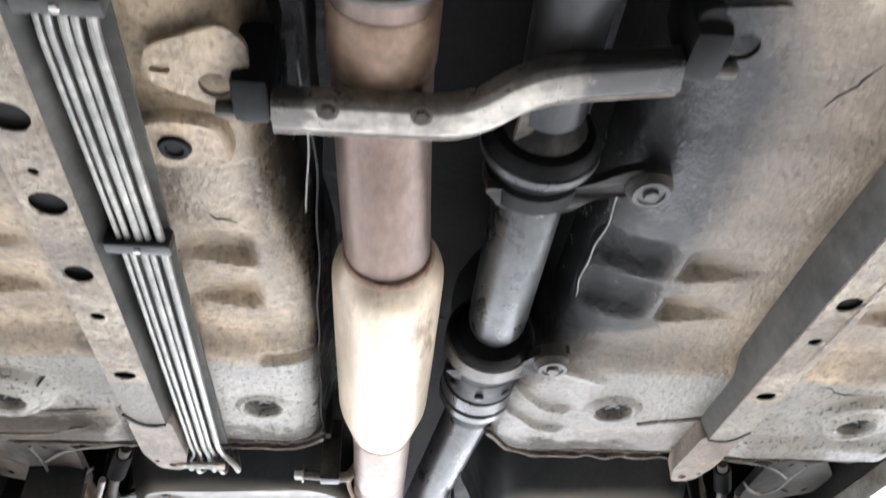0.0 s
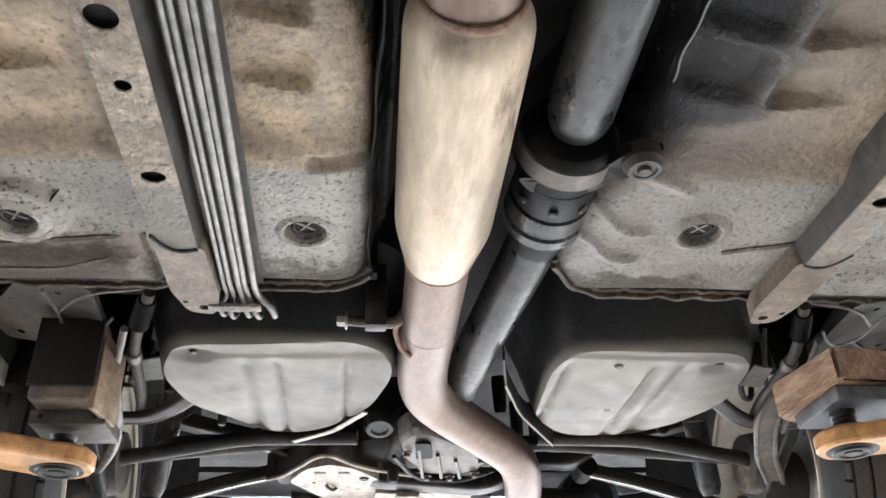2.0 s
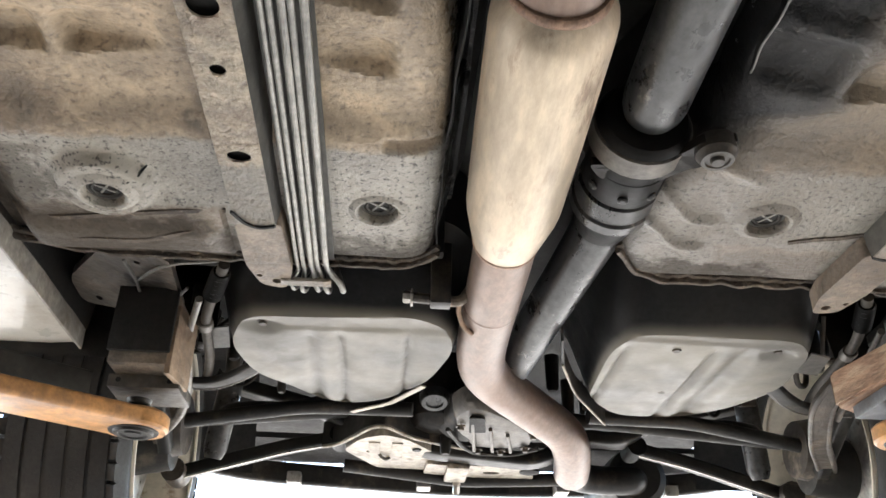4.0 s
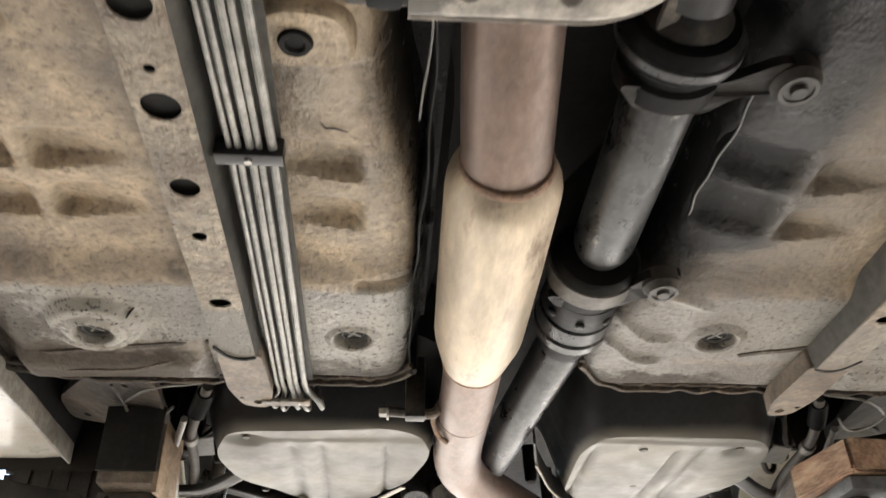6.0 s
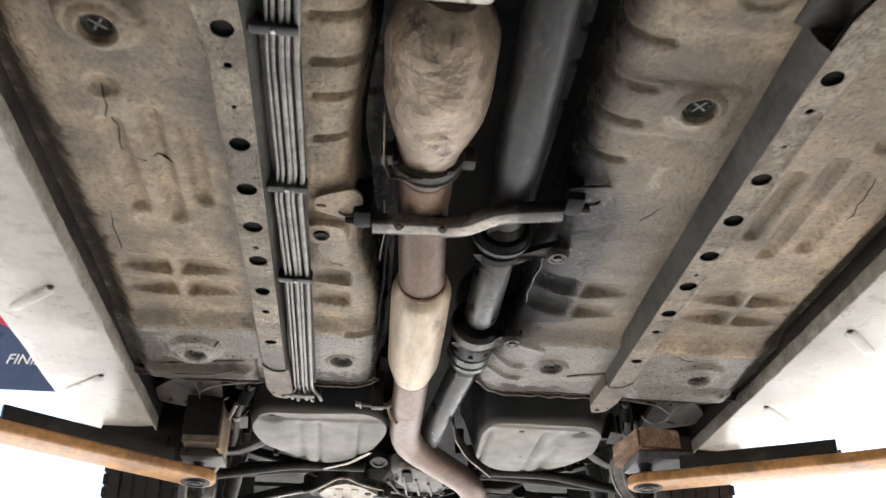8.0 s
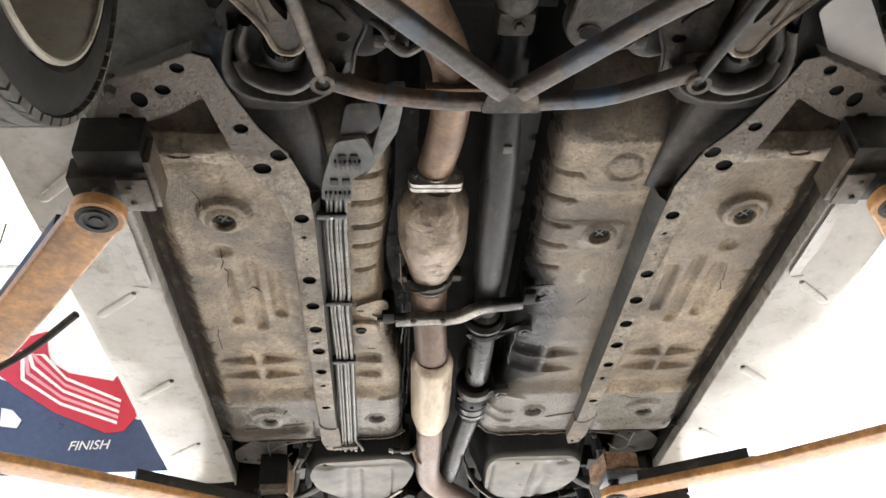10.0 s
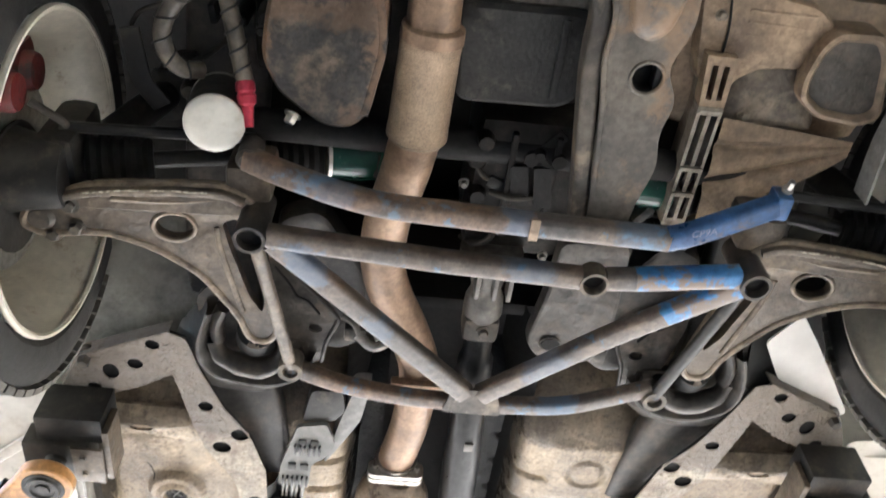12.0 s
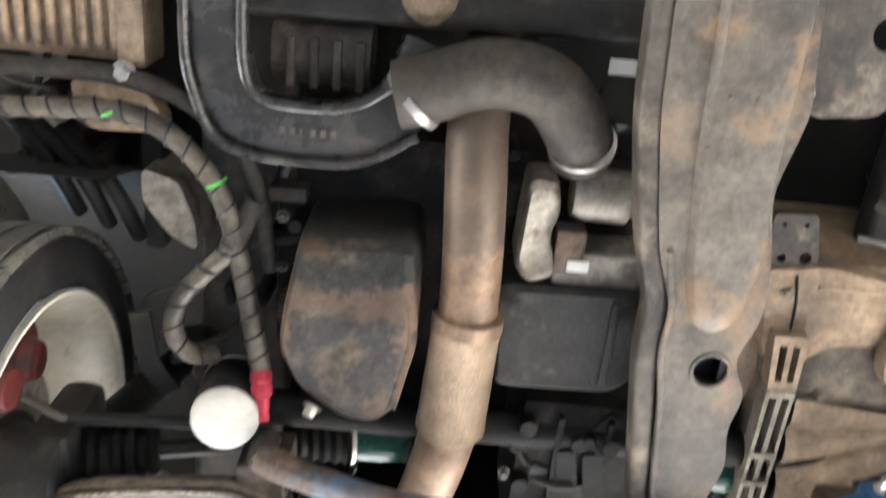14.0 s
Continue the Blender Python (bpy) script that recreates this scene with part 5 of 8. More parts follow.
for _x, _y, _dz in ((0.041, 0.735, 0.0), (0.046, 1.105, -0.016)):
    _b = part("centre_bearing", lathe((_x, _y, ZP), (_x, _y + 0.12, ZP), [(0, 0.032), (0.0, 0.048), (0.008, 0.054), (0.028, 0.056), (0.034, 0.050), (0.038, 0.044), (0.046, 0.044), (0.05, 0.049), (0.07, 0.049), (0.075, 0.036)], 32), RUBBER, car, "black rubber centre bearing")
    part("bearing_ring", lathe((_x, _y + 0.012, ZP), (_x, _y + 0.05, ZP), [(0, 0.0535), (0.002, 0.0575), (0.010 + 0.020 * (_y > 1), 0.0578), (0.012 + 0.020 * (_y > 1), 0.0535)], 32), GREY_CAST if _y > 1 else SHAFT, _b)
    _out = rounded([(-0.012, _y + 0.048), (0.01, _y + 0.078), (0.075, _y + 0.082), (0.10, _y + 0.062), (0.168, _y + 0.06), (0.170, _y + 0.032), (0.13, _y + 0.022), (0.09, _y + 0.04), (0.03, _y + 0.05)], 0.01, 3)
    _bx, _by = 0.150, _y + 0.046
    if _y > 1:
        _out = rounded([(-0.012, _y + 0.048), (0.01, _y + 0.078), (0.075, _y + 0.070), (0.10, _y + 0.035), (0.138, _y + 0.016), (0.142, _y - 0.018), (0.102, _y - 0.02), (0.085, _y + 0.012), (0.03, _y + 0.05)], 0.01, 3)
        _bx, _by = 0.119, _y - 0.001
    part("bearing_bracket", plate(_out, 1.836, 1.847, [circle(0.052, _y + 0.070, 0.008, 16, 0.0045)], lambda x, y: 0.16 * max(0, x - 0.07) + _dz * min(1, max(0, (x - 0.06) / 0.05))), GREASE, _b, "grimy black bearing bracket with mounting ear")
    part("bearing_bolt", lathe((_bx, _by, 1.832 + _dz * 1.3), (_bx, _by, 1.9), [(0, 0.0), (0, 0.007), (0.005, 0.008), (0.005, 0.013), (0.003, 0.014), (0.003, 0.018), (0.008, 0.020), (0.012, 0.023), (0.03, 0.023)], 26), HORN, _b)
_j = part("shaft_joint", lathe((0.047, 1.226, ZP), (0.0485, 1.29, ZP), [(0, 0.046), (0.003, 0.0515), (0.030, 0.0525), (0.033, 0.0500), (0.037, 0.0500), (0.040, 0.0535), (0.056, 0.0535), (0.062, 0.042)], 40), SHAFT, car, "grey flanged shaft joint with bolts")
part("joint_drum", lathe((0.047, 1.172, ZP), (0.0475, 1.23, ZP), [(0, 0.046), (0.004, 0.0495), (0.05, 0.0505), (0.056, 0.047)], 40), RUBBER, _j, "black drum between bearing and flange")
part("joint_neck", lathe((0.0485, 1.286, 1.8715), (0.0483, 1.34, 1.870), [(0, 0.043), (0.03, 0.0405), (0.05, 0.0365)], 32), RUBBER, _j, "black neck behind the flange")
for _a in (215, 262, 305):
    part("drum_bolt", lathe((0.047 + 0.049 * math.cos(radians(_a)), 1.204, ZP + 0.049 * math.sin(radians(_a))), (0.047 + 0.06 * math.cos(radians(_a)), 1.204, ZP + 0.06 * math.sin(radians(_a))), [(0, 0.0065), (0.003, 0.0065), (0.005, 0.004), (0.005, 0.0)], 12), BLACK_STEEL, _j)
for _k in range(6):
    _a = math.pi * 2 * _k / 6
    part("joint_bolt", bolt((0.047 + 0.04 * math.cos(_a), 1.171, ZP + 0.04 * math.sin(_a)), (0, -1, 0), 0.006, 0.006), BLACK_STEEL, _j)
_y0 = part("shaft_yoke", lathe((0.039, 0.63, ZP), (0.041, 0.75, ZP), [(0, 0.026), (0.02, 0.03), (0.03, 0.02), (0.08, 0.02), (0.10, 0.04)], 20), BLACK_STEEL, car, "universal joint yoke ahead of the bearing")
for _a in (40, 220):
    _c, _s = math.cos(radians(_a)), math.sin(radians(_a))
    part("yoke_arm", flat_bar([(0.04 + 0.024 * _c, 0.66, ZP + 0.024 * _s), (0.04 + 0.030 * _c, 0.73, ZP + 0.030 * _s)], 0.016, 0.010), GRIMY, _y0)

# ---- fuel tanks ----
def resampled(points, n):
    pts = [Vector(p) for p in points]
    ends = [0.0]
    for a, b in zip(pts, pts[1:] + pts[:1]):
        ends.append(ends[-1] + (b - a).length)
    out = []
    for k in range(n):
        d = ends[-1] * k / n
        i = max(j for j in range(len(pts)) if ends[j] <= d + 1e-9)
        t = (d - ends[i]) / max(1e-9, ends[i + 1] - ends[i])
        out.append(pts[i].lerp(pts[(i + 1) % len(pts)], t))
    return out


def tank(top, base, z0, z1, label, grooves, plug, ledge):
    """A moulded tank: a tall rounded body that rolls into a smaller dusty underside with shallow grooves."""
    n = 120
    t_ring, b_ring = resampled(rounded(top, 0.07, 7), n), resampled(rounded(base, 0.045, 6), n)
    rings = [(t_ring, z1), (t_ring, z0 + 0.135)]
    for f, drop in ((0.15, 0.012), (0.32, 0.034), (0.50, 0.062), (0.68, 0.090), (0.84, 0.114), (0.93, 0.126), (0.98, 0.1312)):
        rings.append(([p.lerp(q, f) for p, q in zip(t_ring, b_ring)], z0 + 0.135 - drop))
    mid = sum(b_ring, Vector((0, 0))) / n
    for k in range(0, 31):
        rings.append(([mid + (q - mid) * (1 - k / 30.5) for q in b_ring], None))
    bm = bmesh.new()
    rows = []
    for ring, height in rings:
        row = []
        for p in ring:
            z = height
            if z is None:
                z = z0 + 0.0025 - 0.0015 * math.sin(17 * p.x + 9 * p.y)
                for gx, gw in grooves:
                    z += 0.007 * math.exp(-((p.x - gx) / gw) ** 2) * min(1, max(0, (p.y - 1.58) / 0.05))
                d = math.hypot((p.x - plug[0]) / 1.5, p.y - plug[1])
                z += 0.010 * max(0.0, 1 - d / 0.024)
                z -= 0.003 * min(1, max(0, (p.y - ledge) / 0.008)) * min(1, max(0, (1.86 - p.y) / 0.06))
            row.append(bm.verts.new((p.x, p.y, z)))
        rows.append(row)
    for a, b in zip(rows, rows[1:]):
        for k in range(n):
            bm.faces.new((a[k], a[(k + 1) % n], b[(k + 1) % n], b[k]))
    bm.faces.new(rows[-1])
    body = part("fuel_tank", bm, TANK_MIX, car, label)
    px, py = plug
    part("tank_bolt", lathe((px, py, z0 + 0.003), (px, py, z0 + 0.03), [(0, 0.0), (0, 0.006), (0.004, 0.007), (0.005, 0.011), (0.01, 0.011)], 12), GRIMY, body)
    return body


_left = tank([(-0.475, 1.455), (-0.15, 1.455), (-0.088, 1.56), (-0.092, 1.68), (-0.145, 1.83), (-0.235, 1.95), (-0.36, 1.97), (-0.515, 1.81), (-0.53, 1.56)],
             [(-0.455, 1.556), (-0.192, 1.540), (-0.138, 1.585), (-0.126, 1.655), (-0.160, 1.795), (-0.228, 1.905), (-0.30, 1.946), (-0.355, 1.928), (-0.465, 1.785), (-0.490, 1.66)],
             1.806, 2.05, "grey dusty moulded fuel tank beside the exhaust", [(-0.359, 0.011), (-0.311, 0.008), (-0.203, 0.006)], (-0.429, 1.589), 1.585)
part("tank_guard", flat_bar([(-0.300, 1.962, 1.798), (-0.226, 1.902, 1.798), (-0.168, 1.808, 1.800)], 0.012, 0.003, 0.02), CAST_LIGHT, _left, "thin bright tank guard edge")
part("tank_clip", box((-0.175, 1.462, 1.80), (-0.145, 1.486, 1.90), 0.003), BLACK_STEEL, _left)
part("tank_clip_bolt", tube([(-0.20, 1.474, 1.812), (-0.13, 1.474, 1.808), (-0.115, 1.47, 1.83)], 0.008, 10, 0.01), GRIMY, _left)
part("clip_nut", bolt((-0.20, 1.474, 1.812), (-1, 0, 0), 0.009, 0.012), STEEL, _left)
_right = tank([(0.115, 1.455), (0.44, 1.455), (0.502, 1.56), (0.512, 1.76), (0.45, 1.92), (0.34, 1.985), (0.20, 1.98), (0.095, 1.88), (0.070, 1.60)],
              [(0.150, 1.566), (0.405, 1.552), (0.450, 1.60), (0.468, 1.755), (0.424, 1.878), (0.338, 1.950), (0.215, 1.946), (0.138, 1.850), (0.128, 1.63)],
              1.806, 2.05, "grey dusty moulded fuel tank beside the propeller shaft", [(0.152, 0.006), (0.296, 0.007), (0.345, 0.016)], (0.399, 1.609), 1.575)
for _x, _y in ((0.231, 1.609), (0.262, 1.80)):
    part("tank_dot", lathe((_x, _y, 1.800), (_x, _y, 1.83), [(0.0035, 0.0), (0.0035, 0.006), (0.006, 0.008)], 14), GRIMY, _right)
part("guard_edge", tube([(0.062, 1.696, 1.8065), (0.106, 1.813, 1.7995), (0.200, 1.975, 1.7965)], 0.0022, 6, 0.03), CAST_LIGHT, _right, "pale worn edge of the guard")
part("tank_guard", flat_bar([(0.048, 1.62, 1.835), (0.062, 1.696, 1.825), (0.106, 1.813, 1.818), (0.200, 1.975, 1.815)], 0.004, 0.036, 0.03), BLACK_STEEL, _right, "thin black tank guard edge")

# ---- rear axle ----
_o = [(-0.165, 2.08), (-0.01, 2.08), (0.045, 2.17), (0.06, 2.33), (0.02, 2.42), (-0.20, 2.42), (-0.235, 2.33), (-0.215, 2.17)]
_bm = bmesh.new()
_rows = []
for _s, _z in ((1.0, 1.98), (1.0, 1.87), (0.97, 1.845), (0.86, 1.828), (0.60, 1.822), (0.1, 1.82)):
    _rows.append([_bm.verts.new((-0.088 + (x + 0.088) * _s, 2.26 + (y - 2.26) * _s, _z)) for x, y in rounded(_o, 0.03, 4)])
for _a, _b in zip(_rows, _rows[1:]):
    for _k in range(len(_a)):
        _bm.faces.new((_a[_k], _a[(_k + 1) % len(_a)], _b[(_k + 1) % len(_a)], _b[_k]))
_bm.faces.new(_rows[-1])
_diff = part("rear_differential", _bm, GREASE, car, "grimy cast rear differential")
part("pinion_nose", lathe((-0.05, 2.02, 1.87), (-0.07, 2.14, 1.87), [(0, 0.03), (0.01, 0.045), (0.05, 0.05), (0.12, 0.07)], 20), BLACK_STEEL, _diff)
_cv = mound(rounded([(-0.105, 1.985), (-0.080, 1.925), (-0.045, 1.930), (0.075, 2.050), (0.090, 2.170), (0.050, 2.205), (-0.040, 2.205), (-0.085, 2.100)], 0.02, 4), [(1.0, 1.850), (0.97, 1.818), (0.90, 1.806), (0.80, 1.803), (0.2, 1.801)], 0.0, 2.09)
_cc = roughen(part("casing_cover", _cv, GREY_CAST, _diff, "silver ribbed cover of the differential"), 0.002, 25)
for _x in (-0.035, 0.005, 0.045):
    part("casting_rib", flat_bar([(_x - 0.025, 2.005 + 0.9 * (_x + 0.035), 1.800), (_x - 0.004, 2.185, 1.797)], 0.007, 0.010), GREY_CAST, _cc)
part("cover_window", plate(rounded([(-0.070, 1.965), (-0.040, 1.965), (-0.028, 2.055), (-0.062, 2.060)], 0.006, 3), 1.7955, 1.800), DARK, _cc, "dark window in the cover")
for _x, _y in ((-0.03, 2.19), (0.02, 2.192), (0.07, 2.165), (0.072, 2.07), (-0.082, 2.03)):
    part("cover_bolt", bolt((_x, _y, 1.800), (0, 0, -1), 0.007, 0.008), GRIMY, _cc)
_rim = [(-0.105, 2.075, 1.806), (-0.070, 2.165, 1.800), (-0.035, 2.216, 1.798), (0.050, 2.218, 1.798), (0.100, 2.175, 1.802)]
part("cover_rim", tube(_rim, 0.005, 8, 0.02), BLACK_STEEL, _cc)
part("pinion_cap", lathe((-0.137, 2.008, 1.838), (-0.137, 2.03, 1.90), [(0.004, 0.0), (0.004, 0.016), (0.0, 0.018), (0.0, 0.026), (0.006, 0.030), (0.02, 0.031)], 26), SHAFT, _diff, "round grey cap beside the pinion")
_st = roughen(part("subframe_strap", plate(rounded([(-0.135, 2.300), (-0.100, 2.312), (0.105, 2.300), (0.125, 2.400), (-0.020, 2.412), (-0.140, 2.396)], 0.012, 3), 1.795, 1.806, [circle(0.020, 2.365, 0.020, 20, 0.012)]), CAST_LIGHT, _diff, "rusty pale strap under the differential"), 0.003, 18)
part("strap_lug", box((-0.090, 2.290, 1.782), (-0.038, 2.420, 1.796), 0.005), CAST_LIGHT, _st)
part("strap_bolt", bolt((-0.058, 2.425, 1.785), (0, 0.3, -1), 0.009, 0.022), STEEL, _st)
part("strap_bush", lathe((0.108, 2.345, 1.790), (0.108, 2.345, 1.85), [(0, 0.0), (0, 0.012), (0.004, 0.024), (0.03, 0.026)], 20), RUBBER, _st)
for _x in (-0.255, -0.205):
    part("cover_emboss", box((_x - 0.013, 2.175, 1.8005), (_x + 0.011, 2.345, 1.8028), 0.001), CAST_LIGHT, _st)
part("differential_mount", lathe((-0.165, 2.12, 1.885), (-0.165, 2.18, 1.885), [(0, 0.012), (0, 0.028), (0.006, 0.034), (0.03, 0.034)], 22), BLACK_STEEL, _diff)
_sub = part("rear_subframe", flat_bar([(-0.62, 2.24, 1.95), (-0.36, 2.22, 1.88), (-0.31, 2.22, 1.845), (-0.24, 2.24, 1.88), (-0.16, 2.26, 1.815), (0.12, 2.28, 1.80), (0.22, 2.26, 1.86), (0.30, 2.22, 1.835), (0.36, 2.22, 1.88), (0.62, 2.24, 1.95)], 0.06, 0.03, 0.05), BLACK_STEEL, car, "black pressed rear subframe")
_lip = [(-0.37, 2.235, 1.806), (-0.335, 2.212, 1.806), (-0.300, 2.15, 1.806), (-0.262, 2.078, 1.806), (-0.235, 2.066, 1.806), (-0.177, 2.142, 1.806), (-0.10, 2.19, 1.806), (-0.046, 2.213, 1.806)]
part("subframe_web", flat_bar([(x, y + 0.006, z + 0.03) for x, y, z in _lip], 0.012, 0.055, 0.03), BLACK_STEEL, _sub)
part("subframe_lip", tube(_lip, 0.0042, 10, 0.03), CAST_LIGHT, _sub, "bright worn lip of the subframe")
part("cross_tube", tube([(-0.33, 2.40, 1.81), (-0.05, 2.43, 1.79), (0.30, 2.40, 1.80)], 0.016, 12), BLACK_STEEL, _sub)
_pan = plate(rounded([(-0.325, 2.245), (-0.285, 2.155), (-0.235, 2.120), (-0.185, 2.150), (-0.118, 2.250), (-0.110, 2.385), (-0.25, 2.385)], 0.02, 3), 1.803, 1.83, [circle(-0.27, 2.25, 0.005, 10), circle(-0.21, 2.24, 0.004, 10)])
part("subframe_cover", _pan, CAST_LIGHT, _sub, "pale dusty cover plate under the subframe")
for _side in (-1, 1):
    _arm = part("rear_lower_arm", flat_bar([(_side * 0.335, 2.25, 1.832), (_side * 0.45, 2.26, 1.81), (_side * 0.69, 2.28, 1.745)], 0.035, 0.028, 0.05), BLACK_STEEL, car, "black pressed rear lateral arm")
    part("arm_edge", flat_bar([(_side * 0.34, 2.232, 1.812), (_side * 0.45, 2.242, 1.792), (_side * 0.68, 2.262, 1.73)], 0.006, 0.004), STEEL, _arm)
    part("arm_bush", lathe((_side * 0.335, 2.22, 1.832), (_side * 0.335, 2.29, 1.832), [(0, 0.010), (0, 0.022), (0.07, 0.022), (0.07, 0.01)], 16), RUBBER, _arm)
    part("arm_joint", lathe((_side * 0.69, 2.24, 1.745), (_side * 0.69, 2.31, 1.745), [(0, 0.012), (0, 0.026), (0.07, 0.026), (0.07, 0.012)], 16), GRIMY, _arm)
    part("toe_link", tube([(_side * 0.18, 2.03, 1.83), (_side * 0.40, 2.06, 1.838), (_side * 0.66, 2.08, 1.80)], 0.015, 12), BLACK_STEEL, car, "black rear toe link rod")
    _stab = [(_side * 0.20, 2.17, 1.90), (_side * 0.37, 2.18, 1.895), (_side * 0.45, 2.17, 1.87), (_side * 0.50, 2.08, 1.84), (_side * 0.56, 2.10, 1.84), (_side * 0.60, 2.2, 1.86)]
    part("anti_roll_bar", tube(_stab, 0.012, 12, 0.03), BLACK_STEEL, car, "black bent rear anti-roll bar")
    if _side > 0:
        _pts = [(0.530, 1.655, 1.792), (0.513, 1.715, 1.766), (0.546, 1.800, 1.752), (0.586, 1.890, 1.747), (0.650, 2.000, 1.746), (0.700, 2.095, 1.755)]
        _up = part("rear_upright", flat_bar(_pts, 0.040, 0.016, 0.05), SUBFRAME, car, "grimy curved cast rear trailing link")
        for _d in (-0.018, 0.016):
            part("link_edge", tube([(x + _d, y, z - 0.006) for x, y, z in _pts], 0.0050, 8, 0.05), SUBFRAME, _up)
    else:
        _pts = [(-0.553, 1.640, 1.800), (-0.564, 1.730, 1.766), (-0.590, 1.846, 1.757), (-0.627, 1.940, 1.757), (-0.687, 2.063, 1.760), (-0.720, 2.150, 1.765)]
        _up = part("rear_hose", tube(_pts, 0.0085, 12, 0.05), GREY_SHIELD, car, "grey bent rear hose in a corrugated sleeve")
    part("hub_flange", lathe((_side * 0.64, 2.10, 1.80), (_side * 0.72, 2.10, 1.80), [(0, 0.03), (0.0, 0.06), (0.05, 0.07), (0.06, 0.05)], 20), GRIMY, car, "grimy rear hub flange")
    part("trailing_arm", flat_bar([(_side * 0.62, 1.50, 1.92), (_side * 0.65, 1.72, 1.89), (_side * 0.665, 1.92, 1.82), (_side * 0.665, 2.06, 1.74)], 0.025, 0.035, 0.08), BLACK_STEEL, car, "curved dusty rear trailing arm")
    part("drive_shaft", tube([(_side * 0.12 - 0.09, 2.2, 1.89), (_side * 0.62, 2.12, 1.82)], 0.015, 14), BLACK_STEEL, car, "black rear drive shaft")
    _sp = part("rear_damper", lathe((_side * 0.60, 2.2, 1.76), (_side * 0.55, 2.12, 2.08), [(0, 0.018), (0.02, 0.026), (0.18, 0.026), (0.18, 0.012), (0.30, 0.012)], 16), SHAFT, car, "grey rear damper strut")
    _hose = [(_side * x, y, z) for x, y, z in ((0.470, 1.445, 1.835), (0.506, 1.547, 1.822), (0.523, 1.610, 1.820), (0.541, 1.770, 1.818), (0.566, 1.875, 1.815))]
    part("brake_hose", tube(_hose, 0.0085, 12, 0.05), HOSE, car, "black rubber rear brake hose")
    part("hose_boot", lathe(_hose[0], _hose[1], [(0.02 + d, 0.0115 + (0.0035 if (k % 2) else 0)) for k, d in enumerate(np.linspace(0, 0.07, 13).tolist())], 16), RUBBER, car, "black ribbed rubber boot")
    part("hose_ferrule", lathe(_hose[2], _hose[3], [(0, 0.010), (0.002, 0.0125), (0.022, 0.0125), (0.025, 0.010)], 14), GREY_CAST, car, "grey hose ferrule")
    _rod = [(_side * x, y, z) for x, y, z in ((0.509, 1.495, 1.803), (0.546, 1.615, 1.800), (0.556, 1.670, 1.795), (0.570, 1.78, 1.76))]
    part("level_rod", tube(_rod, 0.0055, 10, 0.03), GREY_CAST, car, "slim grey rod beside the boot")
    _wire = [(_side * x, y, 1.832) for x, y in ((0.609, 1.440), (0.606, 1.507), (0.612, 1.548), (0.588, 1.580), (0.560, 1.560), (0.535, 1.52))]
    part("sensor_wire", tube(_wire, 0.0024, 8, 0.03), TUBES, car, "thin looping sensor wire")
    _wire = [(_side * x, y, z) for x, y, z in ((0.607, 1.507, 1.833), (0.571, 1.466, 1.834), (0.536, 1.449, 1.836), (0.495, 1.446, 1.838), (0.450, 1.452, 1.850))]
    part("sensor_wire", tube(_wire, 0.0024, 8, 0.03), TUBES, car, "thin looping sensor wire")
    _bar = [(_side * x, y, z) for x, y, z in ((0.625, 1.815, 1.79), (0.595, 1.842, 1.800), (0.545, 1.850, 1.803), (0.499, 1.815, 1.806), (0.455, 1.772, 1.815))]
    _tb = part("tank_strap_bar", flat_bar(_bar, 0.030, 0.014, 0.03), BLACK_STEEL, car, "black bent bar ending at the tank")
    part("bar_edge", tube([(x, y + 0.013, z - 0.007) for x, y, z in _bar], 0.002, 6, 0.03), GREY_CAST, _tb, "pale worn edge")
    part("bracket_tag", plate([(_side * x, y) for x, y in ((0.505, 1.70), (0.545, 1.715), (0.560, 1.80), (0.515, 1.79))], 1.850, 1.853), PLASTIC, car, "pale plastic tag beside the tank")
    _wh = plate([(_side * x, y) for x, y in ((0.50, 1.42), (0.75, 1.42), (0.75, 1.78), (0.69, 1.66), (0.60, 1.60), (0.50, 1.62))], 1.90, 1.915, (), lambda x, y: 0.3 * max(0, y - 1.55))
    part("rear_wheelhouse", _wh, DARK, car)
    part("wheelhouse_wall", box((_side * 0.750 - 0.006, 1.43, 1.845), (_side * 0.750 + 0.006, 1.86, 2.2), 0.002), DARK, car)
    _o = [(_side * x, y) for x, y in ((0.545, 1.435), (0.640, 1.435), (0.738, 1.585), (0.742, 1.675), (0.630, 1.658), (0.562, 1.632))]
    _wl = plate(rounded(_o, 0.02, 3), 1.850, 1.866, [circle(_side * 0.705, 1.640, 0.006, 12), circle(_side * 0.60, 1.47, 0.005, 10)], lambda x, y: 0.20 * (abs(x) - 0.63))
    _jb = roughen(part("jacking_bracket", _wl, GREY_SHIELD if _side < 0 else RAIL_SIDE, car, "dusty pressed panel ahead of the rear wheel"), 0.002, 20)
    part("panel_rib", tube([(_side * x, y, 1.853) for x, y in ((0.565, 1.50), (0.60, 1.575), (0.66, 1.625))], 0.006, 8, 0.04), GREY_SHIELD if _side < 0 else RAIL_SIDE, _jb)

clutter([(-0.60, -0.46, 1.72, 2.12, 1.87, 12), (0.46, 0.60, 1.72, 2.12, 1.87, 12), (-0.36, -0.15, 1.98, 2.14, 1.88, 8), (0.08, 0.36, 2.0, 2.2, 1.88, 10), (-0.25, 0.06, 2.12, 2.4, 1.79, 8)], 11, car)
# rear bumper with its reinforcement behind the axle
_bm = flat_bar([(-0.90, 2.55, 1.93), (-0.72, 2.82, 1.90), (0.0, 2.92, 1.895), (0.72, 2.82, 1.90), (0.90, 2.55, 1.93)], 0.03, 0.06, 0.2)
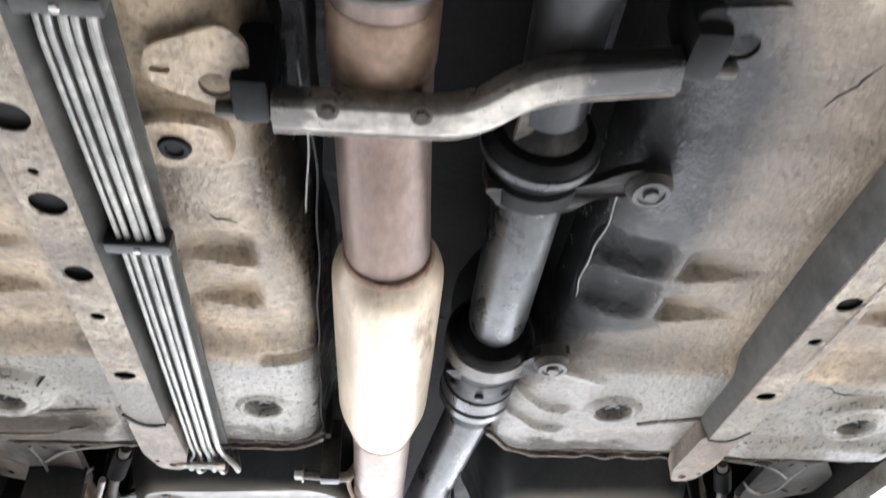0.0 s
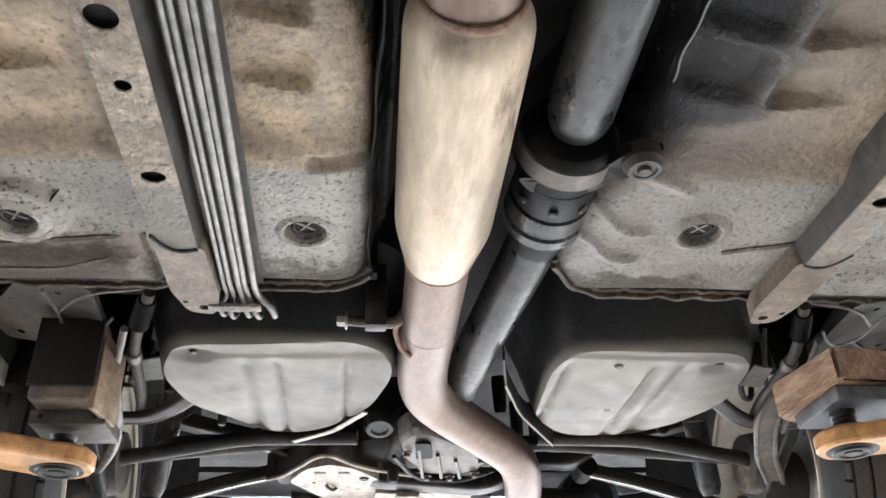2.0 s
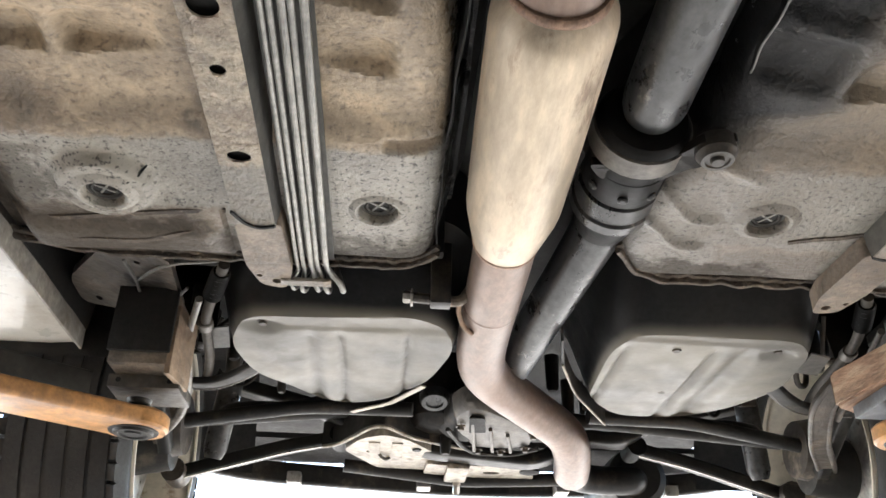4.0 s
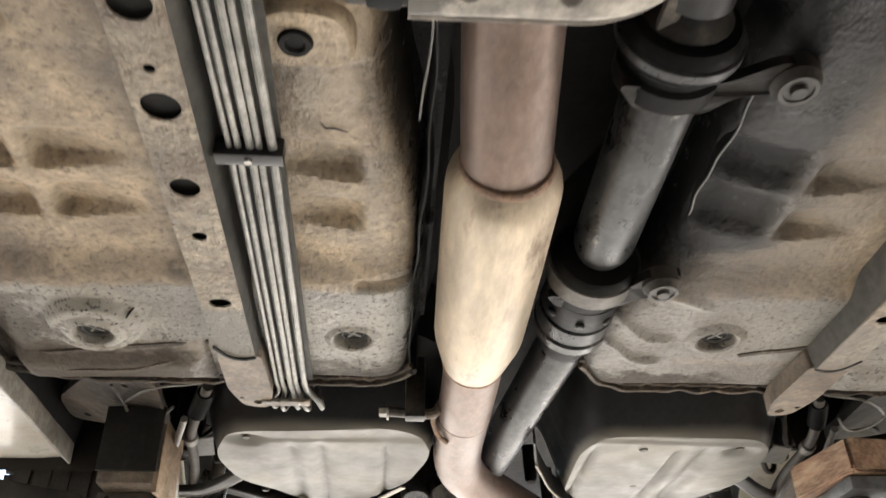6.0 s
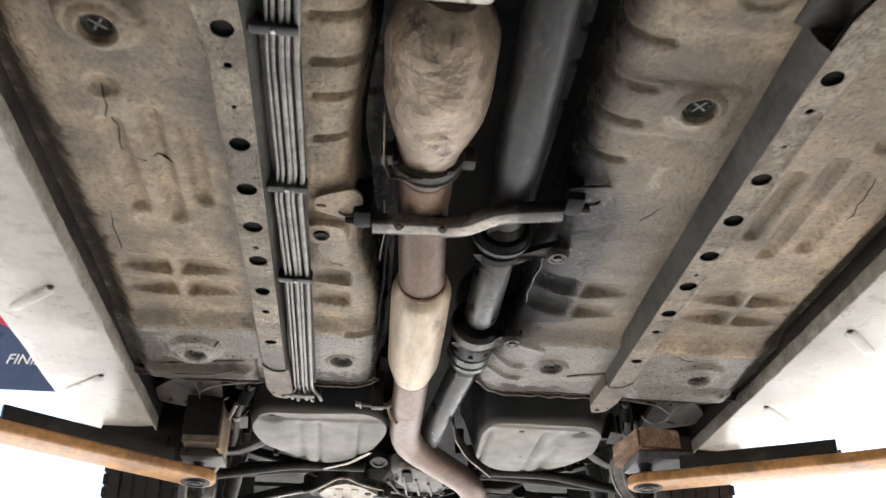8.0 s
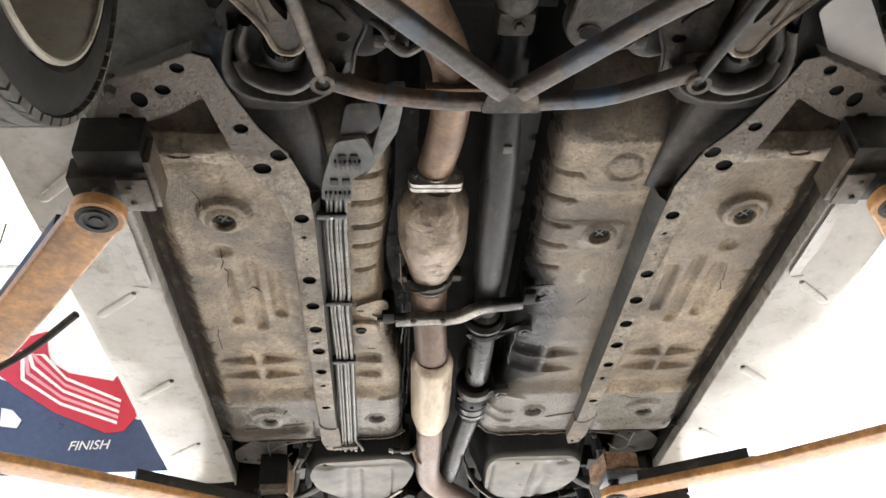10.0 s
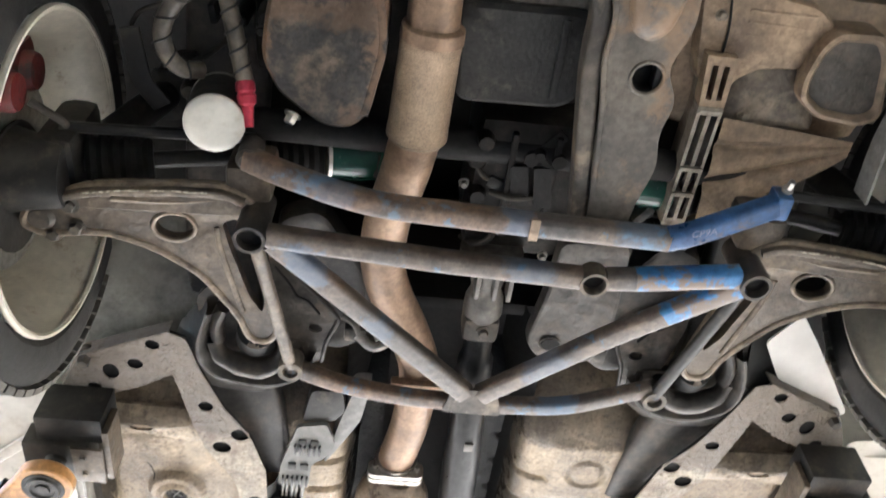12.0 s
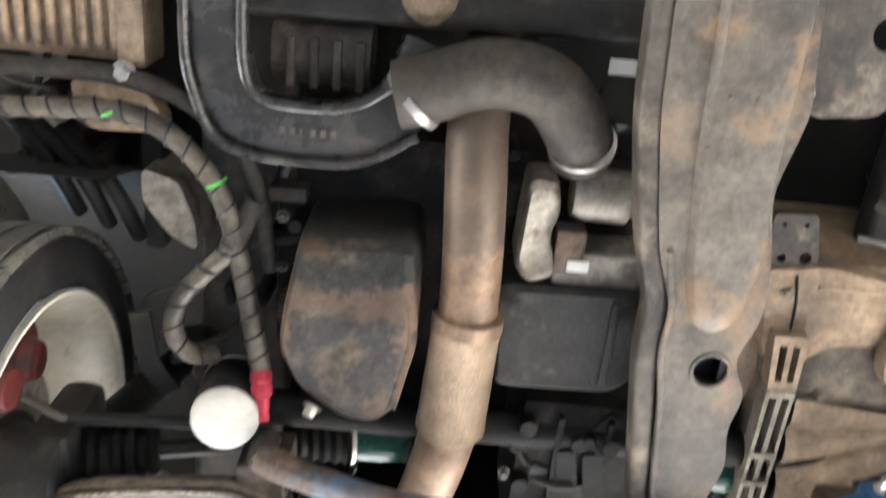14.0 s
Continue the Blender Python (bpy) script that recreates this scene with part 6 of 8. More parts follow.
_bump = part("rear_bumper", _bm, BLACK_STEEL, car, "black lower edge of the rear bumper")
for _x in (-0.49, -0.12, 0.28, 0.60):
    part("bumper_clip", box((_x - 0.02, 2.80, 1.862), (_x + 0.02, 2.86, 1.895), 0.006), STEEL, _bump)
part("rear_valance", plate([(-0.80, 2.62), (0.80, 2.62), (0.74, 2.86), (-0.74, 2.86)], 1.935, 1.95), DARK, car)


# ---- wheels ----
def wheel(side, y, z, caliper, dust):
    w = new("wheel")
    w.parent = car
    w["label"] = "cream painted wheel with a road tyre"
    x0 = side * 0.672
    x1 = side * 0.885
    a, b = (x0, y, z), (x1, y, z)
    bm = lathe(a, b, [(0.012, 0.243), (0.0, 0.255), (-0.002, 0.285), (0.008, 0.312), (0.03, 0.322), (0.10, 0.325), (0.18, 0.322), (0.205, 0.312), (0.215, 0.28), (0.213, 0.25), (0.20, 0.243)], 64, caps=False)
    tyre = part("tyre", bm, TYRE, w, "black road tyre with a dusty tread")
    ribs = []
    for d0, d1 in ((0.020, 0.048), (0.055, 0.084), (0.091, 0.119), (0.126, 0.155), (0.162, 0.190)):
        ribs += [(d0 - 0.0015, 0.3205), (d0, 0.3265), (d1, 0.3265), (d1 + 0.0015, 0.3205)]
    blocks = lathe(a, b, ribs, 72, caps=False)
    for d, lean in ((0.0155, 10), (0.1945, -10)):
        for k in range(60):
            an = 2 * math.pi * k / 60
            c = Vector((x0 + side * d, y + 0.3185 * math.cos(an), z + 0.3185 * math.sin(an)))
            m = Matrix.Translation(c) @ Matrix.Rotation(an, 4, "X") @ Matrix.Rotation(radians(-lean * side * 1.6), 4, "Z") @ Matrix.Diagonal((0.026, 0.011, 0.0275, 1))
            bmesh.ops.create_cube(blocks, size=1.0, matrix=m)
    part("tread", blocks, dust, tyre, "dusty tread blocks" if dust is TREAD else "")
    rim = part("rim", lathe(a, b, [(0.0, 0.236), (0.0, 0.244), (0.006, 0.245), (0.012, 0.236), (0.035, 0.226), (0.06, 0.216), (0.12, 0.205), (0.165, 0.20), (0.172, 0.12), (0.17, 0.0)], 56, caps=False), CREAM, w, "cream painted deep rim with rust specks")
    lip = lathe(a, b, [(0.002, 0.236), (-0.003, 0.239), (-0.003, 0.2435), (0.002, 0.2455)], 56, caps=False)
    part("rim_lip", lip, CREAM, rim)
    part("brake_disc", lathe((x0 + side * 0.075, y, z), (x0 + side * 0.2, y, z), [(0, 0.06), (0, 0.150), (0.022, 0.150), (0.022, 0.05)], 40), STEEL, w, "worn steel brake disc")
    part("hub", lathe((x0 - side * 0.01, y, z), (x0 + side * 0.2, y, z), [(0, 0.02), (0, 0.05), (0.06, 0.06), (0.10, 0.07), (0.17, 0.07)], 24), BLACK_STEEL, w)
    if caliper:
        bm = box((min(x0 + side * 0.05, x0 + side * 0.14), y - 0.175, z - 0.03), (max(x0 + side * 0.05, x0 + side * 0.14), y - 0.11, z + 0.10), 0.016)
        for dz in (-0.015, 0.055):
            lathe((x0 + side * 0.035, y - 0.135, z + dz), (x0 + side * 0.15, y - 0.135, z + dz), [(0, 0.018), (0, 0.026), (0.01, 0.03), (0.11, 0.03)], 18, bm)
        part("brake_caliper", bm, RED, w, "red painted brake caliper")
        part("brake_hose", tube([(x0 + side * 0.03, y - 0.115, z + 0.0), (x0 - side * 0.01, y - 0.09, z + 0.0), (x0 - side * 0.0, y - 0.06, z + 0.04), (x0 - side * 0.03, y + 0.0, z + 0.05)], 0.006, 10, 0.02), HOSE, w)
        part("dust_shield", plate(circle(0, 0, 0.10, 24), 0, 0.002), BLACK_STEEL, w).matrix_world = pose(x0 + side * 0.07, y + 0.03, z, 0, 90, 0)
    return w


wheel(-1, -0.54, 1.765, True, TREAD)
wheel(1, -0.54, 1.765, True, TREAD)
wheel(-1, 2.11, 1.76, False, TYRE)
wheel(1, 2.11, 1.76, False, TYRE)
for _side in (-1, 1):
    # inner wheel arches of the front
    _bm = bmesh.new()
    _prev = None
    for _a in np.linspace(24, 178, 24):
        _y, _z = -0.54 + 0.40 * math.cos(radians(_a)), 1.80 + 0.42 * math.sin(radians(_a))
        _row = [_bm.verts.new((_side * x, _y, _z + dz)) for x, dz in ((0.50 + 0.10 * abs(math.cos(radians(_a))), -0.02), (0.60, 0.0), (0.88, 0.0))]
        if _prev:
            for _i in range(2):
                _bm.faces.new((_prev[_i], _prev[_i + 1], _row[_i + 1], _row[_i]))
        _prev = _row
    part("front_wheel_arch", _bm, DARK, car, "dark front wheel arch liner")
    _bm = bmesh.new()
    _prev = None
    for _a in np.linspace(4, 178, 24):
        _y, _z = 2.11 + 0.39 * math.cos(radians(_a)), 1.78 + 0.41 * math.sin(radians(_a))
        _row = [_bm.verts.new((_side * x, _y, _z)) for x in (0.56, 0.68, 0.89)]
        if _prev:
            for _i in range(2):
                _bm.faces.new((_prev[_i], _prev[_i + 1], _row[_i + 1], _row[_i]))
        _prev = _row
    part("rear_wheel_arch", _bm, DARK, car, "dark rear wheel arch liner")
    _lin = plate([(_side * x, y) for x, y in ((0.50, -0.20), (0.495, -0.34), (0.66, -0.42), (0.72, -0.24), (0.745, -0.06), (0.62, -0.06))], 1.835, 1.845, (), lambda x, y: 0.45 * max(0, -0.12 - y) + (0.7 * (x - 0.60) if x > 0 else 0))
    part("splash_panel", _lin, SPLASH if _side < 0 else DARK, car, "dusty splash panel behind the front wheel")
    if _side > 0:
        _flap = plate(rounded([(0.520, -0.285), (0.566, -0.356), (0.619, -0.289), (0.690, -0.195), (0.750, -0.112), (0.712, -0.100), (0.640, -0.140), (0.575, -0.198)], 0.012, 3), 1.828, 1.832, (), lambda x, y: 0.10 * max(0, x - 0.62))
        part("wing_flap", _flap, PRINT_WHITE, car, "white painted wing flap behind the front wheel")
    part("splash_clip", bolt((_side * 0.70, -0.13, 1.822), (0, 0, -1), 0.012, 0.03), GRIMY, car)

# ---- front suspension ----
for _side in (-1, 1):
    _o = [(0.735, -0.462), (0.715, -0.50), (0.629, -0.537), (0.436, -0.545), (0.392, -0.525), (0.386, -0.45), (0.350, -0.275), (0.366, -0.240), (0.402, -0.243), (0.415, -0.290), (0.482, -0.384), (0.55, -0.43), (0.618, -0.455), (0.70, -0.445)]
    _out = rounded([(_side * x, y) for x, y in _o], 0.03, 4)
    _slot = rounded([(_side * x, y) for x, y in ((0.441, -0.478), (0.418, -0.490), (0.406, -0.462), (0.375, -0.330), (0.379, -0.304), (0.400, -0.336), (0.429, -0.428))], 0.008, 3)
    _drop = lambda x, y: -0.10 * max(0, abs(x) - 0.45)
    _arm = part("lower_control_arm", plate(_out, 1.766, 1.785, [circle(_side * 0.512, -0.468, 0.030, 22, 0.024), _slot], _drop), BROWN, car, "brown dusty pressed front control arm")
    _edge = [(x, y, 1.768 + _drop(x, y)) for x, y in _out]
    part("arm_flange", tube(_edge + _edge[:1], 0.0066, 8, 0.004), ARM_EDGE, _arm, "rolled flange of the arm")
    for _rp in ([(0.60, -0.515), (0.52, -0.512), (0.45, -0.52)], [(0.449, -0.470), (0.446, -0.436), (0.431, -0.375), (0.412, -0.305)]):
        part("arm_rib", tube([(_side * x, y, 1.767 + _drop(x, y)) for x, y in _rp], 0.0055, 8, 0.03), ARM_EDGE, _arm)
    _fl = [(_side * x, y, 1.762 + _drop(x, y)) for x, y in ((0.70, -0.508), (0.629, -0.530), (0.53, -0.537), (0.436, -0.538), (0.405, -0.525))]
    part("front_flange", flat_bar(_fl, 0.012, 0.022, 0.02), BROWN, _arm, "deep turned-down front flange")
    part("flange_wear", tube([(_side * x, y, 1.7515 + _drop(x, y)) for x, y in ((0.640, -0.530), (0.572, -0.5395), (0.520, -0.541), (0.447, -0.541))], 0.0016, 6, 0.02), WEAR, _arm, "chipped pale edge")
    _ring = [(x, y, 1.766 + _drop(x, y)) for x, y in circle(_side * 0.512, -0.468, 0.032, 20, 0.026)]
    part("hole_flange", tube(_ring + _ring[:1], 0.004, 8, 0.004), ARM_EDGE, _arm)
    _bj = part("ball_joint", lathe((_side * 0.705, -0.474, 1.735), (_side * 0.705, -0.474, 1.84), [(0, 0.0), (0, 0.016), (0.012, 0.026), (0.03, 0.028), (0.05, 0.018), (0.09, 0.016)], 20), GRIMY, _arm, "grimy ball joint with its bolts")
    for _x, _y in ((0.66, -0.50), (0.655, -0.46), (0.69, -0.445)):
        part("joint_bolt", bolt((_side * _x, _y, 1.746), (0, 0, -1), 0.010, 0.010), GRIMY, _arm)
    part("rear_bush", lathe((_side * 0.388, -0.262, 1.79), (_side * 0.394, -0.225, 1.80), [(0, 0.01), (0, 0.018), (0.03, 0.022), (0.04, 0.03)], 18), BROWN, _arm)
    # subframe horn round the rear bush
    _horn = [(0.47, -0.31), (0.505, -0.27), (0.50, -0.20), (0.46, -0.155), (0.38, -0.135), (0.31, -0.15), (0.305, -0.185), (0.37, -0.19), (0.42, -0.205), (0.452, -0.25)]
    _hn = part("subframe_horn", plate(rounded([(_side * x, y) for x, y in _horn], 0.015, 3), 1.835, 1.85, [circle(_side * 0.477, -0.225, 0.006, 12)]), GRIMY, car, "dark curved horn of the front subframe")
    _rim = [(0.478, -0.262), (0.490, -0.226), (0.499, -0.181), (0.491, -0.141), (0.468, -0.119), (0.419, -0.103), (0.358, -0.107), (0.312, -0.134), (0.300, -0.165)]
    _path = bend([(x, y, 0) for x, y in _rim], 0.03, 5)
    _bm = bmesh.new()
    _rows = []
    for _k, _p in enumerate(_path):
        _o = Vector((_p.x - 0.400, _p.y + 0.225, 0)).normalized()
        _w = 0.12 + 0.80 * math.sin(math.pi * _k / (len(_path) - 1)) ** 1.3
        _rows.append([_bm.verts.new((_side * (_p.x + _o.x * d), _p.y + _o.y * d, z)) for d, z in ((-0.030, 1.846), (-0.014, 1.822), (-0.005, 1.801), (0.0, 1.796), (0.004, 1.796), (0.016 * _w, 1.805), (0.040 * _w, 1.822), (0.075 * _w, 1.838), (0.105 * _w, 1.862))])
    for _a, _b in zip(_rows, _rows[1:]):
        for _i in range(8):
            _bm.faces.new((_a[_i], _a[_i + 1], _b[_i + 1], _b[_i]))
    roughen(part("horn_skirt", _bm, HORN, _hn, "dusty dark skirt of the horn with a worn lip"), 0.002, 22)
    _cup = bend([(_side * x, y, z) for x, y, z in ((0.472, -0.190, 1.815), (0.462, -0.164, 1.806), (0.428, -0.150, 1.800), (0.388, -0.142, 1.800), (0.352, -0.160, 1.805), (0.345, -0.19, 1.815))], 0.02, 5)
    _fat = [0.75 + 0.35 * math.sin(math.pi * k / (len(_cup) - 1)) for k in range(len(_cup))]
    roughen(part("bush_cup", sweep(_cup, [(u * 1.05, v * 1.2) for u, v in ring_profile(0.0175, 16)], _fat), HORN, _hn, "grimy worn cast bush cup"), 0.0016, 55)
    roughen(part("cup_wall", sweep(bend([(_side * x, y, z) for x, y, z in ((0.455, -0.262, 1.825), (0.470, -0.225, 1.822), (0.466, -0.190, 1.820))], 0.02, 5), [(u, v * 1.5) for u, v in ring_profile(0.013, 12)]), HORN, _hn), 0.0016, 55)
    part("bush_rubber", lathe((_side * 0.393, -0.245, 1.795), (_side * 0.398, -0.185, 1.832), [(0, 0.018), (0.012, 0.034), (0.055, 0.038)], 24), RUBBER, _hn)
    part("bush_washer", lathe((_side * 0.391, -0.252, 1.790), (_side * 0.394, -0.22, 1.809), [(0, 0.010), (0, 0.021), (0.005, 0.023), (0.02, 0.023)], 22), BROWN, _hn)
    _body = [(0.375, -0.43), (0.30, -0.46), (0.21, -0.33), (0.19, -0.19), (0.245, -0.135), (0.34, -0.16), (0.36, -0.26)]
    _sb = part("front_subframe", mound(rounded([(_side * x, y) for x, y in _body], 0.03, 4), [(1.0, 1.905), (0.985, 1.878), (0.95, 1.868), (0.88, 1.866), (0.80, 1.870), (0.5, 1.872), (0.1, 1.872)], _side * 0.285, -0.29), HORN, car, "brown grimy pressed front subframe plate")
    _o = [(_side * x, y) for x, y in ((0.388, -0.380), (0.350, -0.335), (0.300, -0.290), (0.254, -0.245), (0.262, -0.222), (0.276, -0.190), (0.282, -0.137), (0.324, -0.130), (0.350, -0.175), (0.374, -0.290))]
    _web = roughen(part("subframe_web", plate(rounded(_o, 0.012, 3), 1.838, 1.842, [circle(_side * 0.296, -0.217, 0.0125, 20, 0.010)], lambda x, y: 0.22 * max(0, -0.25 - y)), SUBFRAME, _sb, "dusty web plate with a round hole"), 0.002, 30)
    part("web_edge", tube([(_side * x, y, 1.838 + 0.22 * max(0, -0.25 - y)) for x, y in ((0.388, -0.380), (0.350, -0.335), (0.300, -0.290), (0.254, -0.245), (0.262, -0.222), (0.276, -0.190), (0.282, -0.137))], 0.004, 8, 0.015), HORN, _sb, "turned dark edge of the web")
    part("web_crease", tube([(_side * x, y, 1.8365 + 0.22 * max(0, -0.25 - y)) for x, y in ((0.372, -0.335), (0.345, -0.305), (0.332, -0.282), (0.312, -0.276), (0.290, -0.252))], 0.0022, 6, 0.008), DARK, _sb, "dark wavy seam")
    part("recess_bracket", box((min(_side * 0.205, _side * 0.245), -0.215, 1.845), (max(_side * 0.205, _side * 0.245), -0.185, 1.872), 0.006), GRIMY, _sb)
    part("recess_tab", tube([(_side * 0.25, -0.235, 1.858), (_side * 0.225, -0.225, 1.850), (_side * 0.215, -0.195, 1.846), (_side * 0.19, -0.180, 1.856)], 0.006, 8, 0.015), GREY_CAST, _sb)
    # pivot eye of the arm
    _pv = part("arm_pivot", lathe((_side * 0.388, -0.497, 1.700), (_side * 0.388, -0.497, 1.83), [(0.02, 0.0), (0.02, 0.018), (0.0, 0.019), (0.0, 0.0240), (0.02, 0.0245), (0.11, 0.0245)], 26), HORN, car, "grimy tubular pivot sleeve")
    part("pivot_core", lathe((_side * 0.388, -0.497, 1.716), (_side * 0.388, -0.497, 1.74), [(0, 0.0), (0, 0.0185), (0.01, 0.0185)], 20), DARK, _pv)
    part("front_anchor", box((_side * 0.40 - 0.035, -0.58, 1.765), (_side * 0.40 + 0.035, -0.52, 1.85), 0.012), BROWN, car)
    part("front_strut", lathe((_side * 0.66, -0.53, 1.86), (_side * 0.57, -0.50, 2.30), [(0, 0.022), (0.02, 0.028), (0.25, 0.028), (0.25, 0.05), (0.26, 0.05), (0.26, 0.012), (0.44, 0.012)], 18), BLACK_STEEL, car, "black front suspension strut")
    part("front_knuckle", box((_side * 0.68 - 0.03, -0.60, 1.76), (_side * 0.68 + 0.03, -0.48, 1.90), 0.02), BLACK_STEEL, car, "grimy cast front knuckle")
    # driveshaft with ribbed boot
    _ds = part("drive_shaft", tube([(_side * 0.34, -0.545, 1.885), (_side * 0.66, -0.54, 1.80)], 0.013, 14), BLACK_STEEL, car, "black front drive shaft")
    _rib = [(k * 0.008, 0.030 + 0.0018 * k * 0.4 + (0.006 if k % 2 else 0)) for k in range(13)]
    part("outer_boot", lathe((_side * 0.555, -0.541, 1.828), (_side * 0.66, -0.54, 1.80), _rib, 20), RUBBER, _ds, "black ribbed joint boot")
    _rib = [(k * 0.008, 0.022 + 0.0016 * k + (0.005 if k % 2 else 0)) for k in range(12)]
    part("inner_boot", lathe((_side * 0.39, -0.545, 1.872), (_side * 0.29, -0.546, 1.897), _rib, 20), RUBBER, _ds, "black ribbed joint boot")
    part("boot_band", lathe((_side * 0.298, -0.546, 1.895), (_side * 0.29, -0.546, 1.897), [(0, 0.043), (0.006, 0.043)], 24), STEEL, _ds, "bright steel boot band")
    part("inner_joint", lathe((_side * 0.29, -0.546, 1.897), (_side * 0.15, -0.547, 1.915), [(0, 0.040), (0.075, 0.042), (0.08, 0.05), (0.12, 0.05)], 24), GREEN, _ds, "dark green joint housing")
    _tr = part("tie_rod", tube([(_side * 0.40, -0.585, 1.85), (_side * 0.68, -0.60, 1.80)], 0.009, 10), BLACK_STEEL, car, "black steering tie rod")
part("steering_rack", lathe((-0.42, -0.60, 1.875), (0.42, -0.60, 1.875), [(0, 0.02), (0.02, 0.026), (0.82, 0.026), (0.84, 0.02)], 20), DARK, car, "black steering rack tube")

# ---- the blue brace ----
_brace = new("brace_frame")
_brace.parent = car
_brace["label"] = "blue painted tubular brace frame, chipped and rusty"
part("brace_tube", flat_bar([(-0.365, -0.495, 1.722), (-0.10, -0.478, 1.722), (0.119, -0.4710, 1.722)], 0.033, 0.030, 0.05), BLUE_WORN, _brace, "worn blue and brown tube")
part("brace_tube", flat_bar([(0.159, -0.4730, 1.722), (0.205, -0.478, 1.722)], 0.033, 0.030), BLUE_WORN, _brace, "worn blue and brown tube")
part("brace_tube", flat_bar([(0.2045, -0.478, 1.722), (0.365, -0.502, 1.722)], 0.0335, 0.031), BLUE, _brace, "blue painted tube with chips")
part("brace_sleeve", lathe((0.139, -0.470, 1.7045), (0.139, -0.470, 1.745), [(0.018, 0.0), (0.018, 0.0170), (0.0, 0.0180), (0.0, 0.0225), (0.034, 0.0225)], 28), GRIMY, _brace)
part("sleeve_core", lathe((0.139, -0.470, 1.7215), (0.139, -0.470, 1.74), [(0, 0.0), (0, 0.0178), (0.004, 0.0178)], 20), DARK, _brace)
part("brace_diagonal", flat_bar([(-0.358, -0.486, 1.724), (-0.015, -0.145, 1.778)], 0.036, 0.028), BLUE_WORN, _brace, "worn blue and brown tube")
part("brace_diagonal", flat_bar([(0.378, -0.486, 1.7235), (0.275, -0.399, 1.738)], 0.036, 0.028), BLUE, _brace, "blue painted tube with chips")
part("brace_diagonal", flat_bar([(0.277, -0.4005, 1.7375), (0.205, -0.339, 1.7475), (0.012, -0.145, 1.778)], 0.0355, 0.028), BLUE_WORN, _brace)
part("rear_brace_tube", flat_bar([(-0.335, -0.166, 1.792), (-0.25, -0.135, 1.787), (-0.13, -0.116, 1.786), (0.02, -0.113, 1.786)], 0.030, 0.026, 0.05), RUST_BAR, _brace, "rusty brown tube with blue remains")
part("rear_brace_tube", flat_bar([(0.018, -0.113, 1.786), (0.17, -0.122, 1.786), (0.325, -0.183, 1.792)], 0.030, 0.026, 0.05), BLUE_WORN, _brace)
part("brace_gusset", plate(rounded([(-0.04, -0.165), (0.04, -0.165), (0.055, -0.105), (-0.055, -0.105)], 0.01, 3), 1.766, 1.771), GRIMY, _brace)
for _side in (-1, 1):
    part("brace_strut", tube([(_side * 0.386, -0.485, 1.728), (_side * 0.332, -0.172, 1.785)], 0.0115, 14), BROWN if _side < 0 else BLACK_STEEL, _brace, "worn brown slim brace strut")
    part("brace_eye", lathe((_side * 0.332, -0.166, 1.772), (_side * 0.332, -0.166, 1.82), [(0.01, 0.0), (0.01, 0.012), (0, 0.014), (0, 0.022), (0.04, 0.022)], 20), GRIMY, _brace)
_front = new("front_brace_bar")
_front.parent = car
_front["label"] = "bent blue and rusty front brace bar"
part("bar_tube", flat_bar([(-0.398, -0.607, 1.752), (-0.355, -0.601, 1.733), (-0.222, -0.568, 1.722), (0.03, -0.562, 1.72)], 0.033, 0.032, 0.06), RUST_BAR, _front, "rusty brown tube with blue remains")
part("bar_tube", flat_bar([(0.028, -0.562, 1.72), (0.235, -0.558, 1.722)], 0.033, 0.032, 0.05), BLUE_WORN, _front)
part("bar_tube", flat_bar([(0.232, -0.558, 1.722), (0.26, -0.565, 1.724), (0.39, -0.617, 1.75)], 0.033, 0.032, 0.03), BLUE_DEEP, _front, "blue painted bar end")
part("bar_clip", box((0.02, -0.582, 1.700), (0.034, -0.545, 1.704), 0.001), CAST, _front)
part("bar_end", box((0.385, -0.64, 1.735), (0.41, -0.60, 1.775), 0.005), BLUE_DEEP, _front)
part("bar_bolt", bolt((0.40, -0.645, 1.752), (0, -1, -0.3), 0.006, 0.016), STEEL, _front)
part("bar_lug", lathe((-0.396, -0.608, 1.738), (-0.396, -0.608, 1.80), [(0, 0.0), (0, 0.012), (0.006, 0.018), (0.05, 0.018)], 16), GRIMY, _front)
_mark = lettering("CP9A", 0.016, 0.0003, PRINT_DULL, _front)
_mark.matrix_world = Matrix.Translation((0.262, -0.574, 1.7066)) @ Matrix.Rotation(radians(-17), 4, "Z") @ Matrix.Diagonal((1, -1, -1, 1))

# ---- engine bay from below ----
_o = [(-0.362, -0.902), (-0.226, -0.911), (-0.214, -0.880), (-0.213, -0.772), (-0.228, -0.680), (-0.255, -0.654), (-0.294, -0.656), (-0.361, -0.700), (-0.385, -0.752), (-0.380, -0.807)]
_pts = rounded(_o, 0.016, 5)
_cx, _cy = -0.285, -0.79
_bm = bmesh.new()
_rows = []
for _s, _z in ((1.03, 1.93), (1.02, 1.825), (1.0, 1.795), (0.97, 1.785)):
    _rows.append([_bm.verts.new((_cx + (x - _cx) * _s, _cy + (y - _cy) * _s, _z)) for x, y in _pts])
for _a, _b in zip(_rows, _rows[1:]):
    for _k in range(len(_pts)):
        _bm.faces.new((_a[_k], _a[(_k + 1) % len(_pts)], _b[(_k + 1) % len(_pts)], _b[_k]))
_bm.faces.new(_rows[-1])
# Walls blacker than the underside: their shade is in the colour.
_sump = part("engine_sump", _bm, BLACK_STEEL, car, "oil sump with brown rust marks, walls blackened for shade")
_bm = bmesh.new()
_rows = []
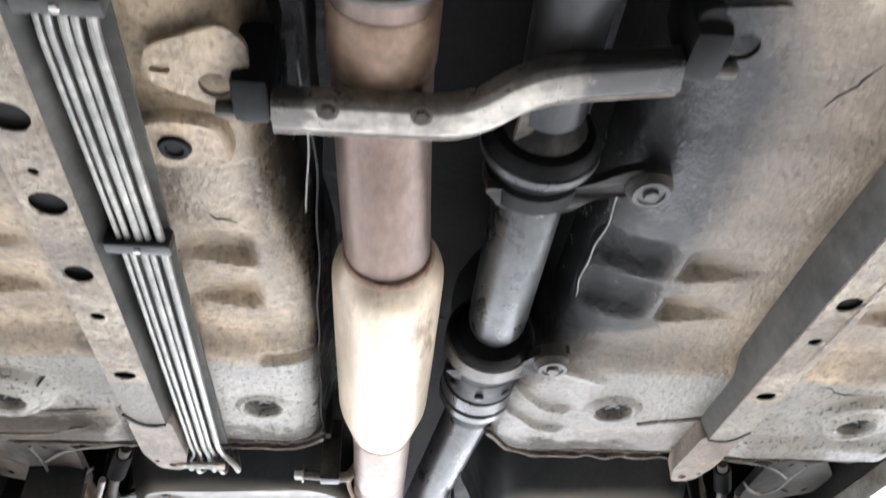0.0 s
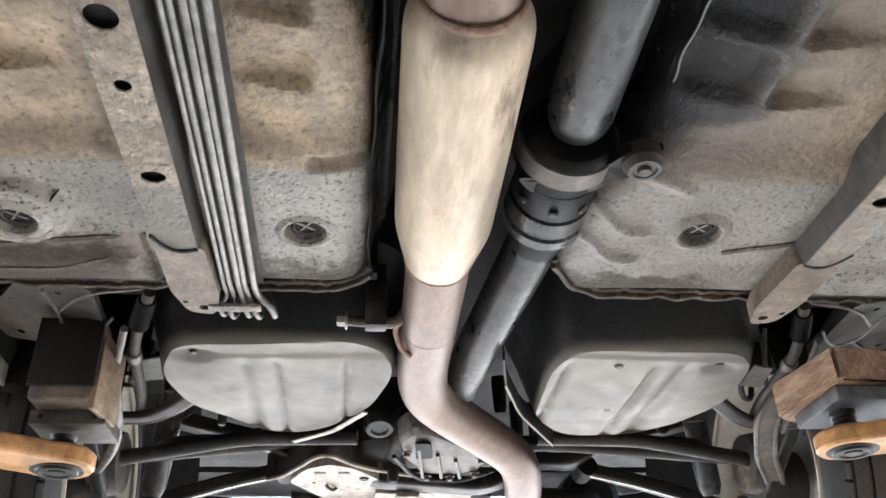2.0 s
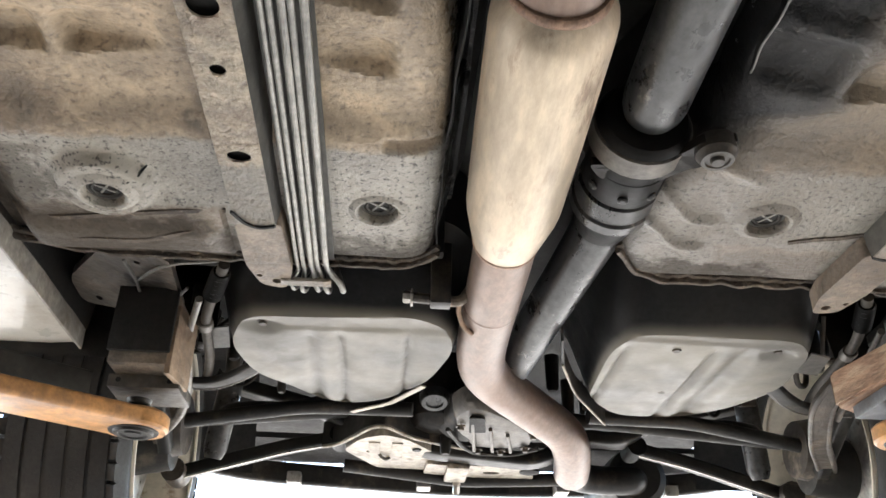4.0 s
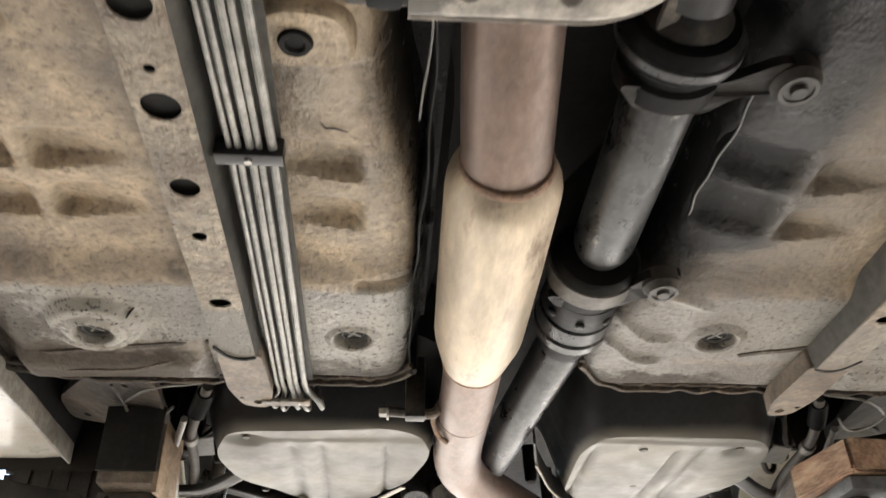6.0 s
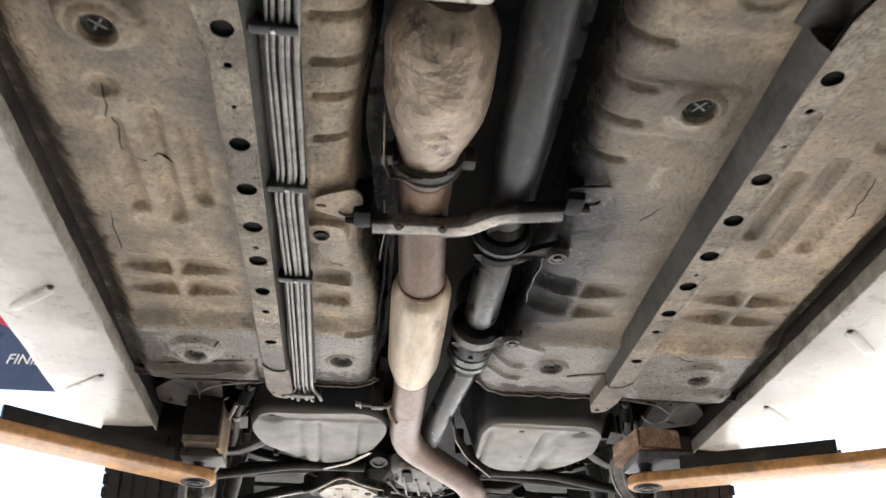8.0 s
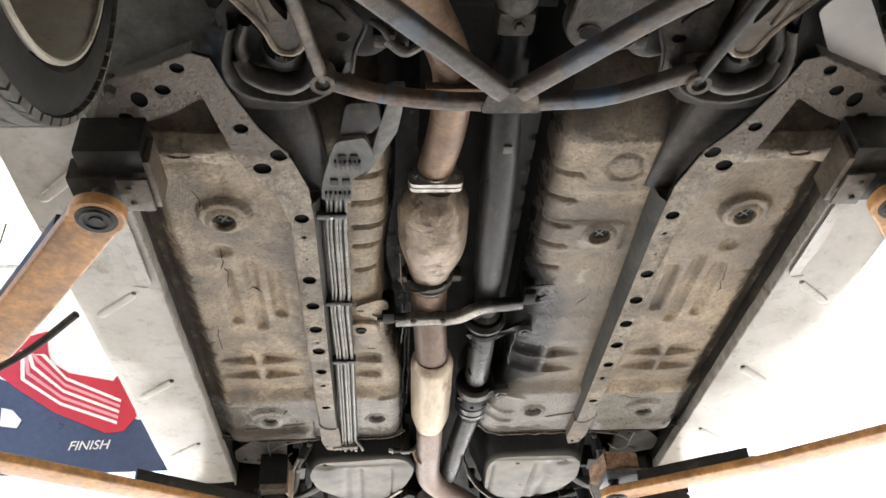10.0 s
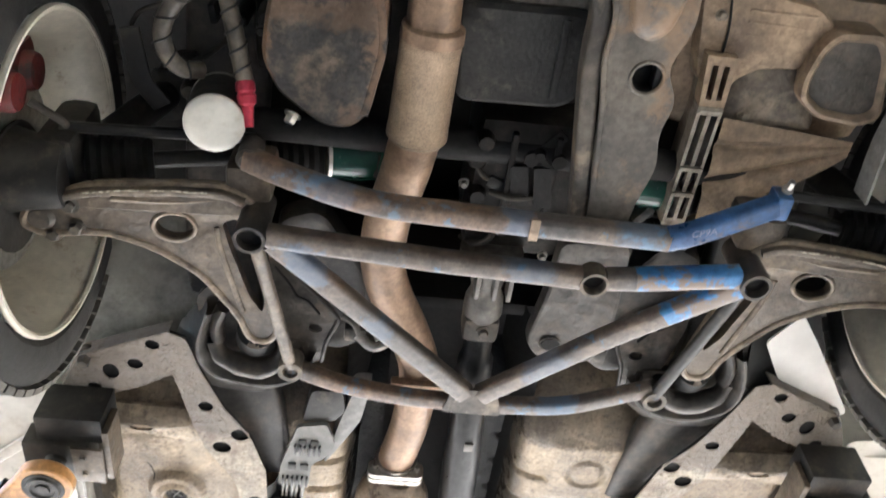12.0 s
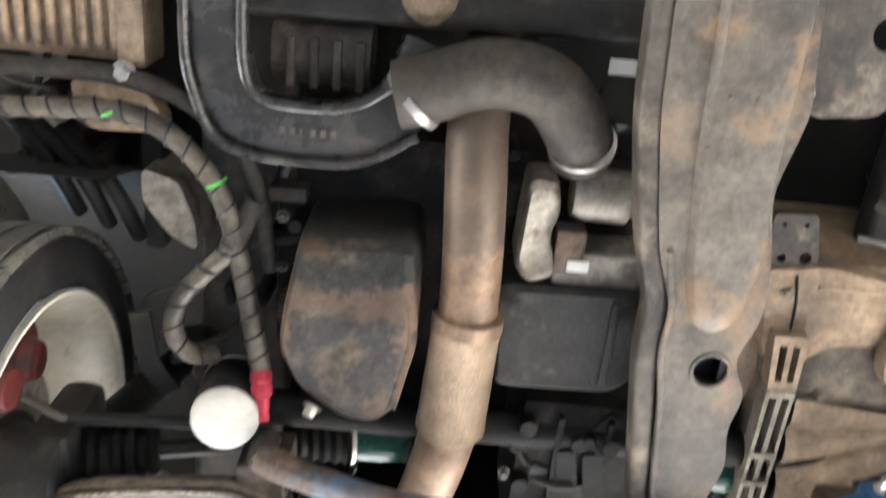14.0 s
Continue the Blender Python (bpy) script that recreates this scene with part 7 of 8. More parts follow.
for _s, _z in ((1.0, 1.793), (0.97, 1.779), (0.92, 1.772), (0.84, 1.770), (0.5, 1.768), (0.15, 1.768)):
    _rows.append([_bm.verts.new((_cx + (x - _cx) * _s, _cy + (y - _cy) * _s, _z + 0.002 * math.sin(31 * x + 17 * y))) for x, y in _pts])
for _a, _b in zip(_rows, _rows[1:]):
    for _k in range(len(_pts)):
        _bm.faces.new((_a[_k], _a[(_k + 1) % len(_pts)], _b[(_k + 1) % len(_pts)], _b[_k]))
_bm.faces.new(_rows[-1])
part("sump_underside", _bm, SUMP, _sump, "dusty underside with rust, toned paler for light from below")
part("sump_edge", flat_bar([(-0.232, -0.90, 1.772), (-0.216, -0.79, 1.772), (-0.236, -0.685, 1.774)], 0.012, 0.008, 0.02), SUMP, _sump)
part("sump_plug", bolt((-0.338, -0.668, 1.785), (-0.3, 0.6, -0.6), 0.009, 0.012), STEEL, _sump)
for _y in (-0.90, -0.83, -0.76):
    part("sump_bolt", bolt((-0.395, _y, 1.855), (0, 0, -1), 0.006, 0.006), GRIMY, _sump)
_o = rounded([(-0.125, -0.85), (0.075, -0.855), (0.09, -0.74), (0.06, -0.70), (-0.11, -0.695)], 0.025, 4)
_bm = bmesh.new()
_rows = []
for _s, _z in ((1.05, 1.95), (1.0, 1.85), (0.97, 1.83), (0.88, 1.823), (0.4, 1.823)):
    _rows.append([_bm.verts.new((-0.02 + (x + 0.02) * _s, -0.775 + (y + 0.775) * _s, _z)) for x, y in _o])
for _a, _b in zip(_rows, _rows[1:]):
    for _k in range(len(_o)):
        _bm.faces.new((_a[_k], _a[(_k + 1) % len(_o)], _b[(_k + 1) % len(_o)], _b[_k]))
_bm.faces.new(_rows[-1])
_block = part("engine_block", _bm, BLOCK, car, "dark lower engine casting")
part("block_rib", box((0.03, -0.84, 1.818), (0.042, -0.72, 1.83), 0.003), BLOCK, _block)
part("engine_casting", box((-0.42, -1.0, 1.92), (0.12, -0.66, 2.25), 0.03), GREASE, car, "dark greasy engine casting")
# transfer case below the bulkhead
_tc = part("transfer_case", box((-0.06, -0.66, 1.86), (0.13, -0.40, 2.05), 0.03), GREASE, car, "dark greasy transfer case")
for _x, _y in ((-0.045, -0.62), (-0.045, -0.52), (0.03, -0.60), (0.075, -0.60), (0.10, -0.48)):
    part("case_lug", lathe((_x, _y, 1.845), (_x, _y, 1.9), [(0, 0.0), (0, 0.012), (0.02, 0.016), (0.05, 0.016)], 14), GREASE, _tc)
for _x in (0.0, 0.07):
    part("case_rib", box((_x - 0.005, -0.64, 1.848), (_x + 0.005, -0.45, 1.865), 0.003), GREASE, _tc)
for _x in (-0.002, 0.036):
    _o = [(_x, -0.585), (_x + 0.028, -0.588), (_x + 0.042, -0.515), (_x + 0.013, -0.510)]
    part("case_window", plate(rounded(_o, 0.005, 3), 1.8455, 1.8595), DARK, _tc, "dark recess in the case")
for _x, _y in ((-0.073, -0.556), (0.078, -0.429)):
    part("case_stud", bolt((_x, _y, 1.832), (0, 0, -1), 0.006, 0.010), GREY_CAST, _tc, "grey stud on the case")
_ty = part("transfer_output", lathe((-0.005, -0.42, 1.85), (-0.002, -0.27, 1.845), [(0, 0.055), (0.02, 0.05), (0.05, 0.032), (0.08, 0.026), (0.10, 0.034), (0.13, 0.036), (0.15, 0.028)], 24), GREY_CAST, car, "grey cast transfer output housing")
for _x in (-0.025, 0.005, 0.03):
    part("output_rib", box((_x - 0.004, -0.41, 1.795), (_x + 0.004, -0.35, 1.83), 0.002), GREY_CAST, _ty)
part("front_yoke", box((-0.035, -0.285, 1.815), (0.03, -0.235, 1.875), 0.012), GRIMY, _ty)
part("yoke_bolt", bolt((0.002, -0.262, 1.815), (0, 0, -1), 0.009, 0.008), GRIMY, _ty)
clutter([(-0.30, -0.19, -0.60, -0.42, 1.87, 7), (-0.08, 0.12, -0.68, -0.45, 1.85, 14), (0.20, 0.34, -0.52, -0.38, 1.86, 8), (-0.44, -0.38, -0.98, -0.70, 1.88, 8), (-0.20, 0.0, -1.02, -0.90, 1.90, 8), (-0.56, -0.46, -0.80, -0.62, 1.88, 6), (-0.40, -0.05, -1.15, -0.98, 1.93, 10), (0.36, 0.58, -1.0, -0.92, 1.92, 8), (-0.78, -0.60, -1.02, -0.90, 1.90, 10), (0.30, 0.60, -1.2, -1.05, 1.90, 9)], 7, car)
# shield beside the propeller shaft
_sh = mound(rounded([(0.105, -0.46), (0.228, -0.47), (0.236, -0.36), (0.240, -0.232), (0.195, -0.180), (0.110, -0.190), (0.083, -0.235), (0.102, -0.35)], 0.022, 4), [(1.0, 1.862), (0.985, 1.843), (0.95, 1.836), (0.88, 1.834), (0.70, 1.838), (0.1, 1.84)], 0.160, -0.315)
_sp = roughen(part("splash_shield", _sh, GREY_SHIELD, car, "grey-brown pressed shield with an oval hole"), 0.003, 18)
part("shield_hole", plate(circle(0.131, -0.231, 0.018, 20, 0.013), 1.831, 1.842), DARK, _sp)
part("hole_rim", tube([(x, y, 1.834) for x, y in circle(0.131, -0.231, 0.020, 24, 0.015) + circle(0.131, -0.231, 0.020, 24, 0.015)[:1]], 0.002, 6, 0.002), GREY_SHIELD, _sp)
_ln = part("link_bracket", box((-0.225, -0.235, 1.86), (-0.18, -0.17, 1.89), 0.008), GRIMY, car)
part("link_lever", tube([(-0.22, -0.20, 1.85), (-0.19, -0.18, 1.835), (-0.16, -0.19, 1.85)], 0.009, 10, 0.02), STEEL, _ln)

# oil filter
_f = part("oil_filter", lathe((-0.447, -0.650, 1.760), (-0.456, -0.640, 1.862), [(0, 0.0), (0, 0.030), (0.001, 0.038), (0.004, 0.0430), (0.010, 0.0440)], 36), FILTER_WHITE, car, "white-ended oil filter with a black body")
part("filter_body", lathe((-0.4479, -0.6490, 1.770), (-0.4569, -0.639, 1.872), [(0, 0.0440), (0.085, 0.0440), (0.09, 0.039)], 36), BLACK_STEEL, _f, "black filter can")
part("filter_rim", lathe((-0.455, -0.641, 1.852), (-0.456, -0.640, 1.862), [(0, 0.0435), (0.002, 0.0455), (0.005, 0.0455)], 36), STEEL, _f)
part("filter_dimple", lathe((-0.464, -0.642, 1.7597), (-0.465, -0.641, 1.77), [(0, 0.0), (0, 0.006), (0.003, 0.008)], 14), FILTER_WHITE, _f)


def wrapped_hose(points, r, turns, label):
    """A hose with a spiral wrap that stands proud of it."""
    path = bend(points, 0.05, 8)
    h = part("wrapped_hose", sweep(path, ring_profile(r, 14)), WRAP, car, label)
    length = [0.0]
    for p, q in zip(path, path[1:]):
        length.append(length[-1] + (q - p).length)
    coil = []
    steps = int(turns * 14)
    for k in range(steps + 1):
        d = length[-1] * k / steps
        i = max(0, min(len(path) - 2, next((j for j in range(len(length) - 1) if length[j + 1] >= d), len(path) - 2)))
        t = (d - length[i]) / max(1e-6, length[i + 1] - length[i])
        c = path[i].lerp(path[i + 1], t)
        w = (path[i + 1] - path[i]).normalized()
        u = w.cross(Vector((0, 0, 1)))
        u = (u if u.length > 1e-3 else Vector((1, 0, 0))).normalized()
        v = w.cross(u)
        a = 2 * math.pi * turns * k / steps
        coil.append(c + (u * math.cos(a) + v * math.sin(a)) * (r + 0.0006))
    part("spiral_wrap", sweep(coil, ring_profile(0.0019, 6)), CLIP, h, "black spiral wrap")
    return h


_h1 = wrapped_hose([(-0.73, -1.012, 1.84), (-0.57, -1.024, 1.84), (-0.51, -0.985, 1.84), (-0.462, -0.925, 1.835), (-0.435, -0.81, 1.825), (-0.418, -0.735, 1.812), (-0.408, -0.70, 1.80)], 0.0128, 19, "dusty hose with a black spiral wrap")
for _p in ((-0.475, -0.945, 1.836), (-0.60, -1.02, 1.84)):
    part("cable_tie", lathe(_p, (_p[0] + 0.01, _p[1] + 0.02, _p[2]), [(0, 0.0148), (0.004, 0.0148)], 14), GREEN_TIE, _h1, "bright green cable tie")
_ft = part("hose_fitting", lathe((-0.409, -0.705, 1.80), (-0.398, -0.645, 1.770), [(0, 0.012), (0.003, 0.0142), (0.014, 0.0142), (0.016, 0.0125), (0.019, 0.0125), (0.021, 0.0140), (0.032, 0.0135), (0.036, 0.0095), (0.046, 0.0092), (0.048, 0.0080), (0.066, 0.0072)], 10), PINK, car, "red anodised hose fitting")
wrapped_hose([(-0.452, -0.86, 1.83), (-0.516, -0.795, 1.822), (-0.532, -0.745, 1.82), (-0.512, -0.70, 1.825), (-0.48, -0.69, 1.85)], 0.0128, 7, "dusty hose with a black spiral wrap")
part("hose_branch", tube([(-0.43, -0.92, 1.85), (-0.455, -0.86, 1.83)], 0.015, 14), HOSE, car, "short black rubber hose")
part("return_hose", tube([(-0.50, -1.045, 1.86), (-0.455, -1.00, 1.86), (-0.425, -0.93, 1.86), (-0.41, -0.82, 1.86)], 0.010, 12, 0.05), HOSE, car, "black return hose")
# pale box beside the wheel arch
_wb = part("washer_bottle", plate(rounded([(-0.583, -0.935), (-0.535, -0.92), (-0.515, -0.865), (-0.513, -0.825), (-0.55, -0.845), (-0.583, -0.89)], 0.012, 3), 1.885, 1.98), CAST_LIGHT, car, "dusty pale plastic reservoir")
part("inner_wing_panel", box((-0.60, -1.3, 1.93), (-0.57, -0.80, 2.35), 0.01), DARK, car)
part("inner_wing_panel", box((0.62, -1.3, 1.93), (0.65, -0.80, 2.35), 0.01), DARK, car)
part("bracket_strip", flat_bar([(-0.585, -0.74, 1.86), (-0.57, -0.66, 1.85), (-0.545, -0.62, 1.86)], 0.03, 0.006, 0.02), BLACK_STEEL, car, "glossy black bracket strip")

# long beam below engine and gearbox
def beam_outline(k):
    left = [(0.005, -1.40), (0.013, -1.225), (0.022, -1.10), (0.05, -0.95), (0.078, -0.88), (0.074, -0.82), (0.088, -0.75), (0.098, -0.66), (0.108, -0.59), (0.112, -0.54)]
    right = [(0.172, -0.54), (0.176, -0.60), (0.192, -0.665), (0.180, -0.72), (0.192, -0.77), (0.166, -0.815), (0.187, -0.875), (0.182, -0.93), (0.160, -1.03), (0.178, -1.12), (0.162, -1.22), (0.155, -1.40)]
    return rounded([(x + k, y) for x, y in left] + [(x - k, y) for x, y in right], 0.02, 3)


_bm = plate(beam_outline(0.0), 1.742, 1.748, [circle(0.142, -0.80, 0.0205, 24)])
_beam = part("engine_beam", _bm, BEAM, car, "dusty dark beam below the engine with rust streaks")
part("beam_flank", flat_bar([(-0.004, -1.40, 1.768), (0.004, -1.22, 1.768), (0.012, -1.10, 1.768), (0.040, -0.95, 1.768), (0.066, -0.88, 1.768), (0.064, -0.81, 1.768), (0.086, -0.66, 1.768), (0.104, -0.54, 1.772)], 0.026, 0.045, 0.04), GRIMY, _beam, "grimy turned-down flank")
part("beam_flank", flat_bar([(0.142, -1.40, 1.775), (0.150, -1.22, 1.775), (0.162, -1.12, 1.775), (0.148, -1.03, 1.775), (0.170, -0.88, 1.775), (0.155, -0.81, 1.775), (0.172, -0.69, 1.775), (0.160, -0.54, 1.78)], 0.010, 0.055, 0.04), BLACK_STEEL, _beam)
part("beam_mount", lathe((0.142, -0.80, 1.744), (0.142, -0.80, 1.80), [(0.022, 0.0), (0.022, 0.006), (0.024, 0.0195), (0.0, 0.0205)], 24, caps=False), DARK, _beam, "dark recessed beam mount hole")
_ring = [(x, y, 1.7425) for x, y in circle(0.142, -0.80, 0.0235, 24)]
part("mount_ring", tube(_ring + _ring[:1], 0.003, 8, 0.002), BEAM, _beam)
_o = rounded([(0.046, -1.40), (0.150, -1.40), (0.158, -1.05), (0.172, -0.95), (0.158, -0.865), (0.130, -0.848), (0.102, -0.862), (0.084, -0.93), (0.068, -1.05)], 0.025, 4)
_bm = bmesh.new()
_rows = []
for _s, _z in ((1.0, 1.7435), (0.96, 1.737), (0.86, 1.730), (0.70, 1.728), (0.2, 1.728)):
    _rows.append([_bm.verts.new((0.117 + (x - 0.117) * _s, -1.12 + (y + 1.12) * (1 - (1 - _s) * 0.4), _z)) for x, y in _o])
for _a, _b in zip(_rows, _rows[1:]):
    for _k in range(len(_a)):
        _bm.faces.new((_a[_k], _a[(_k + 1) % len(_a)], _b[(_k + 1) % len(_a)], _b[_k]))
_bm.faces.new(_rows[-1])
part("beam_bulge", _bm, BEAM, _beam)
part("beam_lip", flat_bar([(0.062, -0.95, 1.742), (0.080, -0.88, 1.742), (0.078, -0.82, 1.742), (0.092, -0.75, 1.742), (0.110, -0.60, 1.742)], 0.008, 0.008, 0.02), BEAM, _beam)
for _x, _y in ((0.085, -1.13), (0.115, -1.133), (0.08, -1.103), (0.108, -1.105), (0.075, -1.075), (0.102, -1.077)):
    part("beam_weld", lathe((_x, _y, 1.7265), (_x, _y, 1.76), [(0, 0.0), (0, 0.0028), (0.004, 0.004)], 10), BEAM, _beam)

# gearbox
_gb = part("gearbox", box((0.22, -0.90, 1.89), (0.56, -0.66, 2.15), 0.04), CAST, car, "tan dusty cast gearbox casing")
part("casing_bottom", mound(rounded([(0.225, -0.89), (0.30, -0.90), (0.405, -0.885), (0.44, -0.86), (0.415, -0.79), (0.345, -0.782), (0.315, -0.762), (0.30, -0.73), (0.25, -0.76)], 0.012, 3), [(1.0, 1.90), (0.99, 1.872), (0.95, 1.864), (0.7, 1.860), (0.1, 1.858)], 0.32, -0.835), CAST, _gb)
part("casing_bulge", mound(rounded([(0.305, -0.766), (0.342, -0.788), (0.415, -0.795), (0.45, -0.735), (0.47, -0.690), (0.31, -0.682)], 0.02, 4), [(1.0, 1.890), (0.98, 1.874), (0.9, 1.868), (0.6, 1.863), (0.1, 1.862)], 0.372, -0.735), DIRTY_CAST, _gb, "brown oily casting bulge")
for _x0, _y0, _x1, _y1 in ((0.300, -0.872, 0.400, -0.872), (0.302, -0.856, 0.395, -0.853), (0.305, -0.836, 0.345, -0.834)):
    part("casing_rib", flat_bar([(_x0, _y0, 1.860), (_x1, _y1, 1.862)], 0.004, 0.006), CAST, _gb)
part("casing_seam", flat_bar([(0.268, -0.885, 1.8585), (0.277, -0.845, 1.8575), (0.279, -0.806, 1.8575)], 0.003, 0.003, 0.02), DARK, _gb, "dark casing joint")
for _x, _y in ((0.262, -0.86), (0.345, -0.71)):
    part("casing_bolt", bolt((_x, _y, 1.862), (0, 0, -1), 0.007, 0.008), DIRTY_CAST, _gb)


def flange_x(u, y):
    """Across the ladder-like flange: u from its left edge to its right one."""
    k = min(1, max(0, (y + 0.806) / 0.09))
    return 0.252 + 0.011 * k + u * (0.046 - 0.008 * k)


def slotted(y0, y1, cells, narrow):
    """One length of the flange with pairs of slots."""
    slots = []
    for c0, c1 in cells:
        for u0, u1 in ((0.14 + narrow, 0.42), (0.60, 0.87 - narrow)):
            slots.append([(flange_x(u0, c0), c0), (flange_x(u1, c0), c0), (flange_x(u1, c1), c1), (flange_x(u0, c1), c1)])
    edge = [(flange_x(0, y), y) for y in (y0, (y0 + y1) / 2, y1)] + [(flange_x(1, y), y) for y in (y1, (y0 + y1) / 2, y0)]
    return plate(edge, 1.838, 1.866, slots), edge


_bm, _edge = slotted(-0.724, -0.510, ((-0.712, -0.624), (-0.612, -0.576), (-0.566, -0.524)), 0.0)
_fg = part("bell_housing_flange", _bm, CAST_LIGHT, _gb, "pale slotted bell housing flange")
part("flange_back", plate([(x * 0.97 + 0.0084, y) for x, y in _edge], 1.866, 1.90), DIRTY_CAST, _fg)
_bm, _edge = slotted(-0.806, -0.726, ((-0.792, -0.738),), 0.06)
_fg2 = part("bell_housing_flange", _bm, CAST, _gb, "tan slotted end of the bell housing flange")
part("flange_back", plate([(x * 0.97 + 0.0084, y) for x, y in _edge], 1.866, 1.90), DIRTY_CAST, _fg2)
for _y in (-0.718, -0.618, -0.571):
    part("flange_rib", box((flange_x(0.02, _y), _y - 0.004, 1.834), (flange_x(0.98, _y), _y + 0.004, 1.842), 0.002), CAST_LIGHT, _fg)

# fan-shaped foot of the casing, its creases running together at one corner
_bm = bmesh.new()
_rows = []
for _k in range(25):
    _v = _k / 24
    _y0 = -0.705 + 0.195 * _v
    _dip = 0.012 * math.exp(-((_v - 0.27) / 0.05) ** 2) + 0.016 * math.exp(-((_v - 0.58) / 0.06) ** 2) + 0.010 * _v
    _row = []
    for _j in range(13):
        _u = _j / 12
        _ex, _ey = 0.532, -0.684 + 0.026 * _v
        _row.append(_bm.verts.new((0.312 + (_ex - 0.312) * _u, _y0 + (_ey - _y0) * _u, 1.852 + (_dip - 0.036 * _v) * (1 - _u) ** 0.6 + 0.006 * _u)))
    _rows.append(_row)
for _a, _b in zip(_rows, _rows[1:]):
    for _j in range(12):
        _bm.faces.new((_a[_j], _a[_j + 1], _b[_j + 1], _b[_j]))
_low, _top = _rows[-1], [_bm.verts.new((v.co.x, v.co.y - 0.01, 1.92)) for v in _rows[-1]]
for _j in range(12):
    _bm.faces.new((_low[_j], _low[_j + 1], _top[_j + 1], _top[_j]))
bmesh.ops.recalc_face_normals(_bm, faces=_bm.faces)
for _f in _bm.faces:
    _f.smooth = True
part("casing_foot", _bm, CAST, _gb, "rusty tan fan-shaped casing foot")

_o = rounded([(0.412, -0.837), (0.43, -0.862), (0.50, -0.866), (0.524, -0.833), (0.546, -0.735), (0.518, -0.718), (0.445, -0.726), (0.408, -0.752), (0.403, -0.785)], 0.014, 4)
part("gearbox_cover", mound(_o, [(1.0, 1.89), (1.0, 1.846), (0.97, 1.839), (0.88, 1.837), (0.82, 1.841), (0.76, 1.852), (0.1, 1.854)], 0.475, -0.79), CAST, _gb, "tan square gearbox end cover with a raised rim")
part("cover_dish", mound([(0.475 + (x - 0.475) * 0.78, -0.79 + (y + 0.79) * 0.78) for x, y in _o], [(1.0, 1.847), (0.9, 1.848), (0.5, 1.844), (0.1, 1.843)], 0.475, -0.79), SUBFRAME, _gb, "oily dark dish of the cover")
_br = part("gearbox_bracket", plate(rounded([(0.224, -0.962), (0.280, -0.965), (0.298, -0.892), (0.232, -0.885)], 0.008, 3), 1.872, 1.884, [circle(0.247, -0.902, 0.006, 14), circle(0.278, -0.905, 0.008, 14), circle(0.24, -0.948, 0.0035, 10), circle(0.268, -0.95, 0.0035, 10)]), GRIMY, car, "grey drilled gearbox bracket")
part("shift_cable", tube([(0.36, -0.98, 1.90), (0.42, -0.95, 1.88), (0.50, -0.96, 1.90), (0.58, -0.92, 1.93)], 0.006, 10, 0.03), HOSE, car, "black gear cable")
part("shift_cable", tube([(0.35, -0.93, 1.90), (0.44, -0.92, 1.885), (0.55, -0.90, 1.91)], 0.005, 10, 0.03), TUBES, car, "grey gear cable")
part("splash_guard", sweep(bend([(0.575, -0.87, 1.80), (0.545, -0.80, 1.80), (0.536, -0.72, 1.80), (0.546, -0.62, 1.80)], 0.04), [(-0.002, -0.022), (0.002, -0.022), (0.002, 0.022), (-0.002, 0.022)], up=(0, 0, 1)), PLASTIC, car, "pale plastic splash guard edge")

# starter motor
_st = part("starter_motor", lathe((-0.035, -0.962, 1.875), (0.075, -0.962, 1.875), [(0, 0.02), (0.0, 0.030), (0.01, 0.034), (0.07, 0.034), (0.075, 0.025), (0.11, 0.022)], 22), CAST_LIGHT, car, "pale cast starter motor")
part("starter_nose", mound(rounded([(-0.095, -0.99), (-0.058, -0.99), (-0.05, -0.95), (-0.06, -0.92), (-0.045, -0.86), (-0.08, -0.845), (-0.10, -0.87)], 0.012, 3), [(1.0, 1.90), (1.0, 1.846), (0.95, 1.835), (0.8, 1.830), (0.5, 1.834), (0.1, 1.835)], -0.072, -0.918), CAST_LIGHT, _st)
part("starter_base", mound(rounded([(-0.055, -0.895), (0.07, -0.90), (0.078, -0.85), (-0.05, -0.845)], 0.008, 3), [(1.0, 1.90), (1.0, 1.852), (0.96, 1.842), (0.85, 1.839), (0.1, 1.84)], 0.01, -0.872), CAST_LIGHT, _st)
part("solenoid", box((-0.052, -0.925, 1.835), (-0.012, -0.862, 1.88), 0.008), RUST_BAR, _st, "red-brown solenoid cap")
part("starter_label", box((-0.034, -0.887, 1.8315), (-0.006, -0.872, 1.8345), 0.001), PRINT_WHITE, _st, "small white rating label")

# front crossmember and the big hose
_fc = flat_bar([(-0.472, -1.45, 1.852), (-0.472, -1.09, 1.85), (-0.45, -1.03, 1.848), (-0.40, -1.018, 1.846), (-0.30, -1.022, 1.846), (-0.25, -1.06, 1.85), (-0.23, -1.12, 1.88)], 0.07, 0.05, 0.05)
_xm = part("front_crossmember", _fc, GLOSS_BLACK, car, "glossy black curved crossmember")
for _pts in ([(-0.505, -1.45, 1.824), (-0.505, -1.085, 1.822), (-0.475, -1.0, 1.820), (-0.41, -0.985, 1.819), (-0.295, -0.988, 1.819), (-0.235, -1.03, 1.822)], [(-0.440, -1.45, 1.824), (-0.440, -1.10, 1.822), (-0.43, -1.062, 1.821), (-0.395, -1.050, 1.820), (-0.31, -1.054, 1.820), (-0.268, -1.085, 1.822)]):
    part("crossmember_bead", tube(_pts, 0.0065, 10, 0.035), GLOSS_BLACK, _xm)
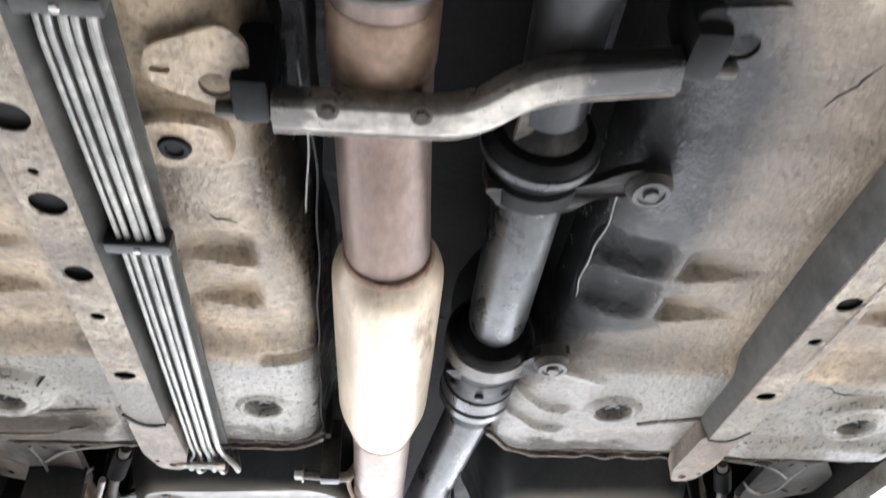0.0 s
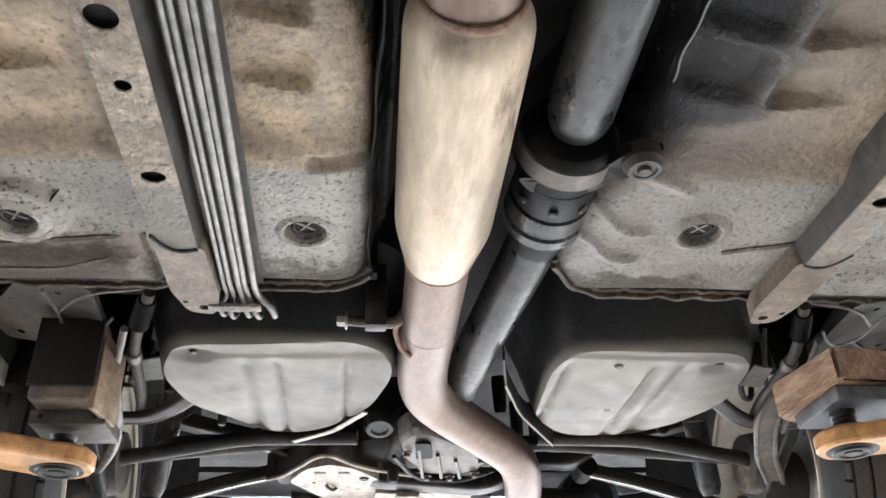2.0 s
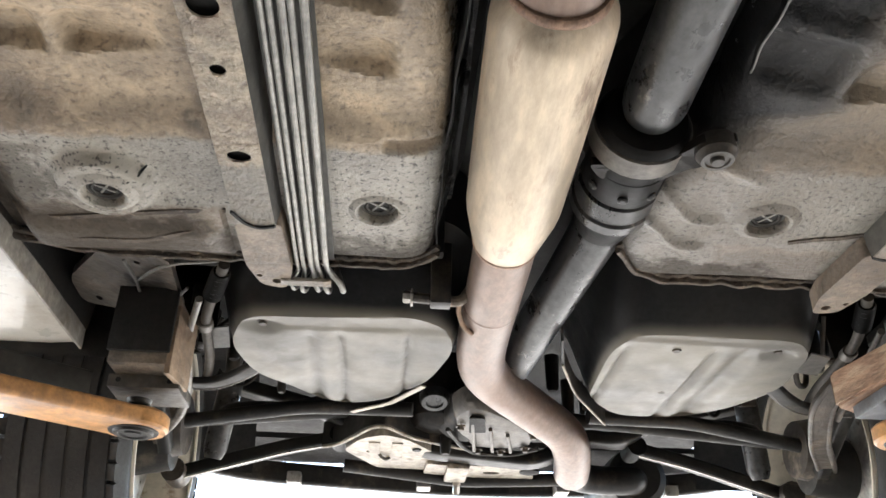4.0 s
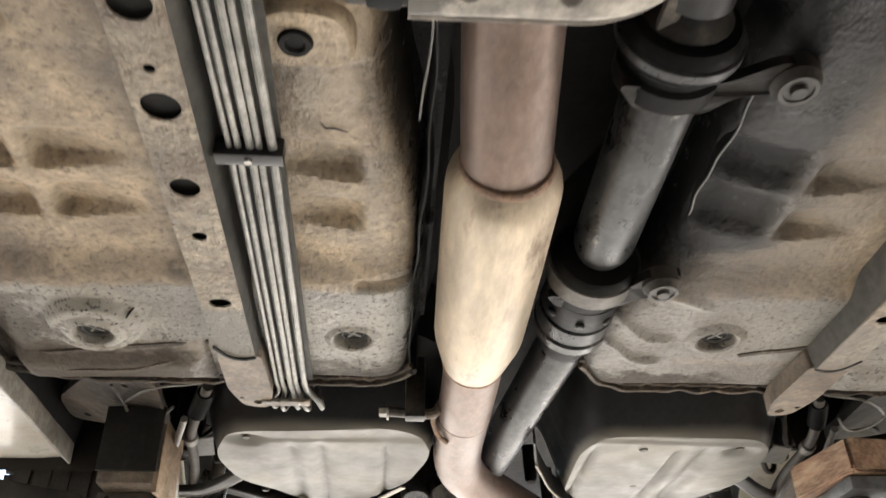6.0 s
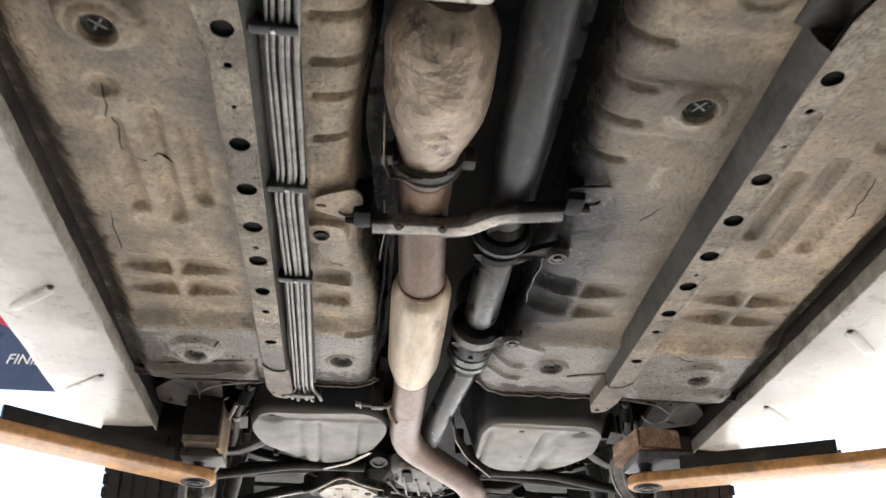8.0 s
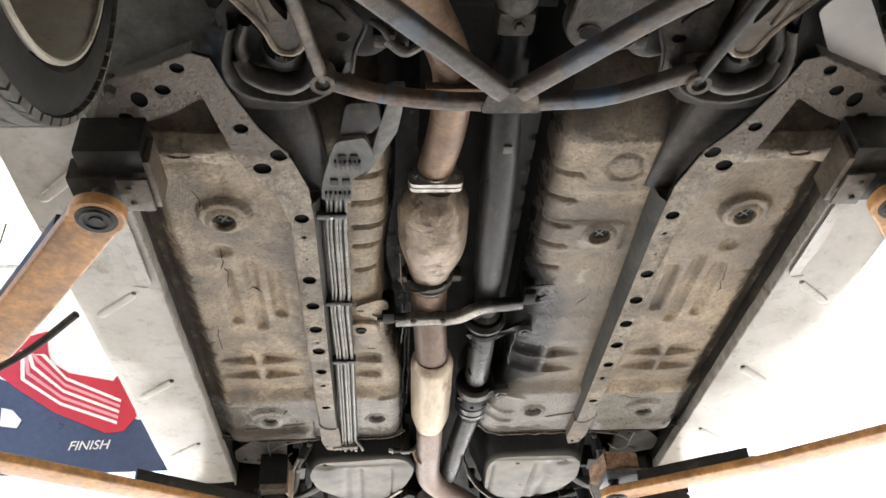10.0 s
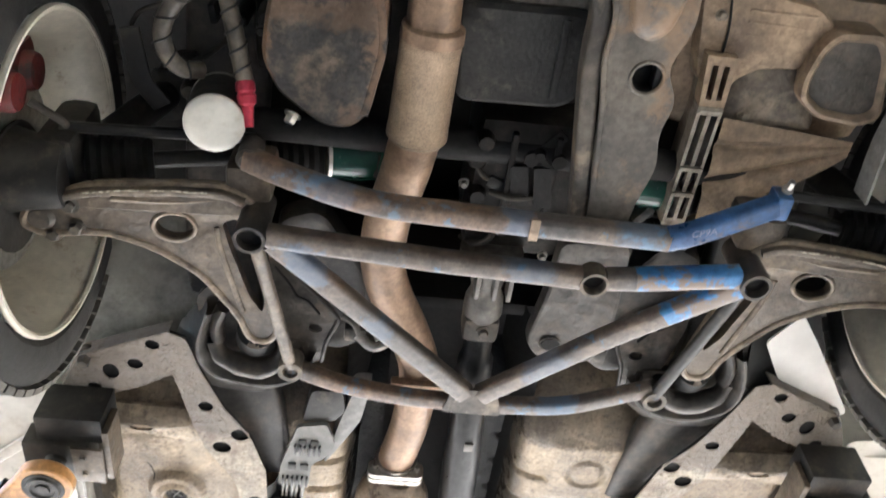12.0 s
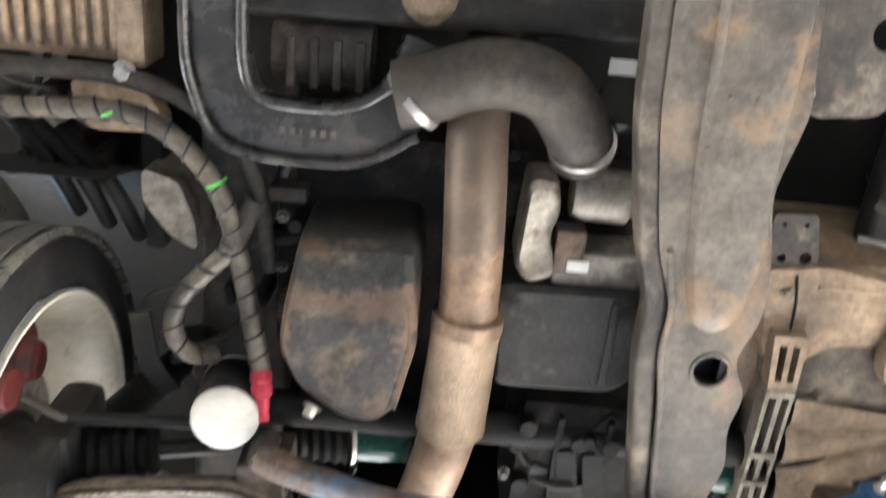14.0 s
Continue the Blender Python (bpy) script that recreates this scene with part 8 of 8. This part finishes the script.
part("crossmember_lip", flat_bar([(-0.438, -0.992, 1.826), (-0.40, -0.984, 1.824), (-0.31, -0.986, 1.824), (-0.255, -1.02, 1.828)], 0.008, 0.006, 0.03), STEEL, _xm, "bright worn lip")
for _k in range(6):
    _w = 0.006 if _k not in (2,) else 0.002
    part("stamped_mark", box((-0.395 + 0.012 * _k, -1.026, 1.8195), (-0.395 + 0.012 * _k + _w, -1.018, 1.8215), 0), BEAM, _xm)
_hp = part("radiator_hose", tube([(-0.262, -1.075, 1.83), (-0.225, -1.085, 1.83), (-0.155, -1.115, 1.83), (-0.085, -1.105, 1.83), (-0.045, -1.05, 1.835), (-0.035, -1.02, 1.86)], 0.040, 24, 0.06), HOSE, car, "thick dusty black radiator hose")
part("hose_clamp", lathe((-0.246, -1.068, 1.83), (-0.236, -1.078, 1.83), [(0, 0.0415), (0.010, 0.0415)], 24), STEEL, _hp, "bright steel hose clamp")
part("hose_clamp", lathe((-0.040, -1.04, 1.838), (-0.036, -1.025, 1.85), [(0, 0.0415), (0.008, 0.0415)], 24), STEEL, _hp)
part("upper_beam", flat_bar([(-0.44, -1.165, 1.90), (0.02, -1.175, 1.90)], 0.05, 0.06), BLACK_STEEL, car, "black painted upper cross beam")
part("rusty_mount", lathe((-0.235, -1.185, 1.86), (-0.235, -1.185, 1.92), [(0, 0.0), (0, 0.022), (0.012, 0.036), (0.04, 0.04), (0.06, 0.04)], 16), CAST, car, "tan rusty engine mount cup")
_pu = part("crank_pulley", lathe((0.008, -1.088, 1.862), (0.008, -1.053, 1.92), [(0, 0.012), (0.0, 0.03), (0.008, 0.034), (0.015, 0.03), (0.022, 0.034), (0.03, 0.034)], 24), BLACK_STEEL, car, "black grooved pulley")
part("paper_tag", box((-0.018, -1.135, 1.864), (0.016, -1.116, 1.868), 0.002), PRINT_WHITE, car, "small white tag")
part("alternator", lathe((-0.42, -1.10, 1.93), (-0.30, -1.10, 1.93), [(0, 0.02), (0, 0.045), (0.12, 0.045), (0.12, 0.02)], 22), GRIMY, car, "grimy cast alternator")
for _k in range(4):
    part("alternator_rib", box((-0.40 + 0.028 * _k, -1.12, 1.88), (-0.39 + 0.028 * _k, -1.06, 1.90), 0.002), GRIMY, car)
# oil cooler with fins
_oc = part("oil_cooler", box((-0.80, -1.16, 1.88), (-0.575, -1.07, 1.94), 0.004), CAST, car, "finned tan oil cooler")
for _k in range(11):
    _x = -0.79 + 0.0185 * _k
    part("cooler_fin", tube([(_x, -1.155, 1.882), (_x + 0.001, -1.15, 1.876), (_x + 0.002, -1.09, 1.876), (_x + 0.003, -1.083, 1.882)], 0.0062, 10, 0.004), CAST, _oc)
for _k, (_x, _y) in enumerate(((-0.72, -0.97), (-0.68, -0.955), (-0.64, -0.94))):
    part("wing_hose", tube([(_x - 0.05, _y - 0.03, 1.90), (_x, _y, 1.88), (_x + 0.03, _y + 0.05, 1.885), (_x + 0.035, _y + 0.12, 1.93)], 0.011, 12, 0.05), RUBBER, car, "black curved rubber hose")
part("cooler_tank", box((-0.60, -1.17, 1.868), (-0.565, -1.065, 1.945), 0.008), CAST, _oc)
part("cooler_line", tube([(-0.80, -1.055, 1.86), (-0.60, -1.06, 1.86), (-0.52, -1.04, 1.865), (-0.45, -0.98, 1.87)], 0.012, 12, 0.04), HOSE, car, "black rubber cooler line")
part("cooler_bolt", bolt((-0.588, -1.062, 1.86), (0, 0, -1), 0.010, 0.010), STEEL, _oc)
part("duct", plate(rounded([(-0.66, -1.05), (-0.56, -1.04), (-0.54, -0.99), (-0.64, -0.985)], 0.02, 3), 1.865, 1.90), CAST, car, "tan plastic duct end")
# right front corner
part("right_rail_bracket", plate(rounded([(0.185, -1.25), (0.30, -1.25), (0.29, -1.11), (0.20, -1.10)], 0.02, 3), 1.81, 1.82, [circle(0.27, -1.20, 0.02, 16)]), GRIMY, car, "brown rusty front bracket")
part("right_bolt", bolt((0.172, -1.135, 1.78), (0, 0, -1), 0.012, 0.02), STEEL, car)
part("radiator", box((-0.55, -1.62, 1.86), (0.55, -1.56, 2.08), 0.01), BLACK_STEEL, car, "black radiator behind the bumper")
part("front_bumper", flat_bar([(-0.90, -0.98, 1.84), (-0.84, -1.35, 1.80), (-0.5, -1.62, 1.80), (0.5, -1.62, 1.80), (0.84, -1.35, 1.80), (0.90, -0.98, 1.84)], 0.04, 0.22, 0.25), WHITE, car, "white painted front bumper")

# ---- upper body shell ----
_st = [(-1.66, 0.72, 1.95, 2.12), (-1.5, 0.84, 1.95, 2.22), (-0.9, 0.90, 1.95, 2.32), (-0.1, 0.91, 1.9, 2.42), (0.45, 0.91, 1.9, 2.86), (1.0, 0.91, 1.9, 2.92), (1.6, 0.91, 1.9, 2.86), (2.2, 0.90, 1.95, 2.46), (2.75, 0.84, 1.95, 2.40), (2.95, 0.74, 1.95, 2.3)]
_bm = bmesh.new()
_rows = []
_ys = np.arange(-1.66, 2.951, 0.07)
for _y in _ys:
    _w, _lo, _hi = (float(np.interp(_y, [s[0] for s in _st], [s[k] for s in _st])) for k in (1, 2, 3))
    for _ya in (-0.54, 2.11):
        _d = abs(_y - _ya)
        if _d < 0.38:
            _lo = max(_lo, 1.80 + math.sqrt(0.38 ** 2 - _d ** 2))
    _belt = min(_hi, 2.45)
    _in = 0.72 if _hi > 2.6 else 0.88
    _rows.append([_bm.verts.new((sx * w, _y, z)) for sx, w, z in ((-1, _w, _lo), (-1, _w, max(_lo, _belt - 0.05)), (-1, _w * _in, _hi - 0.02), (0, 0, _hi + 0.015), (1, _w * _in, _hi - 0.02), (1, _w, max(_lo, _belt - 0.05)), (1, _w, _lo))])
for _a, _b in zip(_rows, _rows[1:]):
    for _i in range(6):
        _bm.faces.new((_a[_i], _a[_i + 1], _b[_i + 1], _b[_i]))
bmesh.ops.remove_doubles(_bm, verts=_bm.verts, dist=1e-5)
part("body_shell", _bm, WHITE, car, "white painted car body")

# ---- two-post lift ----
lift = thing("two_post_lift", "orange painted two-post car lift with swing arms", "car lift")


def lift_arm(points, pad_z, label):
    low = [Vector(v) - Vector((0, 0, 0.012)) for v in points]
    a = part("swing_arm", flat_bar(low, 0.094, 0.026, 0.05), ORANGE, lift, label)
    p, q = Vector(points[-1]), Vector(points[-2])
    d = (q - p).normalized()
    tip = lathe((p.x, p.y, p.z - 0.0255), (p.x, p.y, p.z + 0.2), [(0, 0.0), (0, 0.046), (0.004, 0.0495), (0.022, 0.0495), (0.027, 0.044)], 36)
    part("arm_end", tip, ORANGE, a, "worn rounded end of the swing arm")
    boss = lathe((p.x, p.y, p.z - 0.0315), (p.x, p.y, p.z + 0.2), [(0, 0.0), (0, 0.012), (0.003, 0.013), (0.003, 0.020), (0.0, 0.022), (0.0, 0.028), (0.004, 0.030), (0.004, 0.036), (0.008, 0.038)], 36)
    part("pad_socket", boss, BLACK_STEEL, a, "black greasy pad boss with concentric rings")
    part("pad_screw", lathe((p.x, p.y, p.z), (p.x, p.y, pad_z), [(0, 0.019)] + [(0.004 + k * 0.003, 0.0165 + 0.0025 * (k % 2)) for k in range(max(1, int((pad_z - p.z - 0.006) / 0.003)))] + [(max(0.008, pad_z - p.z), 0.019)], 20), BLACK_STEEL, a, "greasy threaded pad screw")
    side = Vector((-d.y, d.x, 0))
    for s in (-1, 1):
        part("arm_edge", flat_bar([v + side * s * 0.040 + Vector((0, 0, 0.016)) for v in (p + d * 0.10, q - d * 0.06)], 0.010, 0.034), BLACK_STEEL, a)
    return a


for _side in (-1, 1):
    part("post", box((_side * 1.62 - 0.14, 0.62, 0.0), (_side * 1.62 + 0.14, 0.90, 3.6), 0.012), ORANGE, lift, "tall orange lift post")
    part("base_plate", box((_side * 1.62 - 0.24, 0.52, 0.0), (_side * 1.62 + 0.24, 1.0, 0.02), 0.003), BLACK_STEEL, lift)
    part("carriage", box((_side * 1.47 - 0.03, 0.60, 1.45), (_side * 1.47 + 0.03, 0.92, 1.95), 0.01), BLACK_STEEL, lift, "black lift carriage")
lift_arm([(-1.42, 0.86, 1.655), (-1.05, 0.44, 1.66), (-0.737, 0.030, 1.665)], 1.70, "worn orange swing arm below the front of the sill")
lift_arm([(1.42, 0.82, 1.655), (1.05, 0.40, 1.66), (0.745, 0.02, 1.67)], 1.70, "worn orange swing arm below the front of the sill")
lift_arm([(-1.42, 0.90, 1.63), (-1.02, 1.22, 1.64), (-0.603, 1.623, 1.668)], 1.690, "worn orange swing arm below the rear of the car")
lift_arm([(1.42, 0.86, 1.63), (0.95, 1.22, 1.64), (0.531, 1.524, 1.668)], 1.700, "worn orange swing arm below the rear of the car")


def saddle(side):
    """A stepped welded block with a brown face plate."""
    s = thing("lift_adapter", "black welded steel adapter block with a brown face plate", "lift adapter", "lift adapters")

    def block(name, x0, x1, y0, y1, z0, z1, mat, bevel=0.004):
        return part(name, box((min(side * x0, side * x1), y0, z0), (max(side * x0, side * x1), y1, z1), bevel), mat, s)

    block("rear_block", 0.676, 0.792, -0.012, 0.070, 1.700, 1.750, BLACK_STEEL)
    block("front_block", 0.652, 0.768, -0.068, -0.010, 1.712, 1.796, BLACK_STEEL)
    block("face_plate", 0.638, 0.650, -0.050, 0.072, 1.702, 1.764, BROWN, 0.002)
    block("lower_plate", 0.650, 0.705, -0.012, 0.075, 1.694, 1.700, BROWN, 0.002)
    for y in (0.01, 0.052):
        part("plate_bolt", bolt((side * 0.685, y, 1.694), (0, 0, -1), 0.005, 0.004), GRIMY, s)
    return s


saddle(-1)
saddle(1)
_rs = thing("lift_adapter", "brown and black welded steel adapter on a lift pad", "lift adapter", "lift adapters")
part("block", box((-0.638, 1.546, 1.720), (-0.552, 1.640, 1.835), 0.003), RAIL_FOOT, _rs, "brown wooden packing block")
part("block_front", box((-0.640, 1.538, 1.737), (-0.550, 1.5455, 1.840), 0.002), DARK, _rs, "black rubber facing")
part("side_plate", box((-0.549, 1.545, 1.706), (-0.540, 1.625, 1.815), 0.002, -8), CAST, _rs, "pale wooden side wedge")
part("cheek", box((-0.646, 1.590, 1.699), (-0.540, 1.680, 1.7195), 0.003), SUBFRAME, _rs, "grey steel base plate")
for _x in (-0.63, -0.555):
    part("adapter_hole", lathe((_x, 1.5895, 1.710), (_x, 1.60, 1.710), [(0, 0.0), (0, 0.004), (0.004, 0.004)], 10), DARK, _rs)
_wa = thing("lift_adapter", "blue-grey steel plate carrying a wooden block", "lift adapter", "lift adapters")
part("block", box((0.498, 1.470, 1.700), (0.640, 1.600, 1.7205), 0.003), STEEL_BLUE, _wa)
part("cheek", box((0.616, 1.480, 1.7205), (0.642, 1.595, 1.765), 0.003), BLACK_STEEL, _wa)
_bm = plate([(0.497, 1.452), (0.612, 1.470), (0.606, 1.600), (0.556, 1.650), (0.502, 1.634), (0.474, 1.606)], 1.7215, 1.776, (), lambda x, y: 0.02 * (x - 0.48))
bmesh.ops.bevel(_bm, geom=list(_bm.edges), offset=0.004, segments=2, affect="EDGES")
_wd = roughen(finish("wooden_block", _bm, WOOD), 0.003, 35)
tagged(_wd, "reddish hardwood block packed on a lift pad", "wooden block")
_cb = tagged(finish("power_cable", tube([(-1.48, 0.60, 1.50), (-1.20, 0.50, 1.52), (-0.98, 0.43, 1.60), (-0.86, 0.34, 1.64)], 0.008, 10, 0.08), HOSE), "black cable hanging along the lift arm", "cable")

# ---- banner hung below the roof ----
_ban = thing("banner", "printed banner with a red shape and white lettering on dark blue", "banner")
YB = 4.5
part("banner_cloth", box((-3.42, YB, 3.02), (-1.70, YB + 0.012, 4.75), 0.0), PRINT_DARK, _ban)
part("banner_pole", tube([(-3.45, YB + 0.006, 4.76), (-1.67, YB + 0.006, 4.76)], 0.02, 10), STEEL, _ban)
for _x in (-3.3, -1.82):
    part("banner_cord", tube([(_x, YB + 0.006, 4.77), (_x, YB + 0.006, 5.20)], 0.006, 8), HOSE, _ban)


def print_shape(name, outline, mat, off):
    bm = plate(outline, 0, 0.003)
    bmesh.ops.transform(bm, matrix=Matrix(((1, 0, 0, 0), (0, 0, 1, YB - off), (0, 1, 0, 0), (0, 0, 0, 1))), verts=bm.verts)
    return part(name, bm, mat, _ban)


print_shape("white_field", [(-3.42, 4.02), (-3.00, 3.76), (-2.60, 3.60), (-2.20, 3.50), (-1.95, 3.40), (-1.70, 3.60), (-1.70, 4.75), (-3.42, 4.75)], PRINT_WHITE, 0.004)
print_shape("red_field", [(-3.42, 4.20), (-3.02, 4.06), (-2.74, 4.15), (-2.70, 3.98), (-2.655, 3.88), (-2.51, 3.79), (-2.185, 3.715), (-2.155, 3.765), (-2.045, 3.60), (-1.970, 3.43), (-2.045, 3.315), (-2.165, 3.305), (-2.55, 3.475), (-2.88, 3.69), (-3.10, 3.86), (-3.42, 4.02)], PRINT_RED, 0.008)
for _k in range(5):
    _d = 0.050 * _k
    print_shape("white_stripe", [(-2.90 + _d * 0.5, 3.99 - 0.01 * _k), (-2.84 + _d * 0.5, 3.74 + _d), (-2.52, 3.53 + _d), (-2.10, 3.37 + _d * 0.85), (-2.10, 3.392 + _d * 0.85), (-2.52, 3.552 + _d), (-2.815 + _d * 0.5, 3.75 + _d), (-2.87 + _d * 0.5, 3.99 - 0.01 * _k)], PRINT_PINK if _k % 2 else PRINT_WHITE, 0.012)
print_shape("white_blob", [(-2.92, 3.52), (-2.84, 3.50), (-2.76, 3.42), (-2.78, 3.36), (-2.90, 3.38)], PRINT_WHITE, 0.012)
_text = lettering("FINISH", 0.095, 0.002, PRINT_WHITE, _ban)
_text.matrix_world = pose(-2.405, YB - 0.006, 3.185, 90, -1, 0)
